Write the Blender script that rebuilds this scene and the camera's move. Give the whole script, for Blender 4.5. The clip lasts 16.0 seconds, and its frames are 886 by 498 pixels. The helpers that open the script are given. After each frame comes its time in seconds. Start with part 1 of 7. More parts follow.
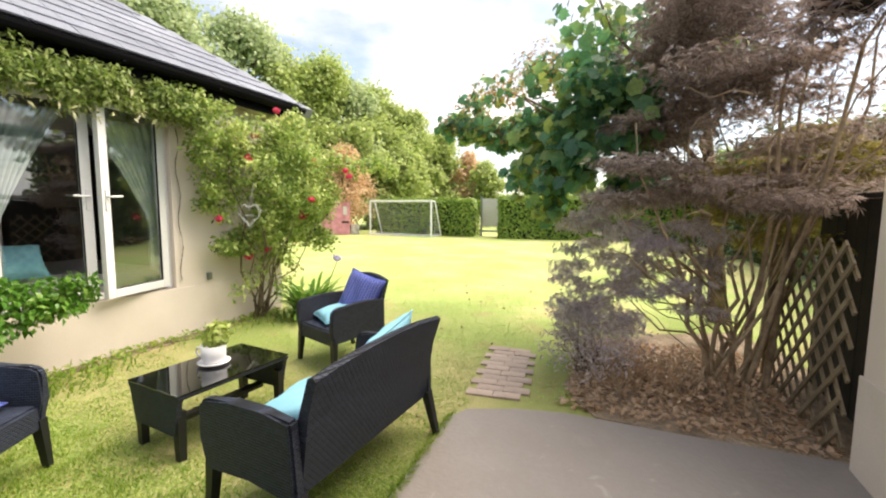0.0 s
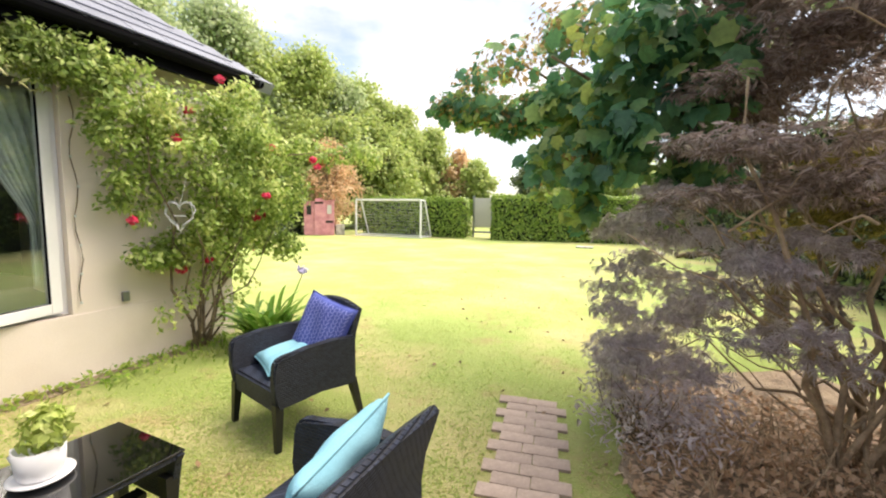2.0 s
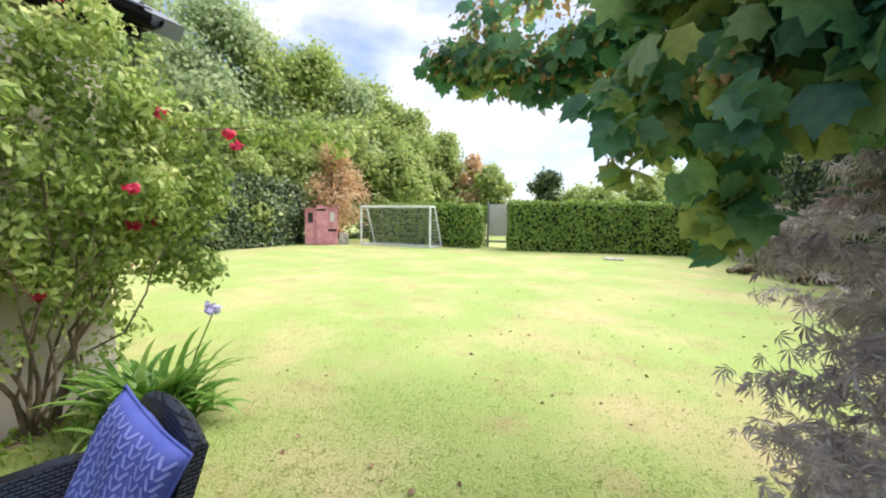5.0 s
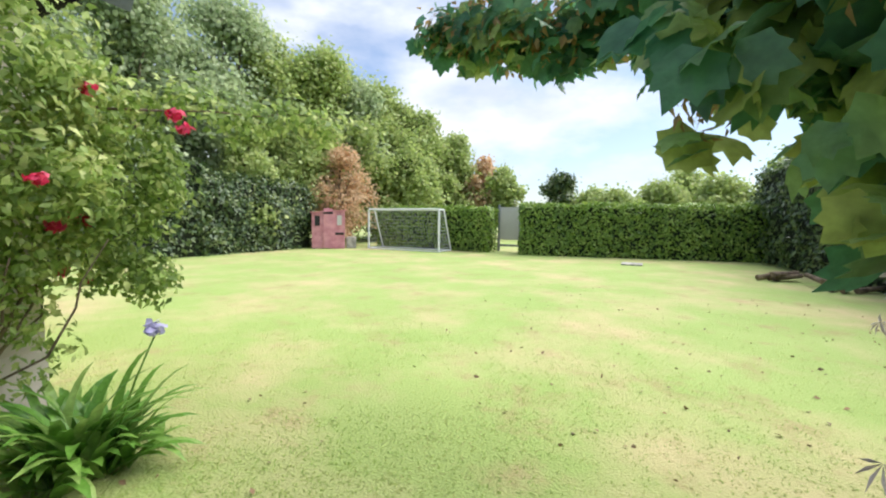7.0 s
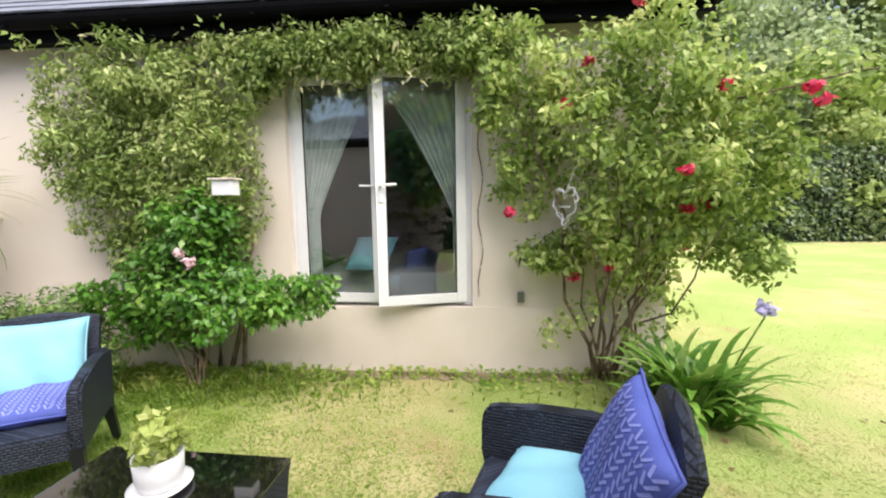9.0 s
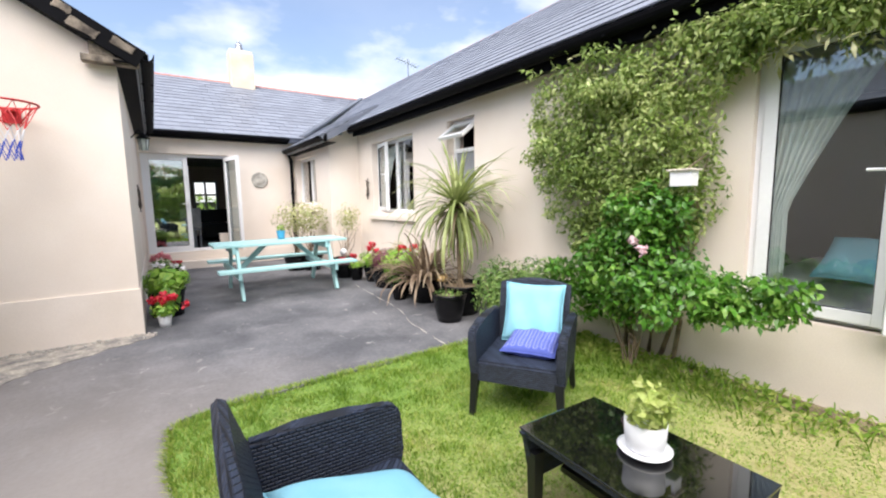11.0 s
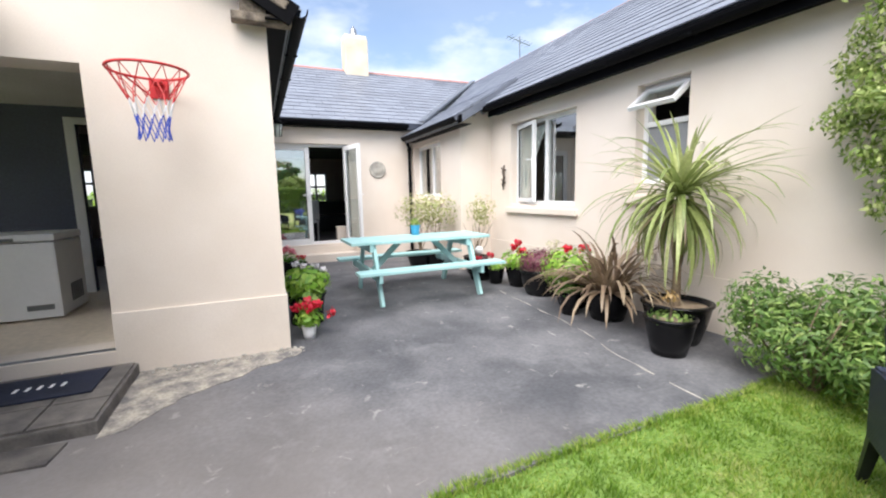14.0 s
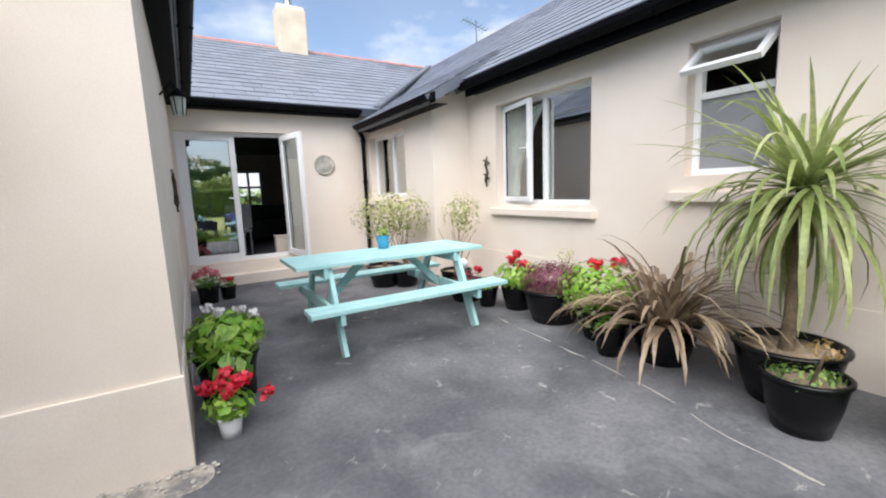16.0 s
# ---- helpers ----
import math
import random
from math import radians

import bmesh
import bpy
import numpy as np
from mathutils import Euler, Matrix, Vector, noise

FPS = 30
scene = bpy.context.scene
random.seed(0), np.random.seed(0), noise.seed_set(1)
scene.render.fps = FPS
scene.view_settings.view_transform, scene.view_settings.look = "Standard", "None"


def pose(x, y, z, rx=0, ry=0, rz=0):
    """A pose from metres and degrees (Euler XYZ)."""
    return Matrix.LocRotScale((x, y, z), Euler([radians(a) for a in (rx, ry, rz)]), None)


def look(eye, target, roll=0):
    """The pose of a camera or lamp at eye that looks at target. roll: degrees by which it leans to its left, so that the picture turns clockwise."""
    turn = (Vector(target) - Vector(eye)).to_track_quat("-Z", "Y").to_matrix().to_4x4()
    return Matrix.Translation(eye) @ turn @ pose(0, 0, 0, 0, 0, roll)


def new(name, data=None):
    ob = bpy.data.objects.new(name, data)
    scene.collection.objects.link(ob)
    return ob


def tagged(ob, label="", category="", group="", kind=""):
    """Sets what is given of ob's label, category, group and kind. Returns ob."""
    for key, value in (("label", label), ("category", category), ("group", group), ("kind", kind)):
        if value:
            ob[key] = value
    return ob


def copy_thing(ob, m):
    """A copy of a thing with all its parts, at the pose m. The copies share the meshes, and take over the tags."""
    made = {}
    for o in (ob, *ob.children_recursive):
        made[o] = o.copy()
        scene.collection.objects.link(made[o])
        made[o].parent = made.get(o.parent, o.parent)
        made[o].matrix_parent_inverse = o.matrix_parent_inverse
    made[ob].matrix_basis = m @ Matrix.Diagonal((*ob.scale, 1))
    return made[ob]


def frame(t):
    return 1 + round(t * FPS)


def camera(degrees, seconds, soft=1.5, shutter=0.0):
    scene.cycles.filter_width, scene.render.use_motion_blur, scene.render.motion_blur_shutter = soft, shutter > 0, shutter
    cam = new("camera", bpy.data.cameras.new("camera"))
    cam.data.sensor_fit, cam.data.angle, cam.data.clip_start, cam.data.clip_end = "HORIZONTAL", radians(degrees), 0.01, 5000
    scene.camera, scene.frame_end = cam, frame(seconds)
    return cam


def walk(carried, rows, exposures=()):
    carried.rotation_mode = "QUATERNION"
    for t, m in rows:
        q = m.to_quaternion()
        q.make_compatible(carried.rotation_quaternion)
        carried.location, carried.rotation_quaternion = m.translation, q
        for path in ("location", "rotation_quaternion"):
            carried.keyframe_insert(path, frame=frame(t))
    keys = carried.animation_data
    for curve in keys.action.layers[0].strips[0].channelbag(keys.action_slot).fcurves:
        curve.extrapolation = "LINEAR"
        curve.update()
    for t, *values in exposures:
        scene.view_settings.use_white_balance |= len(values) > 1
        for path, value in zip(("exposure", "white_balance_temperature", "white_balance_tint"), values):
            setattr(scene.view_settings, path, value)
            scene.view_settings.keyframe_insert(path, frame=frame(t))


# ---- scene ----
cam = camera(93.9, 16.0, soft=2.1)
PATH = [
    (0, (4.231, -2.727, 1.363), (3.421, -0.908, 1.17), 0.5),
    (0.5, (4.11, -2.449, 1.366), (3.286, -0.638, 1.16), 0.7),
    (1, (3.992, -2.184, 1.361), (3.172, -0.372, 1.152), 0.9),
    (1.5, (3.896, -1.952, 1.371), (3.102, -0.128, 1.165), 0.9),
    (2, (3.752, -1.753, 1.37), (2.99, 0.086, 1.175), 0.9),
    (2.5, (3.627, -1.554, 1.386), (2.895, 0.298, 1.2), 0.9),
    (3, (3.533, -1.264, 1.369), (2.82, 0.595, 1.186), 0.9),
    (3.5, (3.443, -0.986, 1.351), (2.722, 0.87, 1.164), 1.0),
    (4, (3.351, -0.694, 1.357), (2.595, 1.148, 1.166), 1.0),
    (4.5, (3.311, -0.433, 1.348), (2.509, 1.391, 1.166), 0.9),
    (4.7, (3.295, -0.34, 1.343), (2.473, 1.475, 1.171), 0.9),
    (6.8, (3.126, 0.308, 1.306), (2.282, 2.116, 1.178), 0.6),
    (7, (3.13, 0.313, 1.311), (2.249, 2.103, 1.171), 0.8),
    (7.5, (3.115, 0.285, 1.319), (1.923, 1.882, 1.159), 1.1),
    (8, (3.105, 0.235, 1.324), (1.462, 1.36, 1.134), 0.7),
    (8.2, (3.081, 0.209, 1.356), (1.293, 1.079, 1.144), 0.5),
    (8.5, (3.098, 0.142, 1.329), (1.168, 0.618, 1.11), -0.2),
    (8.8, (3.055, 0.064, 1.294), (1.069, 0.141, 1.075), -0.8),
    (9, (3.098, 0.026, 1.3), (1.116, -0.126, 1.086), -0.9),
    (9.5, (3.13, -0.031, 1.308), (1.277, -0.747, 1.077), -1.4),
    (9.6, (3.149, -0.073, 1.301), (1.332, -0.876, 1.072), -1.0),
    (10, (3.17, -0.083, 1.312), (1.55, -1.23, 1.067), -1.5),
    (10.2, (3.195, -0.111, 1.315), (1.676, -1.388, 1.068), -1.4),
    (12.3, (3.462, -0.669, 1.325), (2.75, -2.525, 1.11), -0.5),
    (12.5, (3.475, -0.77, 1.326), (2.788, -2.635, 1.108), -0.4),
    (13, (3.532, -1.026, 1.319), (2.86, -2.895, 1.087), -0.5),
    (13.5, (3.617, -1.341, 1.319), (2.9, -3.191, 1.068), -0.8),
    (14, (3.655, -1.663, 1.306), (2.855, -3.477, 1.04), -1.2),
    (14.5, (3.64, -2.021, 1.312), (2.753, -3.794, 1.043), -1.4),
    (15, (3.601, -2.4, 1.321), (2.645, -4.135, 1.049), -1.6),
    (15.5, (3.51, -2.743, 1.323), (2.504, -4.449, 1.046), -1.9),
    (16, (3.384, -3.053, 1.322), (2.357, -4.747, 1.041), -2.2),
]
walk(cam, [(t, look(eye, target, roll)) for t, eye, target, roll in PATH], [(0, 1.14, 7450, 13), (1.5, 1.18, 7450, 14), (2.5, 1.12, 7300, 15), (4.0, 0.97, 6650, 15), (4.7, 0.86, 6450, 14), (7, 0.62, 6200, 11.5), (8, 0.66, 6350, 10), (9, 0.92, 6650, 14), (9.5, 1.06, 6650, 13), (10.2, 1.02, 6500, 13), (12.5, 0.95, 6400, 12), (14.0, 0.95, 6350, 11), (16, 0.68, 6250, 10)])

# ---- world and light ----
SUN_DIR = Vector((0.4, 0.42, 0.81)).normalized()
world = bpy.data.worlds.new("sky")
scene.world = world
world.use_nodes = True
wn, wl = world.node_tree.nodes, world.node_tree.links
sky = wn.new("ShaderNodeTexSky")
sky.sky_type = "NISHITA"
sky.sun_disc = False
sky.sun_elevation = math.asin(SUN_DIR.z)
sky.sun_rotation = math.atan2(SUN_DIR.x, SUN_DIR.y)
sky.air_density, sky.dust_density, sky.ozone_density = 1.0, 1.0, 1.5
wtc = wn.new("ShaderNodeTexCoord")
wmap = wn.new("ShaderNodeMapping")
wmap.inputs["Scale"].default_value = (1.0, 1.0, 2.3)
wmap.inputs["Location"].default_value = (0.35, 0.1, 0.2)
wl.new(wtc.outputs["Generated"], wmap.inputs["Vector"])
cloud = wn.new("ShaderNodeTexNoise")
cloud.inputs["Scale"].default_value = 2.3
cloud.inputs["Detail"].default_value = 7
cloud.inputs["Roughness"].default_value = 0.52
wl.new(wmap.outputs["Vector"], cloud.inputs["Vector"])
cramp = wn.new("ShaderNodeValToRGB")
cramp.color_ramp.elements[0].position, cramp.color_ramp.elements[1].position = 0.45, 0.6
cramp.color_ramp.elements[0].color = (0.14, 0.14, 0.14, 1)
wl.new(cloud.outputs["Fac"], cramp.inputs["Fac"])
shade = wn.new("ShaderNodeTexNoise")
shade.inputs["Scale"].default_value = 4.0
shade.inputs["Detail"].default_value = 5
wl.new(wmap.outputs["Vector"], shade.inputs["Vector"])
sramp = wn.new("ShaderNodeValToRGB")
sramp.color_ramp.elements[0].color = (4.3, 4.7, 5.5, 1)
sramp.color_ramp.elements[1].color = (6.2, 6.3, 6.5, 1)
sramp.color_ramp.elements[0].position, sramp.color_ramp.elements[1].position = 0.35, 0.6
wl.new(shade.outputs["Fac"], sramp.inputs["Fac"])
wmix = wn.new("ShaderNodeMix")
wmix.data_type = "RGBA"
wl.new(cramp.outputs["Color"], wmix.inputs[0])
wl.new(sky.outputs["Color"], wmix.inputs[6])
wl.new(sramp.outputs["Color"], wmix.inputs[7])
bg = wn["Background"]
bg.inputs["Strength"].default_value = 0.12
wl.new(wmix.outputs[2], bg.inputs["Color"])

sun = new("sun", bpy.data.lights.new("sun", "SUN"))
sun.data.energy, sun.data.angle, sun.data.color = 3.7, radians(62), (1.0, 0.95, 0.87)
sun.matrix_world = look((0, 0, 30), Vector((0, 0, 30)) - SUN_DIR)


# ---- materials ----
def rgb(r, g, b):
    """Linear colour from display values 0 to 255."""
    return tuple(((v / 255 + 0.055) / 1.055) ** 2.4 if v > 10 else v / 255 / 12.92 for v in (r, g, b)) + (1,)


def mat(name, c1, c2=None, rough=0.7, scale=3.0, fine=60.0, bump=0.15, metal=0.0, grain=0.12, spec=0.5, coat=0.0, depth=0.01, pieces=0.0):
    m = bpy.data.materials.new(name)
    m.use_nodes = True
    n, l = m.node_tree.nodes, m.node_tree.links
    b = n["Principled BSDF"]
    tc = n.new("ShaderNodeTexCoord")
    big, small = n.new("ShaderNodeTexNoise"), n.new("ShaderNodeTexNoise")
    for t, s, d in ((big, scale, 4), (small, fine, 3)):
        t.inputs["Scale"].default_value, t.inputs["Detail"].default_value = s, d
        l.new(tc.outputs["Object"], t.inputs["Vector"])
    ramp = n.new("ShaderNodeValToRGB")
    ramp.color_ramp.elements[0].position, ramp.color_ramp.elements[1].position = 0.35, 0.65
    ramp.color_ramp.elements[0].color, ramp.color_ramp.elements[1].color = c1, c2 or c1
    l.new(big.outputs["Fac"], ramp.inputs["Fac"])
    val = n.new("ShaderNodeMapRange")
    val.inputs["To Min"].default_value, val.inputs["To Max"].default_value = 1 - grain * 2, 1 + grain * 2
    l.new(small.outputs["Fac"], val.inputs["Value"])
    mul = n.new("ShaderNodeMix")
    mul.data_type, mul.blend_type = "RGBA", "MULTIPLY"
    mul.inputs[0].default_value = 1
    l.new(ramp.outputs["Color"], mul.inputs[6])
    l.new(val.outputs["Result"], mul.inputs[7])
    out = mul.outputs[2]
    if pieces:
        info, pr = n.new("ShaderNodeObjectInfo"), n.new("ShaderNodeMapRange")
        geo, add = n.new("ShaderNodeNewGeometry"), n.new("ShaderNodeMath")
        add.operation = "ADD"
        l.new(info.outputs["Random"], add.inputs[0])
        l.new(geo.outputs["Random Per Island"], add.inputs[1])
        pr.inputs["From Max"].default_value = 2
        pr.inputs["To Min"].default_value, pr.inputs["To Max"].default_value = 1 - pieces, 1 + pieces
        l.new(add.outputs["Value"], pr.inputs["Value"])
        m2 = n.new("ShaderNodeMix")
        m2.data_type, m2.blend_type = "RGBA", "MULTIPLY"
        m2.inputs[0].default_value = 1
        l.new(out, m2.inputs[6])
        l.new(pr.outputs["Result"], m2.inputs[7])
        out = m2.outputs[2]
    l.new(out, b.inputs["Base Color"])
    b.inputs["Roughness"].default_value, b.inputs["Metallic"].default_value = rough, metal
    b.inputs["Specular IOR Level"].default_value = spec
    b.inputs["Coat Weight"].default_value = coat
    if bump:
        bp = n.new("ShaderNodeBump")
        bp.inputs["Strength"].default_value, bp.inputs["Distance"].default_value = bump, depth
        l.new(small.outputs["Fac"], bp.inputs["Height"])
        l.new(bp.outputs["Normal"], b.inputs["Normal"])
    return m


def leafmat(name, ca, cb, cc, trans=0.35, rough=0.5):
    """Leaves: every leaf has a colour of its own between three, with light coming through."""
    m = bpy.data.materials.new(name)
    m.use_nodes = True
    n, l = m.node_tree.nodes, m.node_tree.links
    b = n["Principled BSDF"]
    geo, ramp = n.new("ShaderNodeNewGeometry"), n.new("ShaderNodeValToRGB")
    tc, big = n.new("ShaderNodeTexCoord"), n.new("ShaderNodeTexNoise")
    big.inputs["Scale"].default_value, big.inputs["Detail"].default_value = 1.6, 3
    l.new(tc.outputs["Object"], big.inputs["Vector"])
    ramp.color_ramp.elements[0].color, ramp.color_ramp.elements[1].color = ca, cc
    e = ramp.color_ramp.elements.new(0.5)
    e.color = cb
    mixv = n.new("ShaderNodeMath")
    mixv.operation = "MULTIPLY_ADD"
    mixv.inputs[1].default_value = 0.6
    l.new(geo.outputs["Random Per Island"], mixv.inputs[0])
    sc = n.new("ShaderNodeMapRange")
    sc.inputs["From Min"].default_value, sc.inputs["From Max"].default_value = 0.3, 0.7
    sc.inputs["To Min"].default_value, sc.inputs["To Max"].default_value = 0.0, 0.4
    l.new(big.outputs["Fac"], sc.inputs["Value"])
    l.new(sc.outputs["Result"], mixv.inputs[2])
    l.new(mixv.outputs["Value"], ramp.inputs["Fac"])
    fine, vein, mot = n.new("ShaderNodeTexNoise"), n.new("ShaderNodeMapRange"), n.new("ShaderNodeMix")
    fine.inputs["Scale"].default_value, fine.inputs["Detail"].default_value = 38, 4
    l.new(tc.outputs["Object"], fine.inputs["Vector"])
    vein.inputs["From Min"].default_value, vein.inputs["From Max"].default_value = 0.3, 0.7
    vein.inputs["To Min"].default_value, vein.inputs["To Max"].default_value = 0.82, 1.17
    l.new(fine.outputs["Fac"], vein.inputs["Value"])
    mot.data_type, mot.blend_type = "RGBA", "MULTIPLY"
    mot.inputs[0].default_value = 1
    l.new(ramp.outputs["Color"], mot.inputs[6])
    l.new(vein.outputs["Result"], mot.inputs[7])
    bump = n.new("ShaderNodeBump")
    bump.inputs["Strength"].default_value, bump.inputs["Distance"].default_value = 0.5, 0.01
    l.new(fine.outputs["Fac"], bump.inputs["Height"])
    l.new(bump.outputs["Normal"], b.inputs["Normal"])
    l.new(mot.outputs[2], b.inputs["Base Color"])
    b.inputs["Roughness"].default_value = rough
    tr, mx = n.new("ShaderNodeBsdfTranslucent"), n.new("ShaderNodeMixShader")
    l.new(mot.outputs[2], tr.inputs["Color"])
    mx.inputs["Fac"].default_value = trans
    l.new(b.outputs["BSDF"], mx.inputs[1])
    l.new(tr.outputs["BSDF"], mx.inputs[2])
    l.new(mx.outputs["Shader"], n["Material Output"].inputs["Surface"])
    return m


def glassmat(name, tint=(0.9, 0.95, 0.95, 1), clear=0.75):
    """A thin pane: mostly clear, with a mirror's gloss that grows towards grazing."""
    m = bpy.data.materials.new(name)
    m.use_nodes = True
    n, l = m.node_tree.nodes, m.node_tree.links
    n.remove(n["Principled BSDF"])
    tr, gl, mx, fr = n.new("ShaderNodeBsdfTransparent"), n.new("ShaderNodeBsdfGlossy"), n.new("ShaderNodeMixShader"), n.new("ShaderNodeLayerWeight")
    tr.inputs["Color"].default_value = tint
    gl.inputs["Roughness"].default_value = 0.01
    fr.inputs["Blend"].default_value = 0.5
    pw, ml = n.new("ShaderNodeMath"), n.new("ShaderNodeMath")
    pw.operation, ml.operation = "POWER", "MULTIPLY_ADD"
    pw.inputs[1].default_value = 4.0
    ml.inputs[1].default_value, ml.inputs[2].default_value = 0.8, 1 - clear
    l.new(fr.outputs["Facing"], pw.inputs[0])
    l.new(pw.outputs["Value"], ml.inputs[0])
    l.new(ml.outputs["Value"], mx.inputs["Fac"])
    l.new(tr.outputs["BSDF"], mx.inputs[1])
    l.new(gl.outputs["BSDF"], mx.inputs[2])
    l.new(mx.outputs["Shader"], n["Material Output"].inputs["Surface"])
    return m


def weavemat(name, c1, c2, scale):
    """Woven strands: a checker of strands that run across one another."""
    m = mat(name, c1, c1, rough=0.5, bump=0, grain=0.1, spec=0.28)
    n, l = m.node_tree.nodes, m.node_tree.links
    b = n["Principled BSDF"]
    tc = n.new("ShaderNodeTexCoord")
    sep = n.new("ShaderNodeSeparateXYZ")
    l.new(tc.outputs["Object"], sep.inputs["Vector"])
    add = n.new("ShaderNodeMath")
    l.new(sep.outputs["X"], add.inputs[0])
    l.new(sep.outputs["Y"], add.inputs[1])
    com = n.new("ShaderNodeCombineXYZ")
    l.new(add.outputs["Value"], com.inputs["X"])
    l.new(sep.outputs["Z"], com.inputs["Y"])
    br = n.new("ShaderNodeTexBrick")
    br.inputs["Scale"].default_value = scale
    br.inputs["Mortar Size"].default_value, br.inputs["Mortar Smooth"].default_value = 0.05, 1.0
    br.inputs["Brick Width"].default_value, br.inputs["Row Height"].default_value = 0.34, 0.17
    br.inputs["Color1"].default_value, br.inputs["Color2"].default_value = c1, c2
    br.inputs["Mortar"].default_value = (0.009, 0.01, 0.014, 1)
    l.new(com.outputs["Vector"], br.inputs["Vector"])
    l.new(br.outputs["Color"], b.inputs["Base Color"])
    bp = n.new("ShaderNodeBump")
    bp.inputs["Strength"].default_value, bp.inputs["Distance"].default_value = 0.8, 0.004
    bp.invert = True
    l.new(br.outputs["Fac"], bp.inputs["Height"])
    l.new(bp.outputs["Normal"], b.inputs["Normal"])
    return m


RENDER = mat("cream_render", rgb(230, 219, 209), rgb(223, 210, 198), 0.9, 1.3, 140, 0.14, grain=0.04)
PLINTH = mat("plinth_render", rgb(229, 218, 208), rgb(220, 208, 196), 0.9, 2.0, 120, 0.12, grain=0.04)
WHITE = mat("white_plastic", rgb(238, 238, 240), rgb(230, 231, 234), 0.35, 2, 30, 0.03, grain=0.02)
BLACKPL = mat("black_plastic", rgb(15, 15, 19), rgb(11, 11, 14), 0.6, 4, 50, 0.05, spec=0.06)
SLATE = mat("roof_slate", rgb(122, 127, 138), rgb(100, 105, 117), 0.45, 1.2, 40, 0.25, grain=0.15, pieces=0.28)
RIDGE = mat("red_ridge_tile", rgb(204, 148, 138), rgb(176, 126, 118), 0.8, 4, 50, 0.2)
CONCRETE = mat("grey_concrete", rgb(110, 110, 114), rgb(80, 81, 86), 0.8, 1.7, 38, 0.4, grain=0.2)
CRACK = mat("pale_mortar", rgb(196, 192, 184), rgb(150, 146, 140), 0.9, 6, 60, 0.3)
PAVER = mat("paving_brick", rgb(186, 168, 156), rgb(156, 140, 130), 0.9, 3, 50, 0.4, pieces=0.15)
STONE = mat("step_stone", rgb(122, 117, 112), rgb(84, 81, 80), 0.85, 5, 60, 0.4, pieces=0.25)
SOIL = mat("leaf_litter_soil", rgb(168, 150, 128), rgb(120, 104, 88), 0.95, 4, 45, 0.8, grain=0.3, depth=0.03)
WEAVE = weavemat("black_rattan_weave", rgb(54, 62, 80), rgb(38, 44, 58), 13.0)
DARKWOOD = mat("black_frame", rgb(26, 27, 32), rgb(20, 21, 25), 0.45, 5, 60, 0.1)
TABLEGLASS = mat("black_table_glass", rgb(14, 14, 16), rgb(10, 10, 12), 0.04, 2, 30, 0.0, coat=1)
TURQ = mat("turquoise_cotton", rgb(140, 198, 216), rgb(128, 190, 210), 0.9, 6, 250, 0.3, grain=0.05)
BLUEC = mat("blue_leaf_print_cotton", rgb(86, 100, 178), rgb(76, 90, 168), 0.9, 6, 250, 0.3, grain=0.06)
PRINT = mat("pale_print", rgb(138, 148, 214), rgb(128, 138, 206), 0.9, 6, 250, 0.2)
MINT = mat("mint_painted_wood", rgb(176, 216, 216), rgb(160, 204, 206), 0.6, 5, 70, 0.15, grain=0.06)
POTBLK = mat("black_glazed_pot", rgb(14, 14, 16), rgb(9, 9, 11), 0.25, 4, 30, 0.05, spec=0.3)
BARK = mat("grey_bark", rgb(140, 122, 100), rgb(88, 76, 62), 0.9, 8, 50, 0.6, grain=0.25, depth=0.02)
GLASS = glassmat("window_glass", clear=0.84)
GLASS_M = glassmat("door_glass", clear=0.55)
# Dark grey that puts the dimness of indoor surfaces into their colour.
ROOMSHADE = mat("room_shade_grey", rgb(92, 90, 96), rgb(84, 82, 88), 0.9, 1, 40, 0.1)
GREYROOM = mat("room_wall_blue_grey", rgb(96, 100, 116), rgb(88, 92, 108), 0.9, 1, 40, 0.1)
ROOMFLOOR = mat("room_floor_beige", rgb(222, 208, 190), rgb(206, 192, 174), 0.5, 1, 20, 0.1)
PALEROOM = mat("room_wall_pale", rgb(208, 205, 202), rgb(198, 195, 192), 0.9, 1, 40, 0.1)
NET = mat("net_curtain", rgb(216, 220, 216), rgb(190, 198, 194), 0.9, 10, 120, 0.3)
METALW = mat("white_painted_tube", rgb(236, 238, 240), rgb(222, 225, 228), 0.45, 3, 40, 0.05)
PINK = mat("pink_weathered_paint", rgb(220, 158, 168), rgb(200, 132, 146), 0.8, 5, 50, 0.3, grain=0.1)
SILVER = mat("grey_metal", rgb(150, 154, 160), rgb(130, 134, 140), 0.35, 5, 40, 0.1, metal=0.8)
REDM = mat("red_painted_metal", rgb(206, 46, 50), rgb(186, 38, 44), 0.45, 5, 40, 0.05)
CORDW = mat("white_cord", rgb(226, 226, 230), None, 0.9, 5, 90, 0.2)
CORDB = mat("blue_cord", rgb(60, 84, 190), None, 0.9, 5, 90, 0.2)
L_VINE = leafmat("vine_leaf", rgb(60, 86, 36), rgb(134, 158, 76), rgb(222, 228, 162), 0.42)
L_ROSE = leafmat("rose_leaf", rgb(76, 104, 46), rgb(156, 182, 92), rgb(236, 238, 164), 0.45)
L_CAM = leafmat("glossy_shrub_leaf", rgb(44, 92, 28), rgb(84, 136, 44), rgb(140, 172, 84), 0.25, 0.3)
L_HEDGE = leafmat("hedge_leaf", rgb(74, 108, 40), rgb(126, 158, 62), rgb(182, 202, 100), 0.3, 0.4)
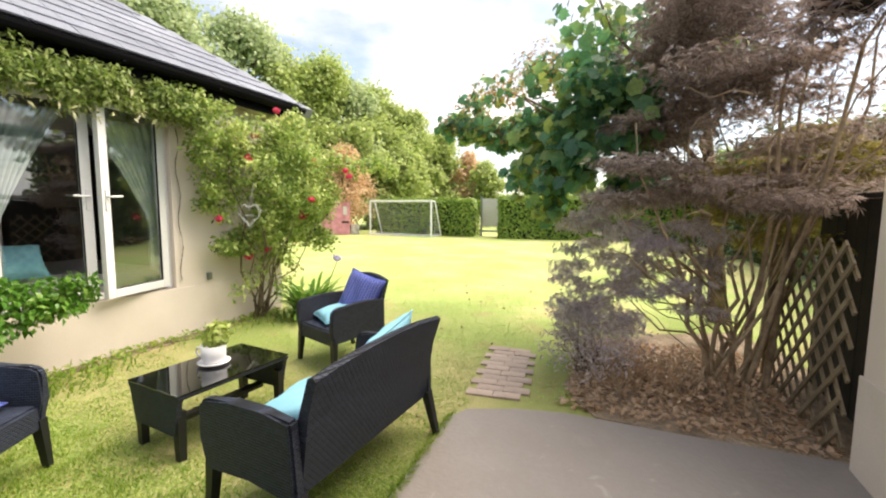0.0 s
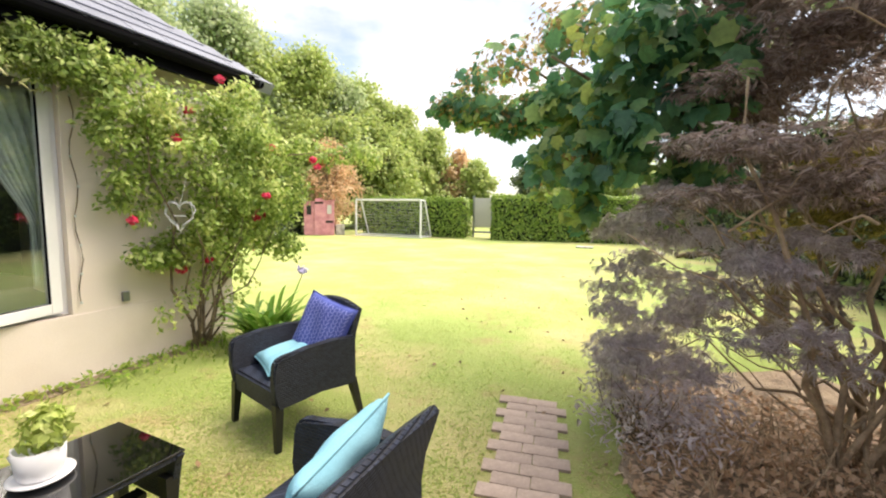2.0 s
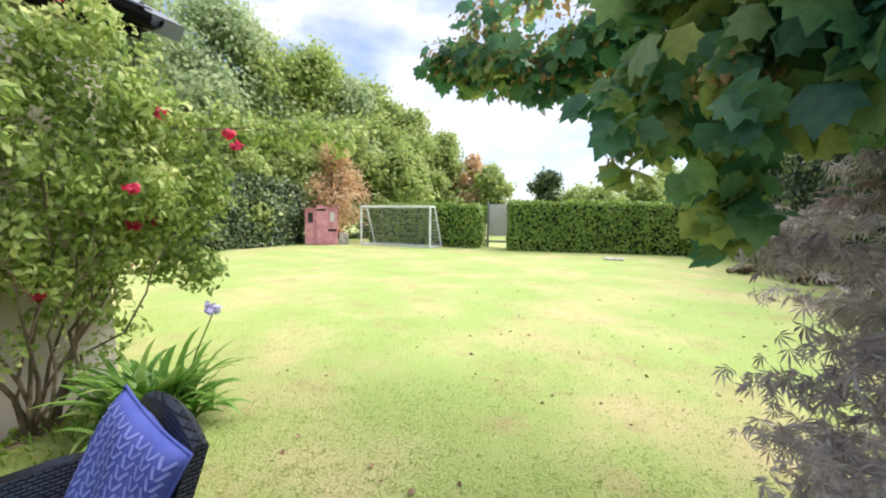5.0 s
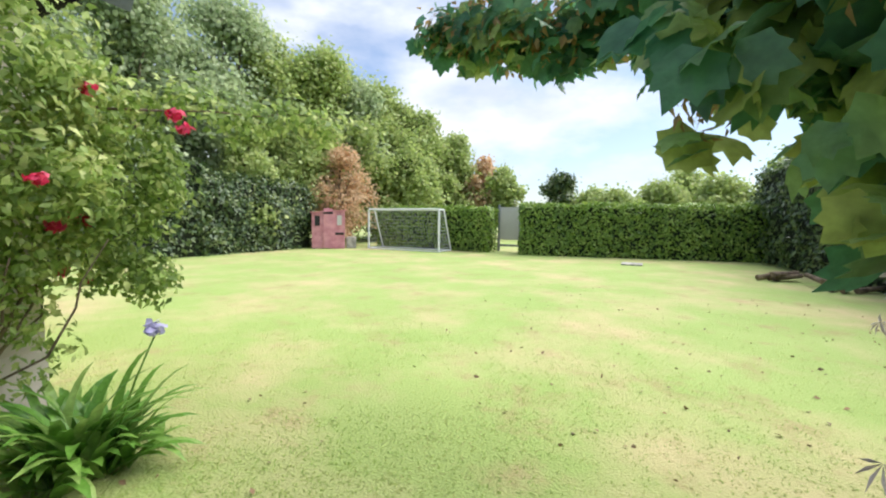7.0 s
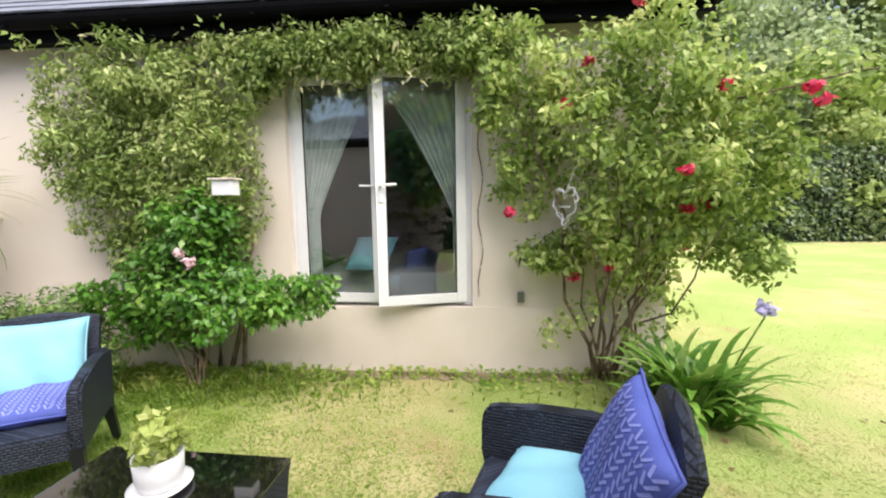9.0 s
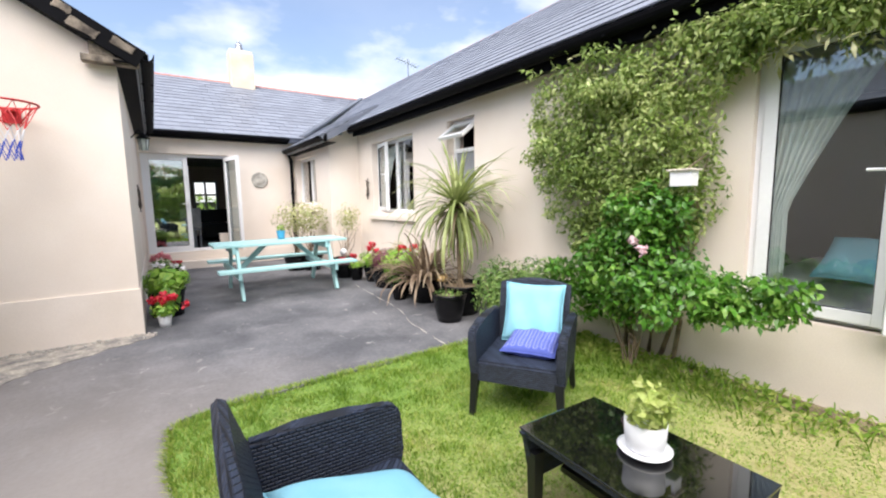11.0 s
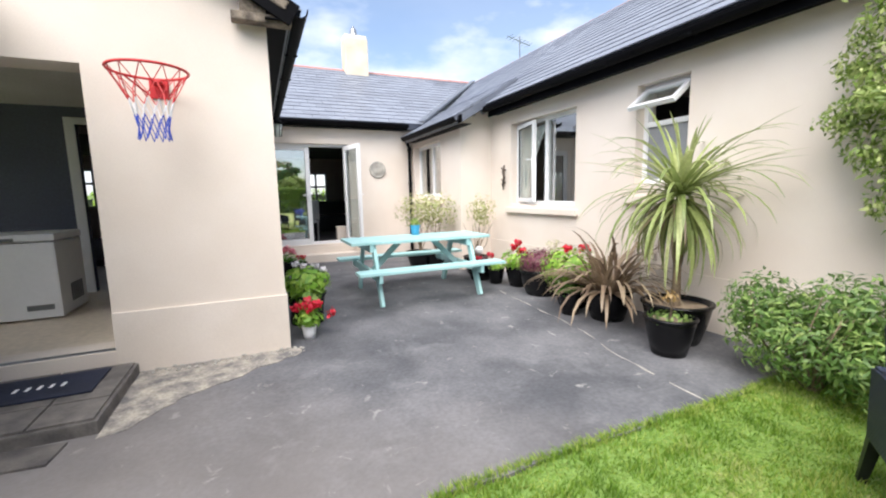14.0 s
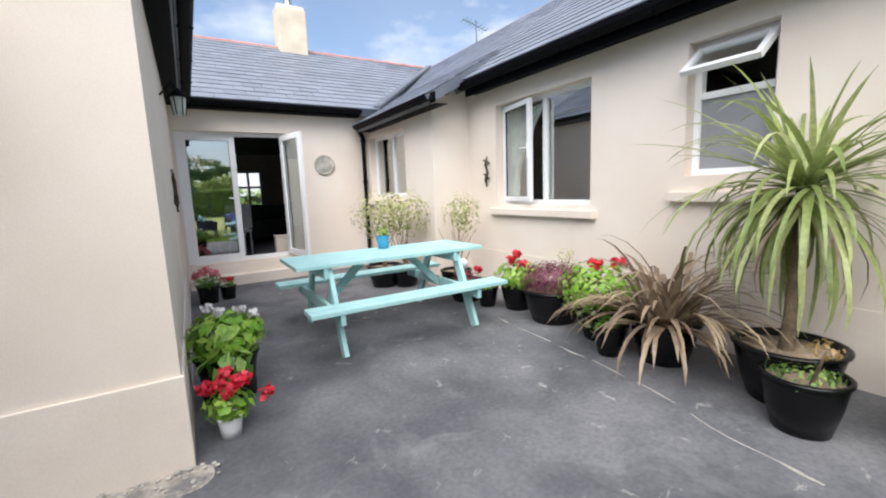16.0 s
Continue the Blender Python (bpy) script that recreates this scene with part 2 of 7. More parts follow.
L_LAUREL = leafmat("dark_laurel_leaf", rgb(46, 68, 42), rgb(84, 108, 62), rgb(140, 152, 94), 0.25, 0.35)
L_TREE = leafmat("tree_leaf", rgb(124, 148, 80), rgb(172, 190, 112), rgb(212, 216, 148), 0.5)
L_TREE2 = leafmat("willow_leaf", rgb(130, 154, 110), rgb(176, 192, 146), rgb(206, 214, 172), 0.5)
L_RUST = leafmat("rusty_leaf", rgb(168, 138, 108), rgb(206, 176, 146), rgb(230, 208, 184), 0.35)
L_ACER = leafmat("purple_acer_leaf", rgb(110, 94, 82), rgb(168, 150, 140), rgb(222, 211, 211), 0.55)
L_OLIVE = leafmat("olive_acer_leaf", rgb(96, 94, 44), rgb(142, 132, 70), rgb(190, 176, 108), 0.55)
ABARK = mat("pale_acer_bark", rgb(196, 176, 148), rgb(140, 122, 100), 0.9, 8, 50, 0.5, grain=0.2)
L_ACER2 = leafmat("lavender_acer_leaf", rgb(150, 138, 138), rgb(206, 196, 202), rgb(242, 238, 243), 0.6)
L_SYC = leafmat("sycamore_leaf", rgb(54, 108, 92), rgb(102, 154, 106), rgb(200, 210, 114), 0.5, 0.3)
L_STRAP = leafmat("strap_leaf", rgb(64, 116, 44), rgb(122, 166, 70), rgb(190, 208, 130), 0.3, 0.35)
L_PALM = leafmat("palm_leaf", rgb(104, 122, 64), rgb(156, 168, 104), rgb(208, 210, 158), 0.3, 0.4)
L_PHOR = leafmat("bronze_flax_leaf", rgb(98, 80, 68), rgb(148, 128, 108), rgb(196, 178, 148), 0.25, 0.4)
L_WILLOW = leafmat("willowy_shrub_leaf", rgb(56, 86, 40), rgb(100, 134, 64), rgb(176, 196, 116), 0.35, 0.45)
L_VARIEG = leafmat("variegated_leaf", rgb(128, 140, 76), rgb(184, 184, 132), rgb(222, 218, 186), 0.3)
L_LIME = leafmat("lime_leaf", rgb(96, 148, 44), rgb(140, 184, 66), rgb(190, 212, 110), 0.35, 0.4)
L_HEATHER = leafmat("heather_leaf", rgb(86, 44, 58), rgb(126, 72, 88), rgb(160, 106, 120), 0.3)
PETAL_RED = leafmat("red_petal", rgb(176, 20, 40), rgb(214, 40, 62), rgb(232, 80, 104), 0.3)
PETAL_ROSE = leafmat("crimson_rose_petal", rgb(190, 22, 60), rgb(222, 48, 92), rgb(240, 104, 138), 0.3)
PETAL_PINK = leafmat("pink_petal", rgb(214, 110, 128), rgb(232, 140, 154), rgb(240, 176, 184), 0.3)
PETAL_W = leafmat("white_petal", rgb(226, 216, 226), rgb(240, 236, 240), rgb(250, 248, 250), 0.3)
PETAL_LIL = leafmat("lilac_petal", rgb(176, 170, 216), rgb(200, 196, 230), rgb(222, 220, 240), 0.3)
GRASS = leafmat("grass_blade", rgb(134, 166, 72), rgb(160, 180, 94), rgb(196, 190, 130), 0.5, 0.6)
L_LUSH = leafmat("lush_grass_blade", rgb(84, 126, 40), rgb(138, 170, 64), rgb(210, 212, 128), 0.5, 0.5)
L_RUSTT = leafmat("orange_tan_leaf", rgb(190, 160, 122), rgb(222, 190, 152), rgb(228, 208, 174), 0.5)
L_KEYS = leafmat("seed_key", rgb(132, 116, 62), rgb(180, 150, 96), rgb(214, 182, 134), 0.5)


def lawnmat():
    m = mat("mown_lawn", rgb(133, 158, 80), rgb(164, 178, 110), 0.95, 0.9, 60, 0.6, grain=0.3, depth=0.02)
    n, l = m.node_tree.nodes, m.node_tree.links
    b = n["Principled BSDF"]
    old = b.inputs["Base Color"].links[0].from_socket
    tc, patch, mx, rp = n.new("ShaderNodeTexCoord"), n.new("ShaderNodeTexNoise"), n.new("ShaderNodeMix"), n.new("ShaderNodeValToRGB")
    patch.inputs["Scale"].default_value, patch.inputs["Detail"].default_value = 0.55, 9
    patch.inputs["Roughness"].default_value = 0.62
    l.new(tc.outputs["Object"], patch.inputs["Vector"])
    rp.color_ramp.elements[0].position, rp.color_ramp.elements[1].position = 0.45, 0.66
    rp.color_ramp.elements[1].color = (0.85, 0.85, 0.85, 1)
    l.new(patch.outputs["Fac"], rp.inputs["Fac"])
    mx.data_type = "RGBA"
    sep, lush, mm = n.new("ShaderNodeSeparateXYZ"), n.new("ShaderNodeMapRange"), n.new("ShaderNodeMath")
    l.new(tc.outputs["Object"], sep.inputs["Vector"])
    l.new(sep.outputs["Y"], lush.inputs["Value"])
    lush.inputs["From Min"].default_value, lush.inputs["From Max"].default_value = -2.7, -1.3
    mm.operation = "MULTIPLY"
    l.new(rp.outputs["Color"], mm.inputs[0])
    l.new(lush.outputs["Result"], mm.inputs[1])
    l.new(mm.outputs["Value"], mx.inputs[0])
    # Tone by y: brightness put into the colour, duller near the house.
    tone, tr, mo = n.new("ShaderNodeMapRange"), n.new("ShaderNodeValToRGB"), n.new("ShaderNodeMix")
    tone.inputs["From Min"].default_value, tone.inputs["From Max"].default_value = -3.4, 4.0
    l.new(sep.outputs["Y"], tone.inputs["Value"])
    l.new(tone.outputs["Result"], tr.inputs["Fac"])
    tr.color_ramp.elements[0].color, tr.color_ramp.elements[1].color = rgb(88, 128, 46), rgb(153, 174, 96)
    for at, col in ((0.16, rgb(104, 140, 50)), (0.34, rgb(112, 118, 60)), (0.6, rgb(144, 159, 86))):
        tr.color_ramp.elements.new(at).color = col
    mo.data_type = "RGBA"
    mo.inputs[0].default_value = 0.7
    l.new(old, mo.inputs[6])
    l.new(tr.outputs["Color"], mo.inputs[7])
    l.new(mo.outputs[2], mx.inputs[6])
    mx.inputs[7].default_value = rgb(192, 176, 132)
    bare, br, mb = n.new("ShaderNodeTexNoise"), n.new("ShaderNodeMapRange"), n.new("ShaderNodeMix")
    bare.inputs["Scale"].default_value, bare.inputs["Detail"].default_value, bare.inputs["Roughness"].default_value = 1.4, 10, 0.7
    l.new(tc.outputs["Object"], bare.inputs["Vector"])
    br.inputs["From Min"].default_value, br.inputs["From Max"].default_value, br.inputs["To Max"].default_value = 0.53, 0.7, 0.7
    l.new(bare.outputs["Fac"], br.inputs["Value"])
    mb.data_type = "RGBA"
    l.new(br.outputs["Result"], mb.inputs[0])
    l.new(mx.outputs[2], mb.inputs[6])
    mb.inputs[7].default_value = rgb(158, 134, 98)
    l.new(mb.outputs[2], b.inputs["Base Color"])
    return m




def concretemat(m):
    """Adds pale worn streaks, dark damp stains and a painted brightening by position to the concrete."""
    n, l = m.node_tree.nodes, m.node_tree.links
    b = n["Principled BSDF"]
    tc = n.new("ShaderNodeTexCoord")
    for scale, lo, hi, col, amount in ((2.6, 0.56, 0.72, rgb(150, 150, 153), 0.35), (7.0, 0.62, 0.7, rgb(186, 184, 180), 0.5), (1.1, 0.55, 0.75, rgb(72, 72, 77), 0.6)):
        t, r, mx = n.new("ShaderNodeTexNoise"), n.new("ShaderNodeMapRange"), n.new("ShaderNodeMix")
        t.inputs["Scale"].default_value, t.inputs["Detail"].default_value, t.inputs["Roughness"].default_value = scale, 8, 0.66
        t.inputs["Distortion"].default_value = 0.6
        l.new(tc.outputs["Object"], t.inputs["Vector"])
        l.new(t.outputs["Fac"], r.inputs["Value"])
        r.inputs["From Min"].default_value, r.inputs["From Max"].default_value, r.inputs["To Max"].default_value = lo, hi, amount
        mx.data_type = "RGBA"
        l.new(r.outputs["Result"], mx.inputs[0])
        l.new(b.inputs["Base Color"].links[0].from_socket, mx.inputs[6])
        mx.inputs[7].default_value = col
        l.new(mx.outputs[2], b.inputs["Base Color"])
    # Paler towards +x and +y: brightness put into the colour against shade there.
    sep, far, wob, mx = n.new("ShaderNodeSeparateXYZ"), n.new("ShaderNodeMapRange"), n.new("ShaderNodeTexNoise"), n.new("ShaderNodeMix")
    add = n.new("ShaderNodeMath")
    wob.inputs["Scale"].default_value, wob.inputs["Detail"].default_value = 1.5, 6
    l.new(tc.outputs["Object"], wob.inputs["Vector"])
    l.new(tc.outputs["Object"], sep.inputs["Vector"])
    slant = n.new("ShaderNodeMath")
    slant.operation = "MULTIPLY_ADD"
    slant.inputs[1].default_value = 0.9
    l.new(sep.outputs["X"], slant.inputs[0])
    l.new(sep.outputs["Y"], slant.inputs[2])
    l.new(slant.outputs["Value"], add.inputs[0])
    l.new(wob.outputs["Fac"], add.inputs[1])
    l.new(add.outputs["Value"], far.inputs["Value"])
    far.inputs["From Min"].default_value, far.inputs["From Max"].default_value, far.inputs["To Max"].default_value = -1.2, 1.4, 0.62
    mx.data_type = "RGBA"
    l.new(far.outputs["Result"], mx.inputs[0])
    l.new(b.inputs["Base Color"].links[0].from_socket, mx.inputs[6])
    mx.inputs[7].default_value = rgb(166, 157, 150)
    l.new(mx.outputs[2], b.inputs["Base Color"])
    return m


concretemat(CONCRETE)
LAWN = lawnmat()


# ---- builders ----
def part(name, bm, material, parent=None, label=""):
    """Links a bmesh as one mesh object under a thing or a part."""
    me = bpy.data.meshes.new(name)
    bm.to_mesh(me)
    bm.free()
    me.materials.append(material)
    ob = new(name, me)
    if parent:
        ob.parent = parent
    if label:
        tagged(ob, label)
    return ob


def thing(name, label, category, m=None, group="", kind=""):
    ob = new(name)
    ob.empty_display_size = 0.1
    if m:
        ob.matrix_world = m
    return tagged(ob, label, category, group, kind)


def box(bm, x0, x1, y0, y1, z0, z1, m=None, bev=0.0):
    mm = Matrix.LocRotScale(((x0 + x1) / 2, (y0 + y1) / 2, (z0 + z1) / 2), None, (abs(x1 - x0), abs(y1 - y0), abs(z1 - z0)))
    r = bmesh.ops.create_cube(bm, size=1, matrix=mm)
    vs = r["verts"]
    if bev:
        es = list({e for v in vs for e in v.link_edges})
        r = bmesh.ops.bevel(bm, geom=es, offset=bev, segments=2, affect="EDGES", profile=0.7)
        vs = list({v for f in r["faces"] for v in f.verts} | {v for v in vs if v.is_valid})
    if m:
        bmesh.ops.transform(bm, matrix=m, verts=vs)
    return vs


def boxes(*rows, bev=0.0):
    bm = bmesh.new()
    for r in rows:
        box(bm, *r, bev=bev)
    return bm


def bar(bm, a, b, r0, r1=None, seg=8):
    """A round bar from a to b."""
    a, b = Vector(a), Vector(b)
    d = b - a
    q = d.to_track_quat("Z", "Y").to_matrix().to_4x4()
    bmesh.ops.create_cone(bm, cap_ends=True, segments=seg, radius1=r0, radius2=r0 if r1 is None else r1, depth=d.length,
                          matrix=Matrix.Translation((a + b) / 2) @ q)


def plank(bm, a, b, w, t, up=(0, 0, 1), bev=0.004):
    """A board with a rectangular section from a to b, w wide along up, t thick."""
    a, b, up = Vector(a), Vector(b), Vector(up)
    d = (b - a).normalized()
    s = d.cross(up).normalized()
    u = s.cross(d)
    m = Matrix((d, s, u)).transposed().to_4x4()
    m.translation = (a + b) / 2
    L = (b - a).length
    box(bm, -L / 2, L / 2, -t / 2, t / 2, -w / 2, w / 2, m=m, bev=bev)


def lathe(profile, seg=24, capped=True):
    """A turned body from (radius, height) pairs."""
    bm = bmesh.new()
    rings = []
    for r, z in profile:
        rings.append([bm.verts.new((r * math.cos(2 * math.pi * i / seg), r * math.sin(2 * math.pi * i / seg), z)) for i in range(seg)])
    for a, b in zip(rings, rings[1:]):
        for i in range(seg):
            f = bm.faces.new((a[i], a[(i + 1) % seg], b[(i + 1) % seg], b[i]))
            f.smooth = True
    if capped:
        bm.faces.new(list(reversed(rings[0])))
        bm.faces.new(rings[-1])
    return bm


def tube(pts, radii, seg=6, bm=None):
    """A smooth tapering limb through points."""
    bm = bm or bmesh.new()
    rings = []
    for i, p in enumerate(pts):
        p = Vector(p)
        d = (Vector(pts[min(i + 1, len(pts) - 1)]) - Vector(pts[max(i - 1, 0)])).normalized()
        q = d.to_track_quat("Z", "Y")
        rings.append([bm.verts.new(p + q @ Vector((radii[i] * math.cos(2 * math.pi * k / seg), radii[i] * math.sin(2 * math.pi * k / seg), 0))) for k in range(seg)])
    for a, b in zip(rings, rings[1:]):
        for k in range(seg):
            f = bm.faces.new((a[k], a[(k + 1) % seg], b[(k + 1) % seg], b[k]))
            f.smooth = True
    bm.faces.new(rings[-1])
    return bm


def wall(name, axis, face, back, u0, u1, z0, z1, holes, material, label):
    """A wall whose outer face lies at face on the axis and which runs from u0 to u1; holes are (u0, u1, z0, z1)."""
    bm = bmesh.new()
    us = sorted({u0, u1, *[h[0] for h in holes], *[h[1] for h in holes]})
    for a, b in zip(us, us[1:]):
        cuts = sorted((h[2], h[3]) for h in holes if h[0] <= a and h[1] >= b)
        z = z0
        for c, d in cuts + [(z1, z1)]:
            if c > z:
                box(bm, *((back, face, a, b) if axis == "x" else (a, b, back, face)), z, c)
            z = d
    bmesh.ops.remove_doubles(bm, verts=bm.verts, dist=0.0005)
    return tagged(part(name, bm, material), label, "wall", kind="structure")


RNG = np.random.default_rng(7)


def unit(v):
    return v / np.maximum(np.linalg.norm(v, axis=1, keepdims=True), 1e-9)


LEAF = (np.array([(0, 0, 0), (-0.28, 0.4, 0.07), (0, 0.45, 0), (0.28, 0.4, 0.07), (0, 1, -0.12)]), [(0, 2, 1), (0, 3, 2), (1, 2, 4), (2, 3, 4)])
POINT = (np.array([(0, 0, 0), (-0.2, 0.38, 0.05), (0, 0.42, 0), (0.2, 0.38, 0.05), (0, 1, -0.14)]), [(0, 2, 1), (0, 3, 2), (1, 2, 4), (2, 3, 4)])
SLIM = (np.array([(0, 0, 0), (-0.13, 0.4, 0.04), (0.13, 0.4, 0.04), (0, 1, -0.15)]), [(0, 2, 1), (1, 2, 3)])
CLUMP = (np.array([(0, 0, 0), (-0.4, 0.3, 0.1), (0.4, 0.35, 0.05), (-0.25, 0.85, -0.05), (0.3, 0.95, -0.2)]), [(0, 2, 1), (1, 2, 3), (2, 4, 3)])
MAPLE = (np.array([(0, 0.3, 0), (0, 0, 0), (-0.35, -0.02, -0.03), (-0.42, 0.2, 0.02), (-0.6, 0.42, -0.08), (-0.42, 0.56, 0.03), (-0.38, 0.8, -0.05), (-0.2, 0.76, 0.03),
                   (0, 1.05, -0.12), (0.2, 0.76, 0.03), (0.38, 0.8, -0.05), (0.42, 0.56, 0.03), (0.6, 0.42, -0.08), (0.42, 0.2, 0.02), (0.35, -0.02, -0.03)]),
         [(0, i + 1, i) for i in range(1, 14)] + [(0, 1, 14)])


def leaf_mesh(name, pos, normal, size, material, shape=LEAF, parent=None, droop=0.3, label="", kind="", seed=0, jitter=0.45):
    """Many leaves as one mesh: each a small folded blade at pos, turned about its normal."""
    rng = np.random.default_rng(seed + len(pos))
    n = len(pos)
    pos, normal = np.asarray(pos, float), unit(np.asarray(normal, float) + rng.normal(0, jitter, (n, 3)))
    d = rng.normal(0, 1, (n, 3))
    d[:, 2] -= droop * 2
    d = unit(d - normal * np.sum(d * normal, axis=1, keepdims=True))
    s = np.cross(d, normal)
    size = np.broadcast_to(np.asarray(size, float), (n,)) * rng.uniform(0.65, 1.3, n)
    v, faces = shape
    k = len(v)
    P = pos[:, None, :] + size[:, None, None] * (v[None, :, 0, None] * s[:, None, :] + v[None, :, 1, None] * d[:, None, :] + v[None, :, 2, None] * normal[:, None, :])
    F = (np.array(faces)[None] + (np.arange(n) * k)[:, None, None]).reshape(-1, 3)
    me = bpy.data.meshes.new(name)
    me.vertices.add(n * k)
    me.vertices.foreach_set("co", P.reshape(-1))
    me.loops.add(F.size)
    me.loops.foreach_set("vertex_index", F.reshape(-1).astype(np.int32))
    me.polygons.add(len(F))
    me.polygons.foreach_set("loop_start", np.arange(0, F.size, 3, dtype=np.int32))
    me.update()
    me.materials.append(material)
    ob = new(name, me)
    if parent:
        ob.parent = parent
    if label or kind:
        tagged(ob, label, kind=kind)
    return ob


def blob(n, centre, radii, rng, shell=0.55):
    """Points in an ellipsoid, most of them near its skin, with their outward normals."""
    d = unit(rng.normal(0, 1, (n, 3)))
    r = shell + (1 - shell) * rng.random(n) ** 0.7
    p = d * r[:, None] * np.array(radii) + np.array(centre)
    return p, unit(d / np.array(radii))


def blobs(n, items, rng, shell=0.55):
    """Leaves over several ellipsoids (centre, radii), shared out by their skin."""
    w = np.array([(it[1][0] * it[1][1] * it[1][2]) ** (2 / 3) for it in items])
    w = w / w.sum()
    P, N = [], []
    for it, f in zip(items, w):
        p, q = blob(max(3, int(n * f)), it[0], it[1], rng, shell)
        P.append(p), N.append(q)
    return np.concatenate(P), np.concatenate(N)


def strap_mesh(name, base, count, length, width, rise, material, parent=None, seed=0, spread=0.05, seg=6, droop=1.0, stiff=(0.2, 1.2)):
    """Long strap leaves that rise from a base and arch over."""
    rng = np.random.default_rng(seed)
    V, F = [], []
    for i in range(count):
        az, el = rng.uniform(0, 2 * math.pi), rng.uniform(*stiff)
        L, w = length * rng.uniform(0.6, 1.15), width * rng.uniform(0.7, 1.2)
        h = np.array((math.cos(az), math.sin(az), 0))
        side = np.array((-math.sin(az), math.cos(az), 0))
        p = np.array(base) + h * spread * rng.random() + side * spread * rng.normal(0, 0.5)
        ang, k0 = el, len(V)
        for j in range(seg + 1):
            t = j / seg
            ww = w * (0.5 + 0.9 * t) * (1 - t) ** 0.6 + 0.0015 if t > 0.45 else w * (0.7 + 0.5 * t)
            V += [p - side * ww / 2 + np.array((0, 0, 0.15 * ww)), p.copy(), p + side * ww / 2 + np.array((0, 0, 0.15 * ww))]
            p = p + (h * math.cos(ang) + np.array((0, 0, math.sin(ang)))) * L / seg
            ang -= droop * (0.12 + 0.38 * t) * rng.uniform(0.7, 1.3)
        for j in range(seg):
            a = k0 + 3 * j
            F += [(a, a + 1, a + 4, a + 3), (a + 1, a + 2, a + 5, a + 4)]
    me = bpy.data.meshes.new(name)
    me.from_pydata([tuple(v) for v in V], [], F)
    me.materials.append(material)
    for p in me.polygons:
        p.use_smooth = True
    ob = new(name, me)
    if parent:
        ob.parent = parent
    return ob


# ---- ground ----
def slab(name, outline, z0, z1, material, label, category, kind="structure"):
    bm = bmesh.new()
    f = bm.faces.new([bm.verts.new((x, y, z0)) for x, y in outline])
    r = bmesh.ops.extrude_face_region(bm, geom=[f])
    bmesh.ops.translate(bm, vec=(0, 0, z1 - z0), verts=[v for v in r["geom"] if isinstance(v, bmesh.types.BMVert)])
    bmesh.ops.recalc_face_normals(bm, faces=bm.faces)
    return tagged(part(name, bm, material), label, category, kind=kind)


def ground():
    bm = bmesh.new()
    for i, s in enumerate((1500, 60, 22)):
        if i == 0:
            bmesh.ops.create_grid(bm, x_segments=40, y_segments=40, size=s)
    return tagged(part("ground", bm, LAWN), "mown lawn with straw-dry patches running to the horizon", "lawn", kind="structure")


ground()
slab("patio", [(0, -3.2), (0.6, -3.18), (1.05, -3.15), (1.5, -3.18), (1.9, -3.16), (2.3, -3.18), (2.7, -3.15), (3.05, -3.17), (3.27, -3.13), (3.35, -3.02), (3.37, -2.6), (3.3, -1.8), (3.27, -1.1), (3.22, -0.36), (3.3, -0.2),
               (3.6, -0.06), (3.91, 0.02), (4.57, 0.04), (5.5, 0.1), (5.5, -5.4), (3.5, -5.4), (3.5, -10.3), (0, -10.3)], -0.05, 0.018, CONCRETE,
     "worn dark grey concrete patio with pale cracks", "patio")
slab("planting_bed", [(x + 0.07 * noise.noise(Vector((i * 1.7, 0, 0))), y + 0.07 * noise.noise(Vector((0, i * 1.3, 4)))) for i, (x, y) in enumerate([(4.1, 0.06), (4.57, 0.05), (5.0, 0.07), (5.5, 0.1), (5.7, 0.9), (5.7, 1.6), (5.65, 2.2), (5.3, 2.7), (5.0, 2.5), (4.6, 2.3), (4.3, 2.0), (4.05, 1.7), (3.9, 1.4), (3.85, 1.1), (3.9, 0.8), (3.85, 0.5), (3.95, 0.25)])], -0.04, 0.012, SOIL, "bare soil and leaf litter under the acer", "bed")

slab("soil_strip", [(0.0, -2.5)] + [(0.15 + 0.14 * noise.noise(Vector((i * 0.9, 3, 0))) + 0.05 * noise.noise(Vector((i * 3.1, 7, 0))), -2.5 + 0.1 * i) for i in range(38)] + [(0.0, 1.2)], -0.04, 0.006, SOIL, "bare brown soil along the house wall", "bed")


# ---- walls ----
W1, W2, W3 = (-1.39, 0.01, 0.525, 2.3), (-7.25, -5.8, 1.12, 2.34), (-4.9, -4.32, 1.36, 2.36)
WI, PD, KD = (-10.02, -8.66, 1.25, 2.26), (1.93, 3.46, 0.34, 2.32), (4.69, 5.46, 0.2, 2.23)
wall("wall_east", "x", 0.0, -0.28, -7.85, 1.42, -0.1, 2.72, [W1, W2, W3], RENDER, "cream rendered wall of the bedroom wing")
wall("wall_inner", "x", 0.58, 0.30, -10.2, -7.85, -0.1, 2.55, [WI], RENDER, "cream rendered wall beside the drainpipe")
wall("wall_return", "y", -7.85, -8.0, -0.28, 0.30, -0.1, 2.72, [], RENDER, "short cream rendered return of the wall")
wall("wall_patio", "y", -10.2, -10.48, 0.30, 3.78, -0.1, 2.75, [PD], RENDER, "cream rendered wall with glazed patio doors")
wall("wall_kitchen_side", "x", 3.5, 3.78, -10.2, -5.61, -0.1, 2.9, [], RENDER, "cream rendered side wall of the kitchen wing")
wall("wall_porch_south", "x", 5.475, 5.73, -5.61, -4.2, -0.1, 2.7, [], RENDER, "cream rendered wall behind the kitchen door")
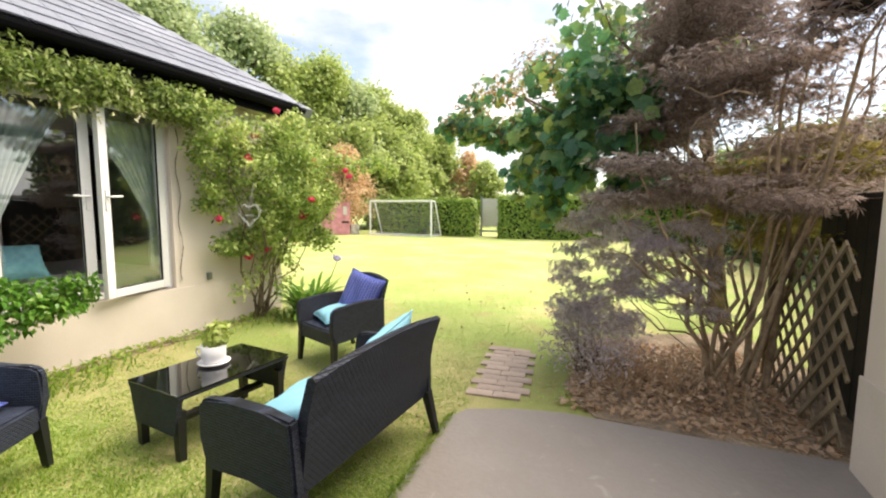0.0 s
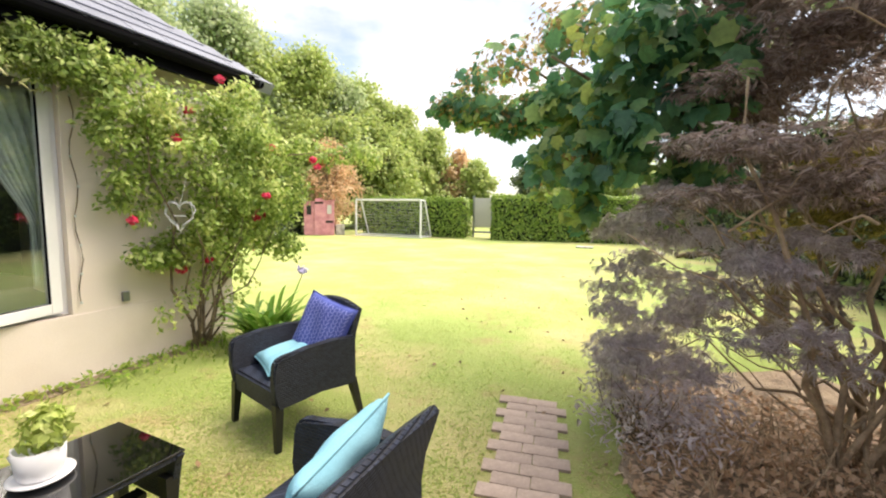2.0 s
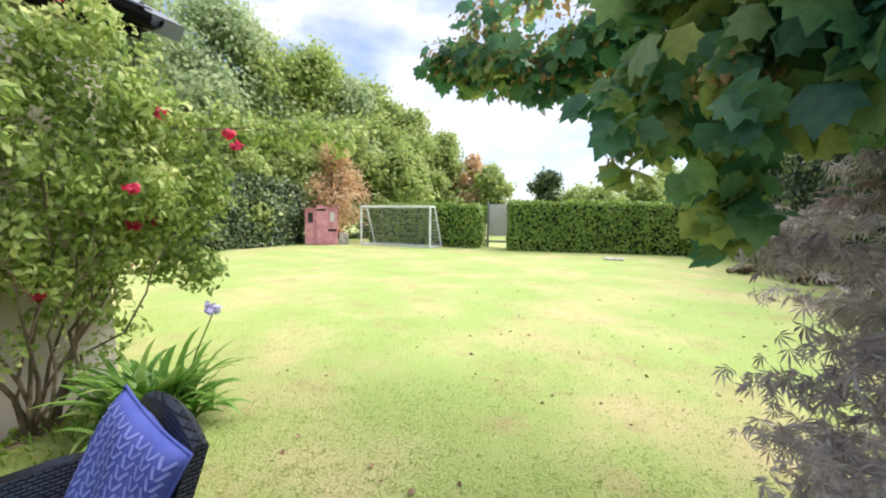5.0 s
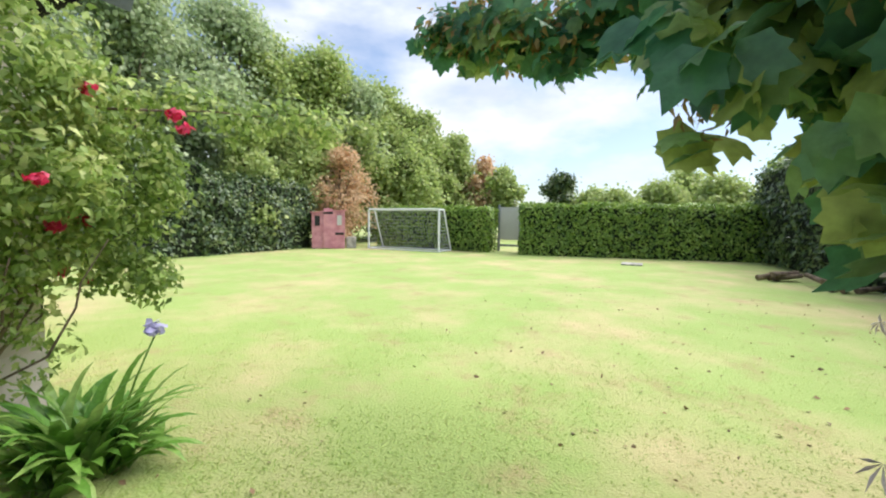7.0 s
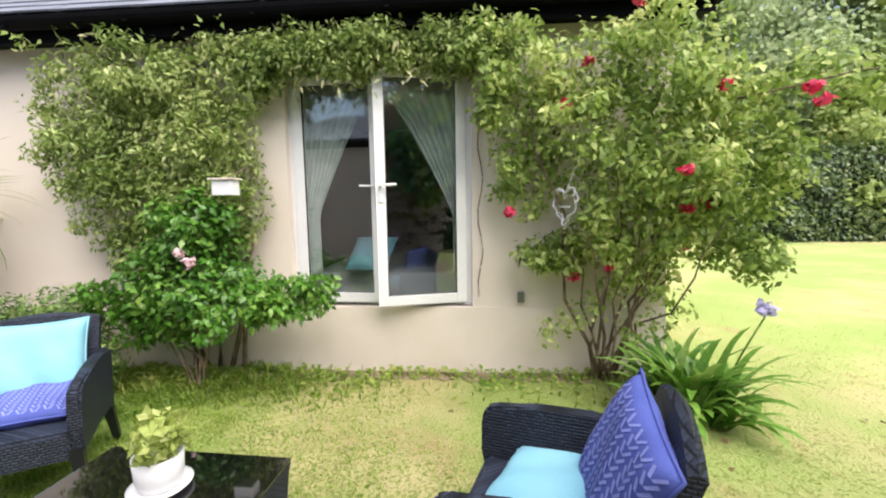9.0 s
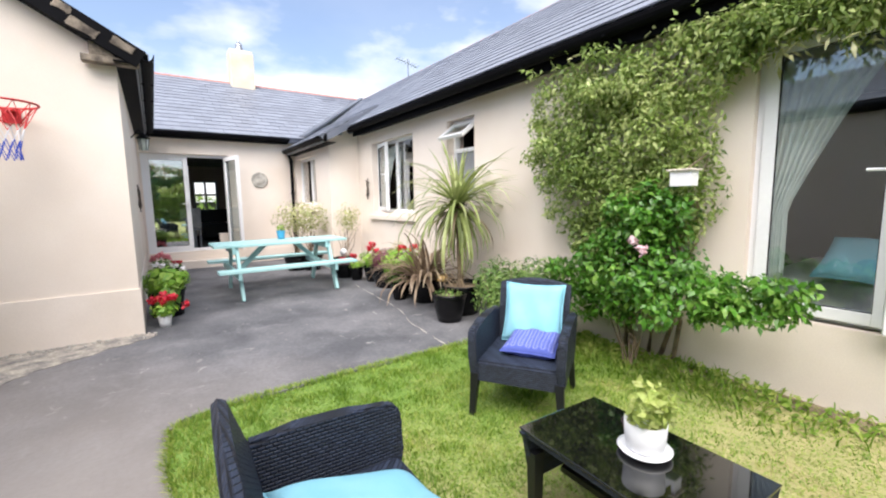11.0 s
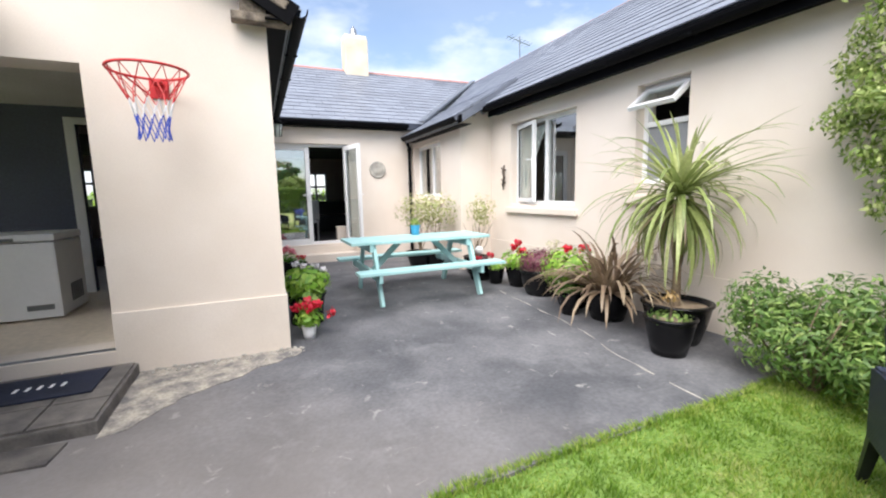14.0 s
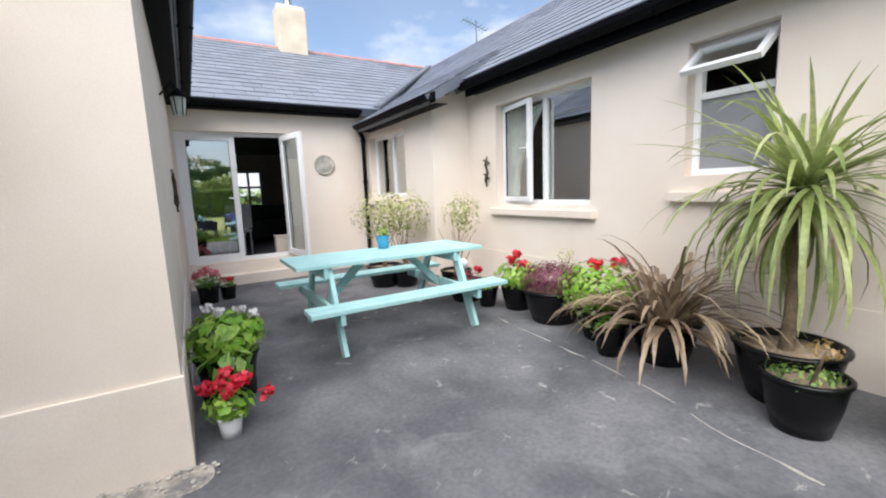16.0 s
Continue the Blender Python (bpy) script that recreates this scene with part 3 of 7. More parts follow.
wall("wall_porch", "x", 5.37, 5.73, -4.2, 0.02, -0.1, 2.7, [], RENDER, "cream rendered wall beside the kitchen door")
wall("wall_porch_end", "y", 0.02, -0.26, 5.73, 9.0, -0.1, 2.7, [], RENDER, "cream rendered end wall")
wall("wall_north", "y", 1.42, 1.14, -5.0, -0.28, -0.1, 2.72, [], RENDER, "cream rendered garden end of the wing")
wall("wall_west", "x", -5.0, -4.72, -16, 1.14, -0.1, 2.72, [], RENDER, "cream rendered outer wall")
wall("wall_south", "y", -16, -15.72, -4.72, 9.0, -0.1, 2.75, [(1.55, 2.25, 0.85, 2.05), (7.2, 8.1, 1.1, 2.15)], RENDER, "cream rendered road side wall with windows")
# The opening is unseen, added only to let daylight into the kitchen.
wall("wall_east_end", "x", 9.0, 8.72, -15.72, -0.26, -0.1, 2.75, [(-7.9, -5.8, 0.7, 2.3)], RENDER, "cream rendered outer end wall with an unseen opening added to light the kitchen")


def gable():
    """The kitchen wing's end: a door opening and a gable above."""
    bm = bmesh.new()
    y0, y1 = -5.33, -5.61
    for x0, x1, z0, z1 in ((3.78, KD[0], -0.1, 2.9), (KD[0], KD[1], -0.1, KD[2]), (KD[0], KD[1], KD[3], 2.9)):
        box(bm, x0, x1, y1, y0, z0, z1)
    box(bm, 3.5, 3.78, y1, y0, -0.1, 2.9)
    a = [bm.verts.new((x, y1, z)) for x, z in ((3.5, 2.9), (9.0, 2.9), (6.4, 4.5))]
    b = [bm.verts.new((x, y0, z)) for x, z in ((3.5, 2.9), (9.0, 2.9), (6.4, 4.5))]
    bm.faces.new(b), bm.faces.new(a[::-1])
    for i in range(3):
        bm.faces.new((a[i], a[(i + 1) % 3], b[(i + 1) % 3], b[i]))
    bmesh.ops.recalc_face_normals(bm, faces=bm.faces)
    return tagged(part("wall_gable", bm, RENDER), "cream rendered gable end with the kitchen doorway", "wall", kind="structure")


gable()
for nm, row in (("plinth_east", (0.0, 0.007, -7.85, 1.427, 0, 0.52)), ("plinth_gable", (3.486, KD[0], -5.33, -5.312, 0, 0.49)), ("plinth_kitchen_side", (3.486, 3.5, -10.2, -5.33, 0, 0.49)),
                ("plinth_porch", (5.355, 5.37, -4.2, 0.03, 0, 0.53)), ("plinth_patio", (0.58, 3.486, -10.2, -10.185, 0, 0.3))):
    tagged(part(nm, boxes(row, bev=0.006), PLINTH), "cream rendered plinth along the wall foot", "plinth", kind="structure")
tagged(part("step_patio", boxes((1.75, 3.48, -10.18, -9.95, 0, 0.17), bev=0.01), PLINTH), "cream concrete step under the patio doors", "step", kind="structure")


# ---- roofs ----
def roof_slope(name, corners, label, course=0.21, width=0.3, near=None, count=300):
    """A slated slope: a deck in the plane of its corners (first two along the eave) and slates lying over one another."""
    c = [Vector(p) for p in corners]
    u = (c[1] - c[0]).normalized()
    n = max((u.cross(p - c[0]) for p in c[2:]), key=lambda q: q.length).normalized()
    if n.z < 0:
        n = -n
    v = n.cross(u)
    if v.z < 0:
        v = -v
    bm = bmesh.new()
    lo, hi = [bm.verts.new(p - n * 0.12) for p in c], [bm.verts.new(p) for p in c]
    bm.faces.new(lo), bm.faces.new(hi)
    k = len(c)
    for i in range(k):
        bm.faces.new((lo[i], lo[(i + 1) % k], hi[(i + 1) % k], hi[i]))
    bmesh.ops.recalc_face_normals(bm, faces=bm.faces)
    deck = tagged(part(name, bm, SLATE), label, "roof", kind="structure")
    pts = [((p - c[0]).dot(u), (p - c[0]).dot(v)) for p in c]

    def span(h):
        xs = []
        for (x0, y0), (x1, y1) in zip(pts, pts[1:] + pts[:1]):
            if (y0 <= h) != (y1 <= h):
                xs.append(x0 + (h - y0) / (y1 - y0) * (x1 - x0))
        return (min(xs), max(xs)) if len(xs) > 1 else None

    me = bpy.data.meshes.new("slate")
    sb = bmesh.new()
    box(sb, -width / 2 + 0.003, width / 2 - 0.003, 0, course * 1.6, 0, 0.013)
    sb.to_mesh(me), sb.free()
    me.materials.append(SLATE)
    rows, top = [], max(p[1] for p in pts)
    rng = random.Random(len(label))
    h, r = -0.03, 0
    while h < top - 0.05:
        s = span(max(h + 0.06, 0.01))
        up = span(min(h + course * 1.55, top - 0.01))
        if s and up:
            s = (max(s[0], up[0]), min(s[1], up[1]))
            x = s[0] - (width / 2 if r % 2 else 0)
            while x < s[1]:
                a, b = max(x, s[0]), min(x + width, s[1])
                if b - a > 0.03:
                    rows.append((a, b, h))
                x += width
        h += course
        r += 1
    target = Vector(near) if near else c[0]
    rows.sort(key=lambda q: (c[0] + u * q[0] + v * q[2] - target).length)
    base = Matrix((u, v, n)).transposed().to_4x4()
    rest = bmesh.new()
    for i, (a, b, h) in enumerate(rows):
        m = Matrix.Translation(c[0] + u * (a + b) / 2 + v * h + n * (0.016 + rng.uniform(0, 0.003))) @ base @ pose(0, 0, 0, -2.6 + rng.uniform(-0.4, 0.2), 0, rng.uniform(-0.4, 0.4)) @ Matrix.Diagonal(((b - a) / width, min(1, (top - h) / (course * 1.6)), 1, 1))
        if i < count:
            ob = new("slate", me)
            ob.matrix_world = m
            ob.parent = deck
        else:
            box(rest, -width / 2 + 0.003, width / 2 - 0.003, 0, course * 1.6, 0, 0.013, m=m)
    if rest.verts:
        tagged(part("slate_field", rest, SLATE, deck), kind="stuff")
    else:
        rest.free()
    return deck


ROOFS = []
RX, RZ = -2.42, 4.5
ROOFS.append(((( 0.24, 1.85, 2.68), (0.24, -7.7, 2.68), (0.24, -10.0, 2.68), (RX, -13.0, RZ), (RX, -0.85, RZ)), "blue-grey slate roof of the bedroom wing", (0.2, -4, 2.7)))
ROOFS.append((((0.24, 1.58, 2.68), (-5.08, 1.58, 2.68), (RX, -0.85, RZ)), "blue-grey slate hip over the garden end", (0.2, 1.8, 2.7)))
ROOFS.append((((-5.08, 1.58, 2.68), (-5.08, -13.0, 2.68), (RX, -13.0, RZ), (RX, -0.85, RZ)), "blue-grey slate roof on the outer side", None))
ROOFS.append((((0.82, -7.55, 2.46), (0.82, -10.05, 2.46), (-0.32, -11.2, 3.12), (-0.32, -7.55, 3.12)), "blue-grey slate roof over the inner corner", (0.8, -8, 2.5)))
ROOFS.append((((3.6, -9.98, 2.74), (0.4, -9.98, 2.74), (RX, -13.0, RZ), (9.2, -13.0, RZ), (9.2, -9.98, 2.74)), "blue-grey slate roof over the patio doors", (1.5, -10, 2.7)))
ROOFS.append((((9.2, -16.2, 2.74), (-5.1, -16.2, 2.74), (-5.1, -13.0, RZ), (9.2, -13.0, RZ)), "blue-grey slate roof on the road side", None))
ROOFS.append((((3.28, -5.2, 2.72), (3.28, -10.3, 2.72), (6.4, -10.3, 4.55), (6.4, -5.2, 4.55)), "blue-grey slate roof of the kitchen wing", None))
ROOFS.append((((9.3, -10.3, 2.72), (9.3, -5.2, 2.72), (6.4, -5.2, 4.55), (6.4, -10.3, 4.55)), "blue-grey slate roof of the kitchen wing", None))
ROOFS.append((((5.2, -5.2, 2.66), (5.2, 0.62, 2.66), (9.2, 0.62, 4.0), (9.2, -5.2, 4.0)), "blue-grey slate roof over the porch range", None))


def ridge_run(name, a, b, label, r=0.03):
    a, b = Vector(a), Vector(b)
    n = max(1, int((b - a).length / 0.4))
    top = thing(name, label, "ridge", kind="structure")
    for i in range(n):
        bm = bmesh.new()
        bar(bm, a + (b - a) * (i / n), a + (b - a) * ((i + 0.98) / n), r, r * 0.92, seg=10)
        part("ridge_tile", bm, RIDGE, top)


ridge_run("ridge_wing", (RX, -0.85, RZ), (RX, -12.9, RZ), "red clay ridge tiles of the wing roof")
ridge_run("ridge_hip", (0.2, 1.55, 2.665), (RX, -0.85, RZ - 0.045), "red clay hip tiles of the garden end")
ridge_run("ridge_back", (9.0, -13.0, RZ + 0.01), (RX, -13.0, RZ + 0.01), "red clay ridge tiles of the back roof", 0.048)
bmv = bmesh.new()
plank(bmv, (0.42, -9.98, 2.79), (RX, -12.98, RZ + 0.075), 0.13, 0.05, up=(1, -1, 0))
tagged(part("trim_valley", bmv, SILVER), "pale lead valley between two roofs", "valley", kind="structure")


def gutter(name, a, b, out, label, fascia=0.16):
    """A half-round gutter with its fascia board behind; out points away from the wall."""
    a, b, out = Vector(a), Vector(b), Vector(out)
    t = thing(name, label, "gutter", kind="structure")
    bm = bmesh.new()
    d = (b - a).normalized()
    prof = []
    for k in range(9):
        an = math.pi * k / 8
        prof.append((0.064 * math.cos(an), -0.074 * math.sin(an)))
    prof = prof + [(x * 0.86, z * 0.86) for x, z in reversed(prof)]
    ends = [[bm.verts.new(p + out * x + Vector((0, 0, z))) for x, z in prof] for p in (a, b)]
    k = len(prof)
    for i in range(k):
        bm.faces.new((ends[0][i], ends[0][(i + 1) % k], ends[1][(i + 1) % k], ends[1][i]))
    bm.faces.new(ends[0][::-1]), bm.faces.new(ends[1])
    bmesh.ops.recalc_face_normals(bm, faces=bm.faces)
    part("trough", bm, BLACKPL, t)
    bm = bmesh.new()
    o = out * -0.078
    plank(bm, a + o + Vector((0, 0, -0.02)), b + o + Vector((0, 0, -0.02)), fascia, 0.025)
    part("fascia", bm, BLACKPL, t)
    bm = bmesh.new()
    o2 = out * -0.17 + Vector((0, 0, -0.095))
    plank(bm, a + o2, b + o2, 0.012, 0.16)
    part("soffit", bm, BLACKPL, t)
    n = int((b - a).length / 0.9)
    for i in range(n):
        bm = bmesh.new()
        p = a + d * (0.3 + 0.9 * i)
        plank(bm, p - out * 0.06 + Vector((0, 0, -0.064)), p + out * 0.06 + Vector((0, 0, -0.064)), 0.012, 0.03)
        part("bracket", bm, BLACKPL, t)
    return t


gutter("gutter_east", (0.26, 1.57, 2.64), (0.26, -7.62, 2.64), (1, 0, 0), "black plastic gutter along the bedroom wing", 0.24)
gutter("gutter_north", (0.25, 1.63, 2.66), (-5.0, 1.63, 2.66), (0, 1, 0), "black plastic gutter on the garden end")
gutter("gutter_inner", (0.83, -7.45, 2.45), (0.83, -9.95, 2.45), (1, 0, 0), "black plastic gutter over the inner corner", 0.12)
gutter("gutter_patio", (3.4, -9.96, 2.72), (0.72, -9.96, 2.72), (0, 1, 0), "black plastic gutter over the patio doors")
gutter("gutter_kitchen", (3.26, -10.0, 2.72), (3.26, -5.16, 2.72), (-1, 0, 0), "black plastic gutter of the kitchen wing", 0.14)
gutter("gutter_porch", (5.22, -5.25, 2.62), (5.22, 0.6, 2.62), (-1, 0, 0), "black plastic gutter over the porch wall")


def bargeboard():
    t = thing("bargeboard", "weathered black bargeboard peeling at its foot", "bargeboard", kind="structure")
    bm = bmesh.new()
    plank(bm, (3.3, -5.17, 2.66), (6.4, -5.17, 4.47), 0.17, 0.03)
    part("board", bm, BLACKPL, t)
    bm = bmesh.new()
    plank(bm, (3.4, -5.26, 2.64), (6.4, -5.26, 4.4), 0.02, 0.15)
    part("soffit", bm, BLACKPL, t)
    rr = random.Random(19)
    peel = mat("bare_rotten_wood", rgb(140, 128, 114), rgb(70, 62, 56), 0.9, 9, 50, 0.5, grain=0.25)
    for f, ln, dz, wd in ((0.02, 0.16, 0.03, 0.05), (0.1, 0.2, -0.03, 0.07), (0.155, 0.1, 0.04, 0.04)):
        bm = bmesh.new()
        a = Vector((3.3 + 3.1 * f, -5.152, 2.66 + 1.81 * f + dz))
        plank(bm, a, a + Vector((ln * 0.86, 0, ln * 0.5)), wd, 0.008, bev=0.002)
        for v in bm.verts:
            v.co += Vector((rr.uniform(-0.02, 0.02), 0, rr.uniform(-0.014, 0.014)))
        part("peeling_strip", bm, peel, t, "bare wood where the paint has peeled")
    part("box_end", boxes((3.32, 3.74, -5.3, -5.19, 2.6, 2.66), (3.5, 3.68, -5.315, -5.2, 2.66, 2.78), bev=0.01), peel, t, "rotten pale wooden box end")


bargeboard()


def downpipe():
    t = thing("downpipe", "black plastic drainpipe in the wall corner", "drainpipe", kind="structure")
    bm = bmesh.new()
    bar(bm, (0.66, -10.11, 0.02), (0.66, -10.11, 2.3), 0.034, seg=12)
    bar(bm, (0.66, -10.11, 2.28), (0.78, -10.0, 2.42), 0.034, seg=12)
    part("pipe", bm, BLACKPL, t)
    for z in (0.6, 1.5, 2.2):
        bm = bmesh.new()
        bar(bm, (0.66, -10.11, z), (0.66, -10.11, z + 0.05), 0.045, seg=12)
        part("clip", bm, BLACKPL, t)


downpipe()


def chimney():
    t = thing("chimney", "cream rendered chimney stack on the back roof", "chimney", kind="structure")
    part("stack", boxes((0.78, 1.36, -13.28, -12.72, 3.8, 5.28), bev=0.03), mat("weathered_cream_render", rgb(226, 212, 192), rgb(208, 194, 174), 0.95, 2.5, 60, 0.3, grain=0.1), t)
    bm = bmesh.new()
    bmesh.ops.create_cone(bm, cap_ends=True, segments=10, radius1=0.15, radius2=0.02, depth=0.3, matrix=Matrix.Translation((1.08, -13.0, 5.5)))
    part("cowl", bm, SILVER, t)
    part("cap", boxes((0.8, 1.36, -13.25, -12.76, 5.28, 5.36), bev=0.02), PLINTH, t)
    bm = lathe([(0.12, 0), (0.12, 0.05), (0.09, 0.1), (0.08, 0.2), (0.03, 0.27)], 12)
    bmesh.ops.translate(bm, vec=(1.08, -13.0, 5.36), verts=bm.verts)
    part("pot", bm, SILVER, t)


chimney()


def antenna():
    t = thing("roof_antenna", "grey metal television antenna on the roof", "antenna")
    bm = bmesh.new()
    bar(bm, (-4.9, -14.2, 3.4), (-4.9, -14.2, 6.55), 0.02)
    part("mast", bm, SILVER, t)
    bm = bmesh.new()
    bar(bm, (-5.3, -14.2, 6.3), (-4.4, -14.2, 6.5), 0.012)
    part("boom", bm, SILVER, t)
    for i in range(7):
        bm = bmesh.new()
        x = -5.25 + 0.13 * i
        bar(bm, (x, -14.42, 6.31 + 0.03 * i), (x, -13.98, 6.31 + 0.03 * i), 0.007)
        part("element", bm, SILVER, t)


antenna()


# ---- rooms behind the openings ----
def room_box(name, row, material, label, category):
    return tagged(part(name, boxes(row), material), label, category, kind="structure")


room_box("floor_wing", (-4.72, -0.28, -10.2, 1.14, 0.0, 0.15), ROOMFLOOR, "plain bedroom floor", "floor")
room_box("floor_living", (-4.72, 8.72, -15.72, -10.48, 0.0, 0.3), ROOMSHADE, "living room floor with dimness put into its colour", "floor")
room_box("floor_kitchen", (3.78, 8.72, -10.48, -5.61, 0.0, 0.19), ROOMFLOOR, "beige tiled kitchen floor", "floor")
room_box("floor_threshold", (KD[0], KD[1], -5.61, -5.4, 0.185, 0.2), ROOMFLOOR, "beige tiled door threshold", "floor")
room_box("ceiling_wing", (-4.72, -0.28, -10.2, 1.14, 2.46, 2.5), PALEROOM, "plain bedroom ceiling", "ceiling")
room_box("ceiling_living", (-4.72, 8.72, -15.72, -10.48, 2.5, 2.54), ROOMSHADE, "living room ceiling with shade put into its colour", "ceiling")
room_box("ceiling_kitchen", (3.78, 8.72, -10.48, -5.61, 2.4, 2.44), PALEROOM, "plain kitchen ceiling", "ceiling")
room_box("wall_bedroom_south", (-4.72, -0.28, -3.2, -3.1, 0.15, 2.46), PALEROOM, "pale bedroom partition", "wall")
room_box("wall_bedroom_back", (-3.6, -3.5, -3.1, 1.14, 0.15, 2.46), ROOMSHADE, "bedroom back wall with shade put into its colour", "wall")
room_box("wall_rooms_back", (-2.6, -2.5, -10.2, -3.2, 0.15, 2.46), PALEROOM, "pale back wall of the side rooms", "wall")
room_box("wall_bath", (-2.5, -0.28, -5.5, -5.4, 0.15, 2.46), ROOMSHADE, "partition between the side rooms", "wall")
wall("wall_kitchen_back", "y", -8.0, -8.1, 3.78, 8.72, 0.19, 2.4, [(4.75, 5.56, 0.19, 2.2)], GREYROOM, "blue-grey kitchen back wall with a doorway")


def frame_bm(w, h, t, d, x0=0.0, z0=0.0, y0=0.0):
    """A rectangular frame of bevelled bars, t wide and d deep."""
    return boxes((x0, x0 + t, y0, y0 + d, z0, z0 + h), (x0 + w - t, x0 + w, y0, y0 + d, z0, z0 + h),
                 (x0 + t, x0 + w - t, y0, y0 + d, z0, z0 + t), (x0 + t, x0 + w - t, y0, y0 + d, z0 + h - t, z0 + h), bev=0.006)


def sash(parent, name, w, h, m, glass, hinge_right=False, t=0.075, handle=True, lever=0.5):
    x0 = -w if hinge_right else 0
    s = part(name, frame_bm(w, h, t, 0.05, x0), WHITE, parent)
    s.matrix_local = m
    p = part("pane", boxes((x0 + t - 0.01, x0 + w - t + 0.01, 0.02, 0.028, t - 0.01, h - t + 0.01)), glass, s)
    p.visible_shadow = False
    part("gasket", frame_bm(w - 2 * t + 0.016, h - 2 * t + 0.016, 0.012, 0.02, x0 + t - 0.008, t - 0.008, 0.004), BLACKPL, s)
    if handle:
        hx = x0 + (w - t / 2 if not hinge_right else t / 2)
        sgn = -1 if not hinge_right else 1
        bm = boxes((hx - 0.014, hx + 0.014, -0.012, 0, h * lever - 0.09, h * lever + 0.09), bev=0.004)
        bar(bm, (hx, -0.045, h * lever + 0.03), (hx, 0, h * lever + 0.03), 0.009)
        bar(bm, (hx, -0.045, h * lever + 0.03), (hx + sgn * 0.11, -0.045, h * lever + 0.035), 0.009)
        part("handle", bm, WHITE, s)
    return s


def sill(parent, w, depth, z, ext=0.08):
    part("window_sill", boxes((-ext, w + ext, -0.17, depth - 0.1, z - 0.11, z - 0.03), bev=0.01), RENDER, parent)


def window_bedroom():
    y0, y1, z0, z1 = W1
    t = thing("window_1", "white plastic casement window with both sashes ajar", "window", pose(-0.06, y0, z0, 0, 0, 90), kind="structure")
    w, h = y1 - y0, z1 - z0
    part("window_frame", frame_bm(w, h, 0.05, 0.07), WHITE, t)
    sash(t, "sash", 0.67, h - 0.06, pose(0.045, -0.03, 0.03, 0, 0, -3), GLASS)
    sash(t, "sash", 0.67, h - 0.06, pose(w - 0.045, -0.03, 0.03, 0, 0, 16), GLASS, hinge_right=True)
    part("window_sill", boxes((0.0, w, -0.05, 0.0, -0.035, 0), bev=0.01), WHITE, t)


def window_two():
    y0, y1, z0, z1 = W2
    t = thing("window_2", "white casement window with one sash ajar and cream curtain", "window", pose(-0.11, y0, z0, 0, 0, 90), kind="structure")
    w, h = y1 - y0, z1 - z0
    part("window_frame", frame_bm(w, h, 0.05, 0.07), WHITE, t)
    part("mullion", boxes((0.70, 0.76, 0, 0.07, 0.05, h - 0.05), bev=0.005), WHITE, t)
    sash(t, "sash", 0.64, h - 0.08, pose(0.04, -0.02, 0.04, 0, 0, -14), GLASS, t=0.055)
    p = part("pane", boxes((0.74, w - 0.04, 0.02, 0.028, 0.04, h - 0.04)), GLASS_M, t)
    p.visible_shadow = False
    sill(t, w, 0.1, -0.02)
    part("sill_slope", boxes((0, w, -0.1, 0.0, -0.06, -0.005), bev=0.01), RENDER, t)


def window_three():
    y0, y1, z0, z1 = W3
    t = thing("window_3", "narrow white window with its top light propped open", "window", pose(-0.11, y0, z0, 0, 0, 90), kind="structure")
    w, h = y1 - y0, z1 - z0
    part("window_frame", frame_bm(w, h, 0.05, 0.07), WHITE, t)
    part("transom", boxes((0.05, w - 0.05, 0, 0.07, 0.58, 0.63), bev=0.005), WHITE, t)
    p = part("pane", boxes((0.04, w - 0.04, 0.02, 0.028, 0.04, 0.59)), mat("obscured_glass", rgb(150, 152, 156), rgb(138, 140, 144), 0.25, 3, 160, 0.15), t, "grey obscured glass")
    p.visible_shadow = False
    top = part("top_light", frame_bm(w - 0.06, 0.34, 0.045, 0.045, -(w - 0.06) / 2, -0.34), WHITE, t)
    top.matrix_local = pose(w / 2, -0.02, h - 0.03, -52, 0, 0)
    p = part("pane", boxes((-(w - 0.16) / 2, (w - 0.16) / 2, 0.02, 0.028, -0.3, -0.04)), GLASS, top)
    p.visible_shadow = False
    part("window_sill", boxes((-0.1, w + 0.1, -0.16, 0.0, -0.2, -0.12), bev=0.01), RENDER, t)


def window_inner():
    y0, y1, z0, z1 = WI
    t = thing("window_4", "white two-light window beside the drainpipe", "window", pose(0.47, y0, z0, 0, 0, 90), kind="structure")
    w, h = y1 - y0, z1 - z0
    part("window_frame", frame_bm(w, h, 0.055, 0.07), WHITE, t)
    part("mullion", boxes((w * 0.52, w * 0.52 + 0.06, 0, 0.07, 0.05, h - 0.05), bev=0.005), WHITE, t)
    for a, b in ((0.04, w * 0.52 + 0.01), (w * 0.52 + 0.05, w - 0.04)):
        p = part("pane", boxes((a, b, 0.02, 0.028, 0.04, h - 0.04)), GLASS_M, t)
        p.visible_shadow = False
    sill(t, w, 0.1, -0.02)


def door_patio():
    x0, x1, z0, z1 = PD
    t = thing("door_1", "white glazed patio doors with one leaf open", "patio door", pose(x1, -10.3, z0, 0, 0, 180), kind="structure")
    w, h = x1 - x0, z1 - z0
    part("door_frame", frame_bm(w, h, 0.055, 0.08), WHITE, t)
    sash(t, "leaf", 0.73, h - 0.08, pose(0.05, 0.0, 0.04), GLASS_M, t=0.085, lever=0.48)
    sash(t, "leaf", 0.70, h - 0.08, pose(w - 0.05, -0.02, 0.04, 0, 0, 103), GLASS, hinge_right=True, t=0.085, lever=0.48)


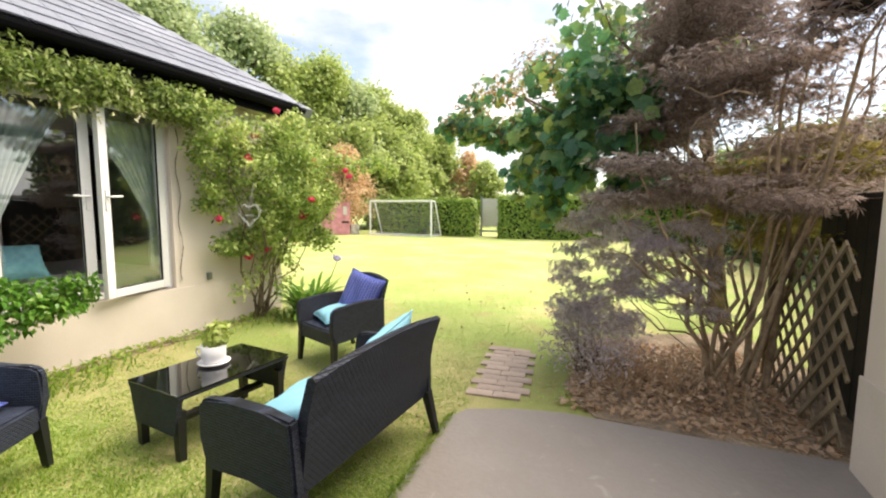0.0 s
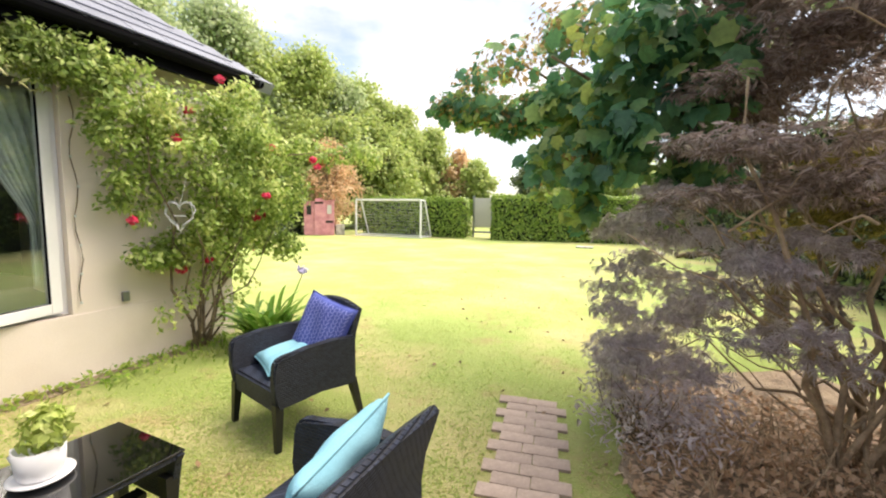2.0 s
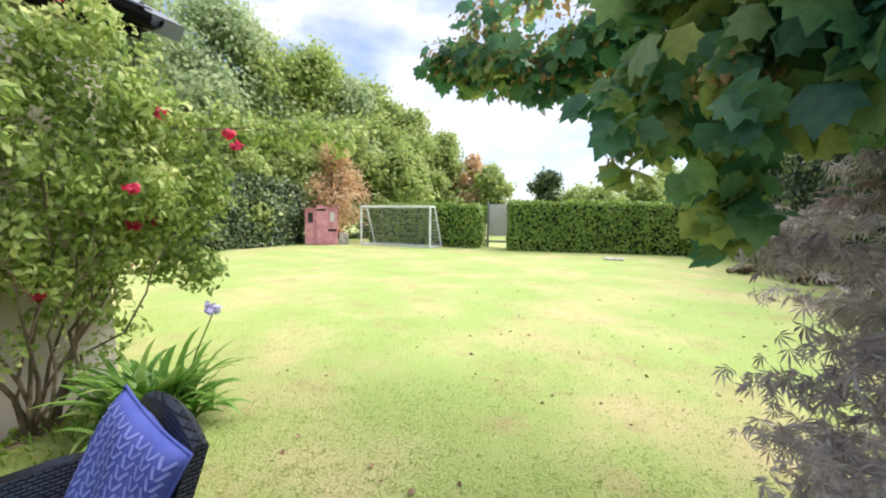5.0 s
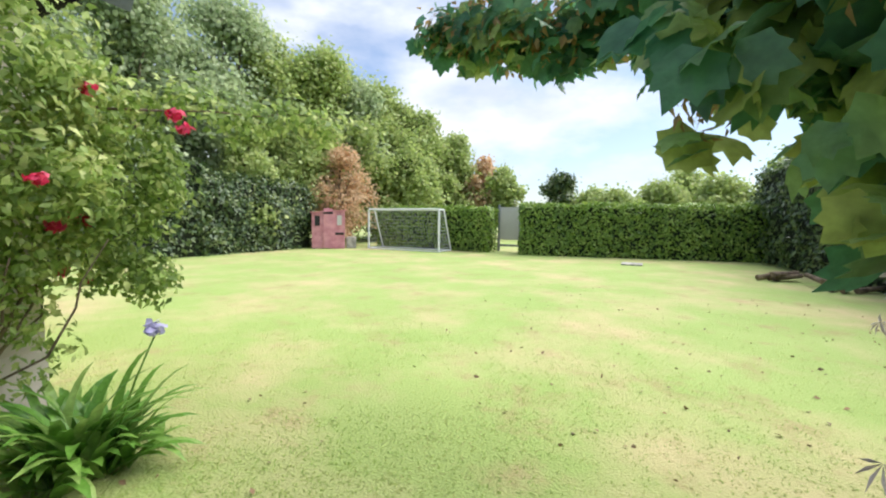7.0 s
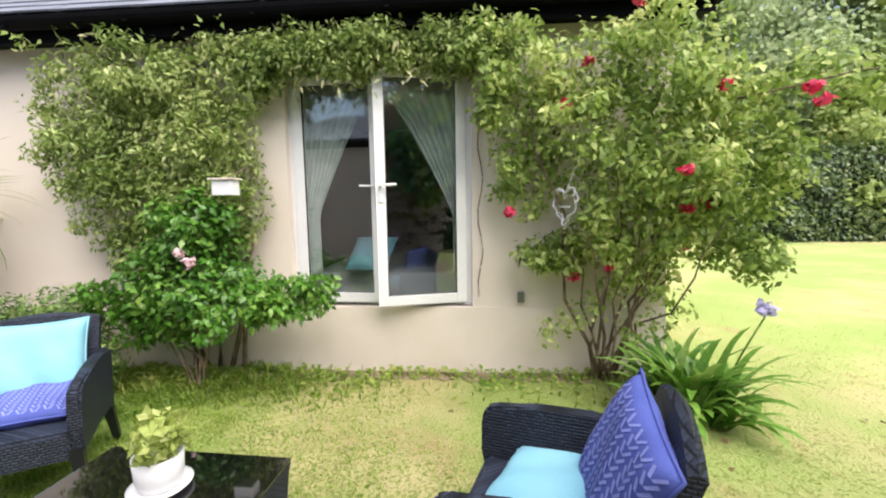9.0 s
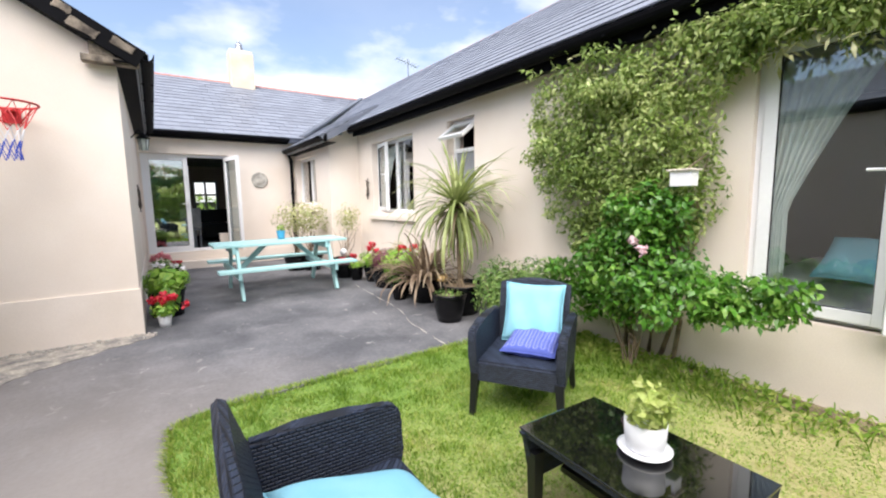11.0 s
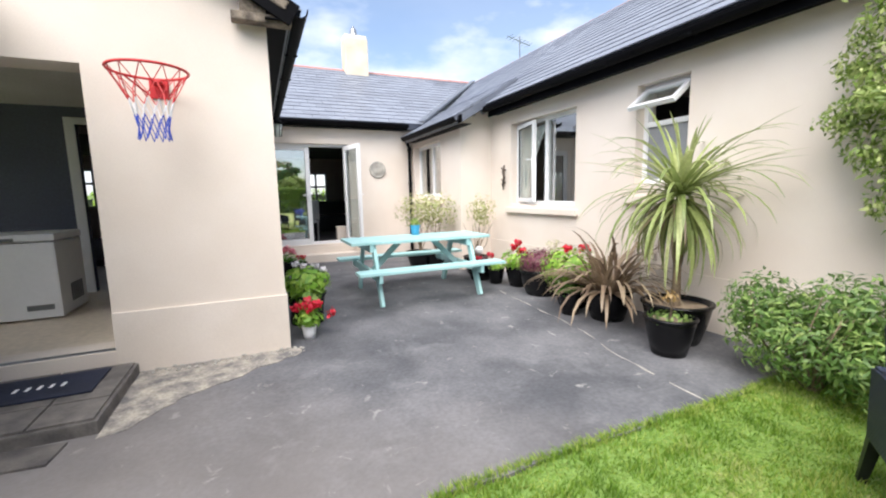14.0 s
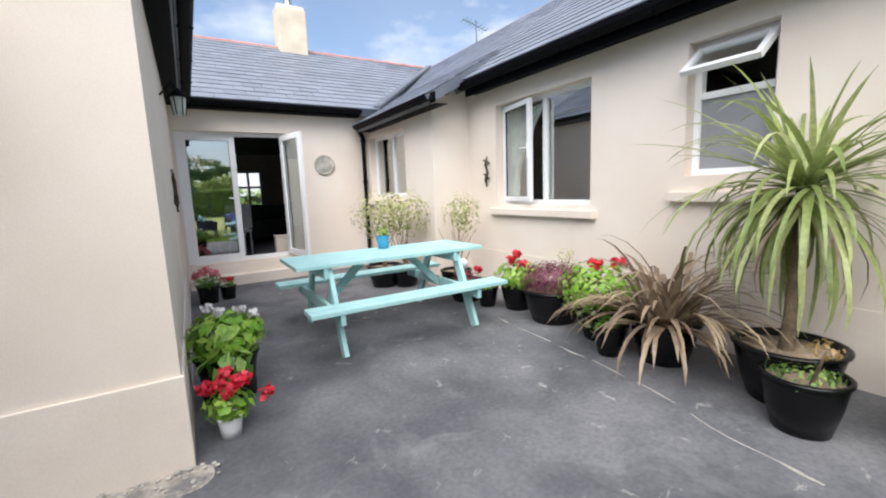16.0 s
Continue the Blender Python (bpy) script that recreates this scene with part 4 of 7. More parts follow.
def door_kitchen():
    x0, x1, z0, z1 = KD
    t = thing("door_2", "white door with frosted glass standing wide open", "door", pose(x1, -5.36, z0, 0, 0, 180), kind="structure")
    frosted = mat("frosted_glass", rgb(186, 200, 180), rgb(172, 188, 168), 0.2, 2, 60, 0.1)
    s = sash(t, "leaf", 0.85, z1 - z0 - 0.02, pose(0.012, 0.085, 0.0, 0, 0, -87), frosted, t=0.085, lever=0.46)
    part("door_frame", boxes((0, 0.012, 0.1, 0.16, 0, z1 - z0), (x1 - x0 - 0.03, x1 - x0, 0.16, 0.22, 0, z1 - z0), bev=0.004), WHITE, t)
    part("threshold_bar", boxes((0.0, x1 - x0, 0.0, 0.05, -0.03, 0.006), bev=0.004), SILVER, t)


window_bedroom(), window_two(), window_three(), window_inner(), door_patio(), door_kitchen()


def far_window(name, x0, x1, z0, z1):
    t = thing(name, "white framed window onto the road side", "window", pose(x0, -15.8, z0), kind="structure")
    part("window_frame", frame_bm(x1 - x0, z1 - z0, 0.06, 0.07), WHITE, t)
    part("transom", boxes((0.06, x1 - x0 - 0.06, 0, 0.07, (z1 - z0) * 0.6, (z1 - z0) * 0.6 + 0.06)), WHITE, t)
    part("mullion", boxes(((x1 - x0) / 2 - 0.03, (x1 - x0) / 2 + 0.03, 0.003, 0.067, 0.06, z1 - z0 - 0.06)), WHITE, t)


far_window("window_5", 1.55, 2.25, 0.85, 2.05)
far_window("window_6", 7.2, 8.1, 1.1, 2.15)


def curtain(name, y0, y1, x, z0, z1, pull, label, folds=9):
    """A gathered net: hung wide at the top and drawn to one side lower down."""
    bm = bmesh.new()
    nu, nv = 60, 16
    g = []
    for j in range(nv + 1):
        v = j / nv
        row = []
        for i in range(nu + 1):
            u = i / nu
            k = 1 - 0.78 * min(1, (v * 1.5)) ** 0.8
            yy = (y0 + (y1 - y0) * u * k) if pull < 0 else (y1 - (y1 - y0) * (1 - u) * k)
            row.append(bm.verts.new((x + 0.03 * math.sin(u * folds * 2 * math.pi) * (0.4 + v), yy, z1 - (z1 - z0) * v - 0.05 * math.sin(u * math.pi))))
        g.append(row)
    for j in range(nv):
        for i in range(nu):
            f = bm.faces.new((g[j][i], g[j][i + 1], g[j + 1][i + 1], g[j + 1][i]))
            f.smooth = True
    o = part(name, bm, NET)
    md = o.modifiers.new("cloth", "SOLIDIFY")
    md.thickness = 0.003
    return tagged(o, label, "curtain")


curtain("net_curtain", -1.36, -0.72, -0.16, 0.75, 2.2, -1, "grey-white net curtain drawn aside in the bedroom window")
curtain("net_curtain", -0.7, 0.02, -0.16, 0.75, 2.2, 1, "grey-white net curtain drawn aside in the bedroom window")
curtain("cream_curtain", -7.2, -6.55, -0.2, 1.15, 2.3, -1, "cream curtain behind the ajar casement", 7)


def freezer():
    t = thing("chest_freezer", "white chest freezer on the kitchen floor", "freezer", pose(5.80, -7.01, 0.19))
    part("body", boxes((-0.36, 0.36, -0.32, 0.32, 0.02, 0.74), bev=0.015), WHITE, t)
    part("lid", boxes((-0.37, 0.37, -0.33, 0.33, 0.75, 0.82), bev=0.02), WHITE, t)
    part("lid_handle", boxes((-0.08, 0.08, 0.33, 0.35, 0.76, 0.79), bev=0.004), SILVER, t)
    part("control_strip", boxes((-0.3, -0.1, 0.32, 0.325, 0.1, 0.15)), SILVER, t)
    for i in range(6):
        part("vent_slat", boxes((-0.365, -0.36, -0.2 + 0.05 * i, -0.17 + 0.05 * i, 0.12, 0.3)), SILVER, t)


freezer()
tagged(part("trim_doorway", boxes((5.56, 5.66, -8.0, -7.98, 0.19, 2.28), (4.65, 4.75, -8.0, -7.98, 0.19, 2.28), (4.75, 5.56, -8.0, -7.98, 2.2, 2.28), bev=0.004), WHITE), "white architrave of the inner doorway", "door frame", kind="structure")


def bed_cushions():
    t = thing("bed", "bed with white cover in the bedroom", "bed", pose(-1.6, -0.6, 0.15))
    part("mattress", boxes((-0.9, 0.75, -1.0, 1.0, 0.25, 0.5), bev=0.05), CORDW, t)
    part("base", boxes((-0.9, 0.75, -0.98, 0.98, 0.0, 0.24), bev=0.02), ROOMSHADE, t)


bed_cushions()


def dining_set():
    t = thing("dining_table", "dark dining table inside the patio doors", "table", pose(3.0, -12.0, 0.3))
    part("tabletop", boxes((-0.5, 0.5, -0.7, 0.7, 0.7, 0.74), bev=0.01), SILVER, t)
    for x in (-0.42, 0.42):
        for y in (-0.6, 0.6):
            part("leg", boxes((x - 0.03, x + 0.03, y - 0.03, y + 0.03, 0, 0.7)), SILVER, t)
    c = thing("dining_chair", "grey upholstered dining chair in the living room", "chair", pose(2.75, -11.1, 0.3, 0, 0, 20), group="chairs at the dining table")
    part("seat", boxes((-0.22, 0.22, -0.22, 0.22, 0.43, 0.48), bev=0.015), SILVER, c)
    part("backrest", boxes((-0.22, 0.22, 0.2, 0.24, 0.5, 0.92), bev=0.012), SILVER, c)
    for x in (-0.19, 0.19):
        for y in (-0.19, 0.19):
            part("leg", boxes((x - 0.015, x + 0.015, y - 0.015, y + 0.015, 0, 0.43)), SILVER, c)
    copy_thing(c, pose(3.25, -11.05, 0.3, 0, 0, -10))
    b = thing("storage_box", "small cream storage box inside the patio doors", "box", pose(2.05, -10.75, 0.3))
    part("body", boxes((-0.1, 0.1, -0.08, 0.08, 0, 0.32), bev=0.01), RENDER, b)
    part("lid", boxes((-0.11, 0.11, -0.09, 0.09, 0.32, 0.35), bev=0.01), RENDER, b)
    s = thing("sofa_dark", "dark sofa in the dim living room", "sofa", pose(1.4, -14.2, 0.3))
    part("seat", boxes((-0.8, 0.8, -0.4, 0.4, 0.0, 0.45), bev=0.05), DARKWOOD, s)
    part("backrest", boxes((-0.8, 0.8, -0.4, -0.2, 0.46, 0.85), bev=0.05), DARKWOOD, s)


dining_set()


# ---- kitchen step and mat ----
def kitchen_step():
    t = thing("step_kitchen", "worn stone doorstep with slate tiles", "step", kind="structure")
    part("base", boxes((4.56, 5.474, -5.31, -4.42, 0, 0.095), bev=0.012), STONE, t)
    for i, (a, b, c, d) in enumerate(((4.58, 4.87, -4.72, -4.44), (4.88, 5.16, -4.72, -4.44), (5.17, 5.46, -4.72, -4.44), (4.58, 4.87, -5.02, -4.73), (5.17, 5.46, -5.02, -4.73), (4.88, 5.16, -5.02, -4.73),
                                      (4.58, 5.0, -5.3, -5.03), (5.01, 5.46, -5.3, -5.03))):
        part("tile", boxes((a, b, c, d, 0.096, 0.108 + 0.003 * (i % 2)), bev=0.004), STONE, t)
    m = thing("door_mat", "dark blue rubber door mat with pale bars of lettering", "mat", pose(5.04, -5.02, 0.112))
    part("mat", boxes((-0.34, 0.34, -0.2, 0.2, 0, 0.012), bev=0.005), mat("mat_rubber", rgb(30, 37, 60), rgb(24, 30, 48), 0.8, 6, 120, 0.5), m)
    for i in range(5):
        part("lettering_bar", boxes((-0.15 + 0.06 * i, -0.13 + 0.06 * i, -0.03, 0.03, 0.012, 0.0135)), CORDW, m)
    for x, y, r in ((5.22, -4.27, 3), (4.86, -4.29, -6)):
        g = thing("loose_slab", "dark broken paving slab lying at the doorstep", "slab", pose(x, y, 0.018, 0, 0, r), group="slabs at the doorstep")
        part("slab", boxes((-0.17, 0.15, -0.1, 0.1, 0, 0.014), bev=0.004), STONE, g)


kitchen_step()


def basketball_hoop():
    t = thing("basketball_hoop", "red basketball ring with a white and blue net on the gable", "basketball hoop", pose(4.245, -5.33, 2.135))
    R = 0.225
    cy = 0.1 + R
    bm = bmesh.new()
    ring = [(R * math.cos(2 * math.pi * i / 28), cy + R * math.sin(2 * math.pi * i / 28), 0) for i in range(29)]
    tube(ring, [0.009] * 29, 6, bm)
    part("ring", bm, REDM, t)
    bm = boxes((-0.06, 0.06, 0, 0.012, -0.11, 0.02), (-0.03, 0.03, 0.012, 0.11, -0.015, 0.0), bev=0.004)
    bar(bm, (-0.05, 0.01, -0.1), (-0.16, 0.18, -0.01), 0.006), bar(bm, (0.05, 0.01, -0.1), (0.16, 0.18, -0.01), 0.006)
    part("bracket", bm, REDM, t)
    levels = [(R, 0), (0.17, -0.1), (0.125, -0.19), (0.1, -0.285), (0.085, -0.365), (0.095, -0.44)]
    for k, ((r0, z0), (r1, z1)) in enumerate(zip(levels, levels[1:])):
        bm = bmesh.new()
        for i in range(12):
            for s in (-0.5, 0.5):
                a, b = 2 * math.pi * i / 12, 2 * math.pi * (i + s) / 12
                if k % 2:
                    a, b = a + math.pi / 12, b + math.pi / 12
                bar(bm, (r0 * math.cos(a), cy + r0 * math.sin(a), z0), (r1 * math.cos(b), cy + r1 * math.sin(b), z1), 0.0032, seg=5)
        part("net_band", bm, (REDM, REDM, CORDW, CORDB, CORDB)[k], t, ("red cord net", "red cord net", "white cord net", "blue cord net", "blue cord net")[k])


basketball_hoop()


def wall_lamp():
    t = thing("wall_lantern", "black metal lantern under the kitchen eave", "lantern", pose(3.5, -7.6, 2.25))
    bm = bmesh.new()
    bar(bm, (0, 0, 0.0), (-0.1, 0, 0.12), 0.008), bar(bm, (-0.1, 0, 0.12), (-0.14, 0, 0.05), 0.008)
    part("bracket", bm, BLACKPL, t)
    bm = lathe([(0.09, 0), (0.05, 0.04), (0.012, 0.07)], 6)
    bmesh.ops.translate(bm, vec=(-0.14, 0, 0.0), verts=bm.verts)
    part("cap", bm, BLACKPL, t)
    bm = lathe([(0.045, -0.16), (0.065, -0.01)], 6)
    bmesh.ops.translate(bm, vec=(-0.14, 0, 0.0), verts=bm.verts)
    part("glass", bm, NET, t)
    for i in range(6):
        an = math.pi / 3 * i
        bm = bmesh.new()
        bar(bm, (-0.14 + 0.047 * math.cos(an), 0.047 * math.sin(an), -0.165), (-0.14 + 0.068 * math.cos(an), 0.068 * math.sin(an), 0), 0.005, seg=5)
        part("rib", bm, BLACKPL, t)


wall_lamp()


def wall_plaque():
    t = thing("wall_plaque", "round pale stone plaque with carved rings on the wall", "plaque", pose(1.34, -10.2, 1.82, -90, 0, 0))
    part("disc", lathe([(0.17, 0), (0.17, 0.02), (0.155, 0.03), (0.14, 0.02), (0.1, 0.02), (0.09, 0.03), (0.05, 0.026), (0.02, 0.035)], 28), CRACK, t)


wall_plaque()


def wall_ornament(x, y, z, rz, label):
    t = thing("wall_ornament", label, "ornament", pose(x, y, z, 0, 0, rz))
    bm = bmesh.new()
    tube([(0, 0.02, 0.18), (0.02, 0.03, 0.08), (-0.02, 0.03, -0.02), (0.02, 0.03, -0.12), (0, 0.03, -0.2)], [0.012, 0.02, 0.018, 0.022, 0.012], 6, bm)
    bar(bm, (-0.05, 0.02, 0.1), (0.06, 0.03, 0.14), 0.012), bar(bm, (-0.05, 0.03, -0.1), (0.05, 0.03, -0.04), 0.012)
    part("body", bm, mat("dark_iron", rgb(84, 70, 58), rgb(60, 52, 46), 0.7, 8, 60, 0.3), t)


wall_ornament(3.5, -7.6, 1.42, 90, "dark iron ornament hanging on the kitchen side wall")
wall_ornament(0.0, -7.42, 1.55, -90, "dried dark flower ornament beside the casement")


# ---- rattan furniture ----
def side_panel(bm, x0, x1, prof, flare=0.0):
    """A solid panel with a side outline (y, z), between x0 and x1; its top leans outward by flare."""
    zs = [z for _, z in prof]
    lo, hi = min(zs), max(zs)
    A, B = [], []
    for y, z in prof:
        o = flare * (z - lo) / (hi - lo)
        A.append(bm.verts.new((x0 + o, y, z)))
        B.append(bm.verts.new((x1 + o, y, z)))
    k = len(prof)
    fs = [bm.faces.new(A), bm.faces.new(B[::-1])]
    for i in range(k):
        fs.append(bm.faces.new((A[i], B[i], B[(i + 1) % k], A[(i + 1) % k])))
    es = [e for e in bm.edges if all(v in A or v in B for v in e.verts)]
    bmesh.ops.bevel(bm, geom=list(set(es)), offset=0.012, segments=2, affect="EDGES")
    bmesh.ops.recalc_face_normals(bm, faces=bm.faces)
    return bm


def rattan_seat(name, width, m, label, category, group=""):
    t = thing(name, label, category, m, group)
    w = width / 2
    bm = boxes((-w + 0.05, w - 0.05, -0.29, 0.24, 0.28, 0.375), bev=0.018)
    part("seat", bm, WEAVE, t)
    prof = [(-0.30, 0.25), (-0.322, 0.40), (-0.325, 0.52), (-0.31, 0.565), (-0.27, 0.585), (-0.1, 0.6), (0.1, 0.605), (0.27, 0.595), (0.285, 0.25), (0.2, 0.275), (0.0, 0.295), (-0.2, 0.28)]
    for s in (-1, 1):
        bm = bmesh.new()
        side_panel(bm, -0.028 + s * (w - 0.03), 0.028 + s * (w - 0.03), prof, 0.014 * s)
        part("armrest", bm, WEAVE, t)
    bm = bmesh.new()
    n = 9
    ring = [(0.2, 0.27), (0.262, 0.60), (0.32, 0.80), (0.345, 0.812), (0.365, 0.795), (0.315, 0.6), (0.26, 0.26)]
    cols = []
    for i in range(n):
        u = -1 + 2 * i / (n - 1)
        cols.append([bm.verts.new((u * (w - 0.05 + 0.02 * (z - 0.3)), y + 0.02 * (1 - u * u) * (z - 0.27), z - 0.04 * u * u * (z > 0.7))) for y, z in ring])
    k = len(ring)
    for c0, c1 in zip(cols, cols[1:]):
        for j in range(k):
            bm.faces.new((c0[j], c0[(j + 1) % k], c1[(j + 1) % k], c1[j]))
    bm.faces.new(cols[0][::-1]), bm.faces.new(cols[-1])
    bmesh.ops.recalc_face_normals(bm, faces=bm.faces)
    part("backrest", bm, WEAVE, t)
    part("front_apron", boxes((-w + 0.05, w - 0.05, -0.305, -0.285, 0.24, 0.36), bev=0.006), WEAVE, t)
    for x in (-1, 1):
        for y, lean in ((-0.285, -0.015), (0.26, 0.07)):
            bm = bmesh.new()
            bmesh.ops.create_cone(bm, cap_ends=True, segments=4, radius1=0.024, radius2=0.038, depth=0.29, matrix=Matrix.Translation((x * (w - 0.035), y, 0.145)) @ pose(0, 0, 0, 0, 0, 45))
            for v in bm.verts:
                if v.co.z < 0.1:
                    v.co.y += lean
                    v.co.x += 0.02 * x
            part("leg", bm, DARKWOOD, t)
    return t


rattan_seat("armchair", 0.60, pose(1.91, 0.265, 0, 0, 0, -17) @ Matrix.Scale(0.93, 4), "black woven rattan armchair on the lawn by the climbing rose", "armchair", "rattan garden set")
rattan_seat("armchair", 0.60, pose(1.42, -2.07, 0, 0, 0, 122) @ Matrix.Scale(0.94, 4), "black woven rattan armchair beside the potted plants", "armchair", "rattan garden set")
rattan_seat("garden_sofa", 1.08, pose(2.92, -1.08, 0, 0, 0, -92.5) @ Matrix.Diagonal((1, 0.9, 0.97, 1)), "black woven rattan two-seat sofa at the edge of the patio", "sofa", "rattan garden set")


def coffee_table():
    t = thing("coffee_table", "black rattan coffee table with a dark glass top", "coffee table", pose(1.93, -1.03, 0, 0, 0, -3) @ Matrix.Diagonal((1.08, 0.95, 0.92, 1)), "rattan garden set")
    for s in (-1, 1):
        bm = bmesh.new()
        prof = [(-0.205, 0.36), (-0.225, 0.4), (0.225, 0.4), (0.205, 0.36), (0.17, 0.16), (-0.17, 0.16)]
        A = [bm.verts.new((x, s * 0.35, z)) for x, z in prof]
        B = [bm.verts.new((x, s * 0.38, z)) for x, z in prof]
        bm.faces.new(A), bm.faces.new(B[::-1])
        for i in range(6):
            bm.faces.new((A[i], B[i], B[(i + 1) % 6], A[(i + 1) % 6]))
        bmesh.ops.recalc_face_normals(bm, faces=bm.faces)
        part("end_panel", bm, WEAVE, t)
        for x in (-0.165, 0.165):
            bm = bmesh.new()
            bmesh.ops.create_cone(bm, cap_ends=True, segments=4, radius1=0.028, radius2=0.036, depth=0.3, matrix=Matrix.Translation((x, s * 0.345, 0.15)) @ pose(0, 0, 0, 0, 0, 45))
            part("leg", bm, DARKWOOD, t)
    part("rim", boxes((-0.215, 0.215, -0.36, -0.33, 0.38, 0.405), (-0.215, 0.215, 0.33, 0.36, 0.38, 0.405), (-0.215, -0.185, -0.33, 0.33, 0.38, 0.405), (0.185, 0.215, -0.33, 0.33, 0.38, 0.405), bev=0.005), WEAVE, t)
    part("glass_top", boxes((-0.22, 0.22, -0.385, 0.385, 0.407, 0.415), bev=0.003), TABLEGLASS, t, "dark reflecting glass top")
    part("stretcher", boxes((-0.03, 0.03, -0.34, 0.34, 0.14, 0.17), bev=0.004), DARKWOOD, t)


coffee_table()


def cushion(name, size, thick, m, material, label, printed=False):
    def skin(u, v, sgn, lift=0.0):
        puff = max(0, (1 - u ** 4) * (1 - v ** 4)) ** 0.55
        k = 1 - 0.07 * (1 - abs(u) ** 2) * abs(v) ** 3
        k2 = 1 - 0.07 * (1 - abs(v) ** 2) * abs(u) ** 3
        wr = 0.006 * math.sin(7 * u + 3 * v * sgn) * puff
        return u * size / 2 * k2, v * size / 2 * k, sgn * (thick / 2 * puff + wr + lift)

    bm = bmesh.new()
    n = 20
    sides = []
    for sgn in (1, -1):
        g = []
        for j in range(n + 1):
            row = []
            for i in range(n + 1):
                u, v = 2 * i / n - 1, 2 * j / n - 1
                row.append(bm.verts.new(skin(u, v, sgn)))
            g.append(row)
        sides.append(g)
        for j in range(n):
            for i in range(n):
                q = (g[j][i], g[j][i + 1], g[j + 1][i + 1], g[j + 1][i])
                f = bm.faces.new(q if sgn > 0 else q[::-1])
                f.smooth = True
    bmesh.ops.remove_doubles(bm, verts=bm.verts, dist=0.0008)
    t = thing(name, label, "cushion", m)
    cover = part("cover", bm, material, t)
    bm = bmesh.new()
    edge = []
    for s in range(4):
        for i in range(12):
            u = 2 * i / 12 - 1
            k = 1 - 0.07 * (1 - u * u)
            p = [(u, -k), (k, u), (-u, k), (-k, -u)][s]
            edge.append((p[0] * size / 2, p[1] * size / 2, 0))
    edge.append(edge[0])
    tube(edge, [0.005] * len(edge), 5, bm)
    part("piping", bm, material, cover)
    if printed:
        bm = bmesh.new()
        for i in range(7):
            for j in range(13):
                for s in (-1, 1):
                    u, v = -0.84 + i * 0.28, -0.88 + j * 0.135
                    for sg in (1, -1):
                        quad = ((0.0, 0.0), (0.05, 0.0), (0.125, 0.13), (0.085, 0.15))
                        bm.faces.new([bm.verts.new(skin(max(-0.96, min(0.96, u + s * du)), min(0.96, v + dv), sg, 0.0025)) for du, dv in quad])
        tagged(part("leaf_print", bm, PRINT, cover, "pale leaf print"), kind="stuff")
    return t


cushion("cushion", 0.42, 0.12, pose(1.985, 0.43, 0.555, 68, 12, -9), BLUEC, "blue cushion with a pale leaf print leaning on the armchair", True)
cushion("cushion", 0.34, 0.11, pose(1.86, 0.25, 0.41, 8, 4, -30), TURQ, "turquoise cushion lying on the armchair seat")
cushion("cushion", 0.40, 0.12, pose(1.265, -2.15, 0.55, 70, 0, 122), TURQ, "turquoise cushion propped against the armchair back")
cushion("cushion", 0.33, 0.10, pose(1.4, -2.03, 0.405, 7, 0, 120), BLUEC, "blue cushion with a pale leaf print on the armchair seat", True)
cushion("cushion", 0.48, 0.12, pose(2.88, -1.22, 0.445, 16, 4, -86), TURQ, "turquoise cushion in the corner of the sofa")
cushion("cushion", 0.4, 0.12, pose(3.0, -0.78, 0.555, 62, 14, -96), TURQ, "turquoise cushion standing against the sofa back")
cushion("cushion", 0.42, 0.14, pose(-0.75, -0.95, 0.85, 40, 0, 80), TURQ, "turquoise cushion on the bed")


def cup_planter():
    t = thing("cup_planter", "white teacup planter on a saucer on the coffee table", "planter", pose(1.9, -1.01, 0.383, 0, 0, 20))
    part("saucer", lathe([(0.05, 0), (0.085, 0.01), (0.095, 0.02), (0.08, 0.016), (0.04, 0.012)], 28), WHITE, t)
    part("cup", lathe([(0.048, 0.012), (0.062, 0.02), (0.07, 0.05), (0.074, 0.125), (0.069, 0.125), (0.066, 0.1), (0.02, 0.095)], 28), WHITE, t)
    bm = bmesh.new()
    tube([(-0.072, 0, 0.1), (-0.105, 0, 0.1), (-0.115, 0, 0.075), (-0.1, 0, 0.05), (-0.068, 0, 0.045)], [0.008] * 5, 8, bm)
    part("handle", bm, WHITE, t)
    rng = np.random.default_rng(3)
    p, q = blob(260, (0.02, 0.01, 0.185), (0.075, 0.075, 0.085), rng)
    leaf_mesh("foliage", p, q, 0.045, leafmat("lime_succulent_leaf", rgb(150, 176, 84), rgb(190, 204, 112), rgb(222, 222, 160), 0.4), parent=t, label="pale yellow-green foliage")


cup_planter()


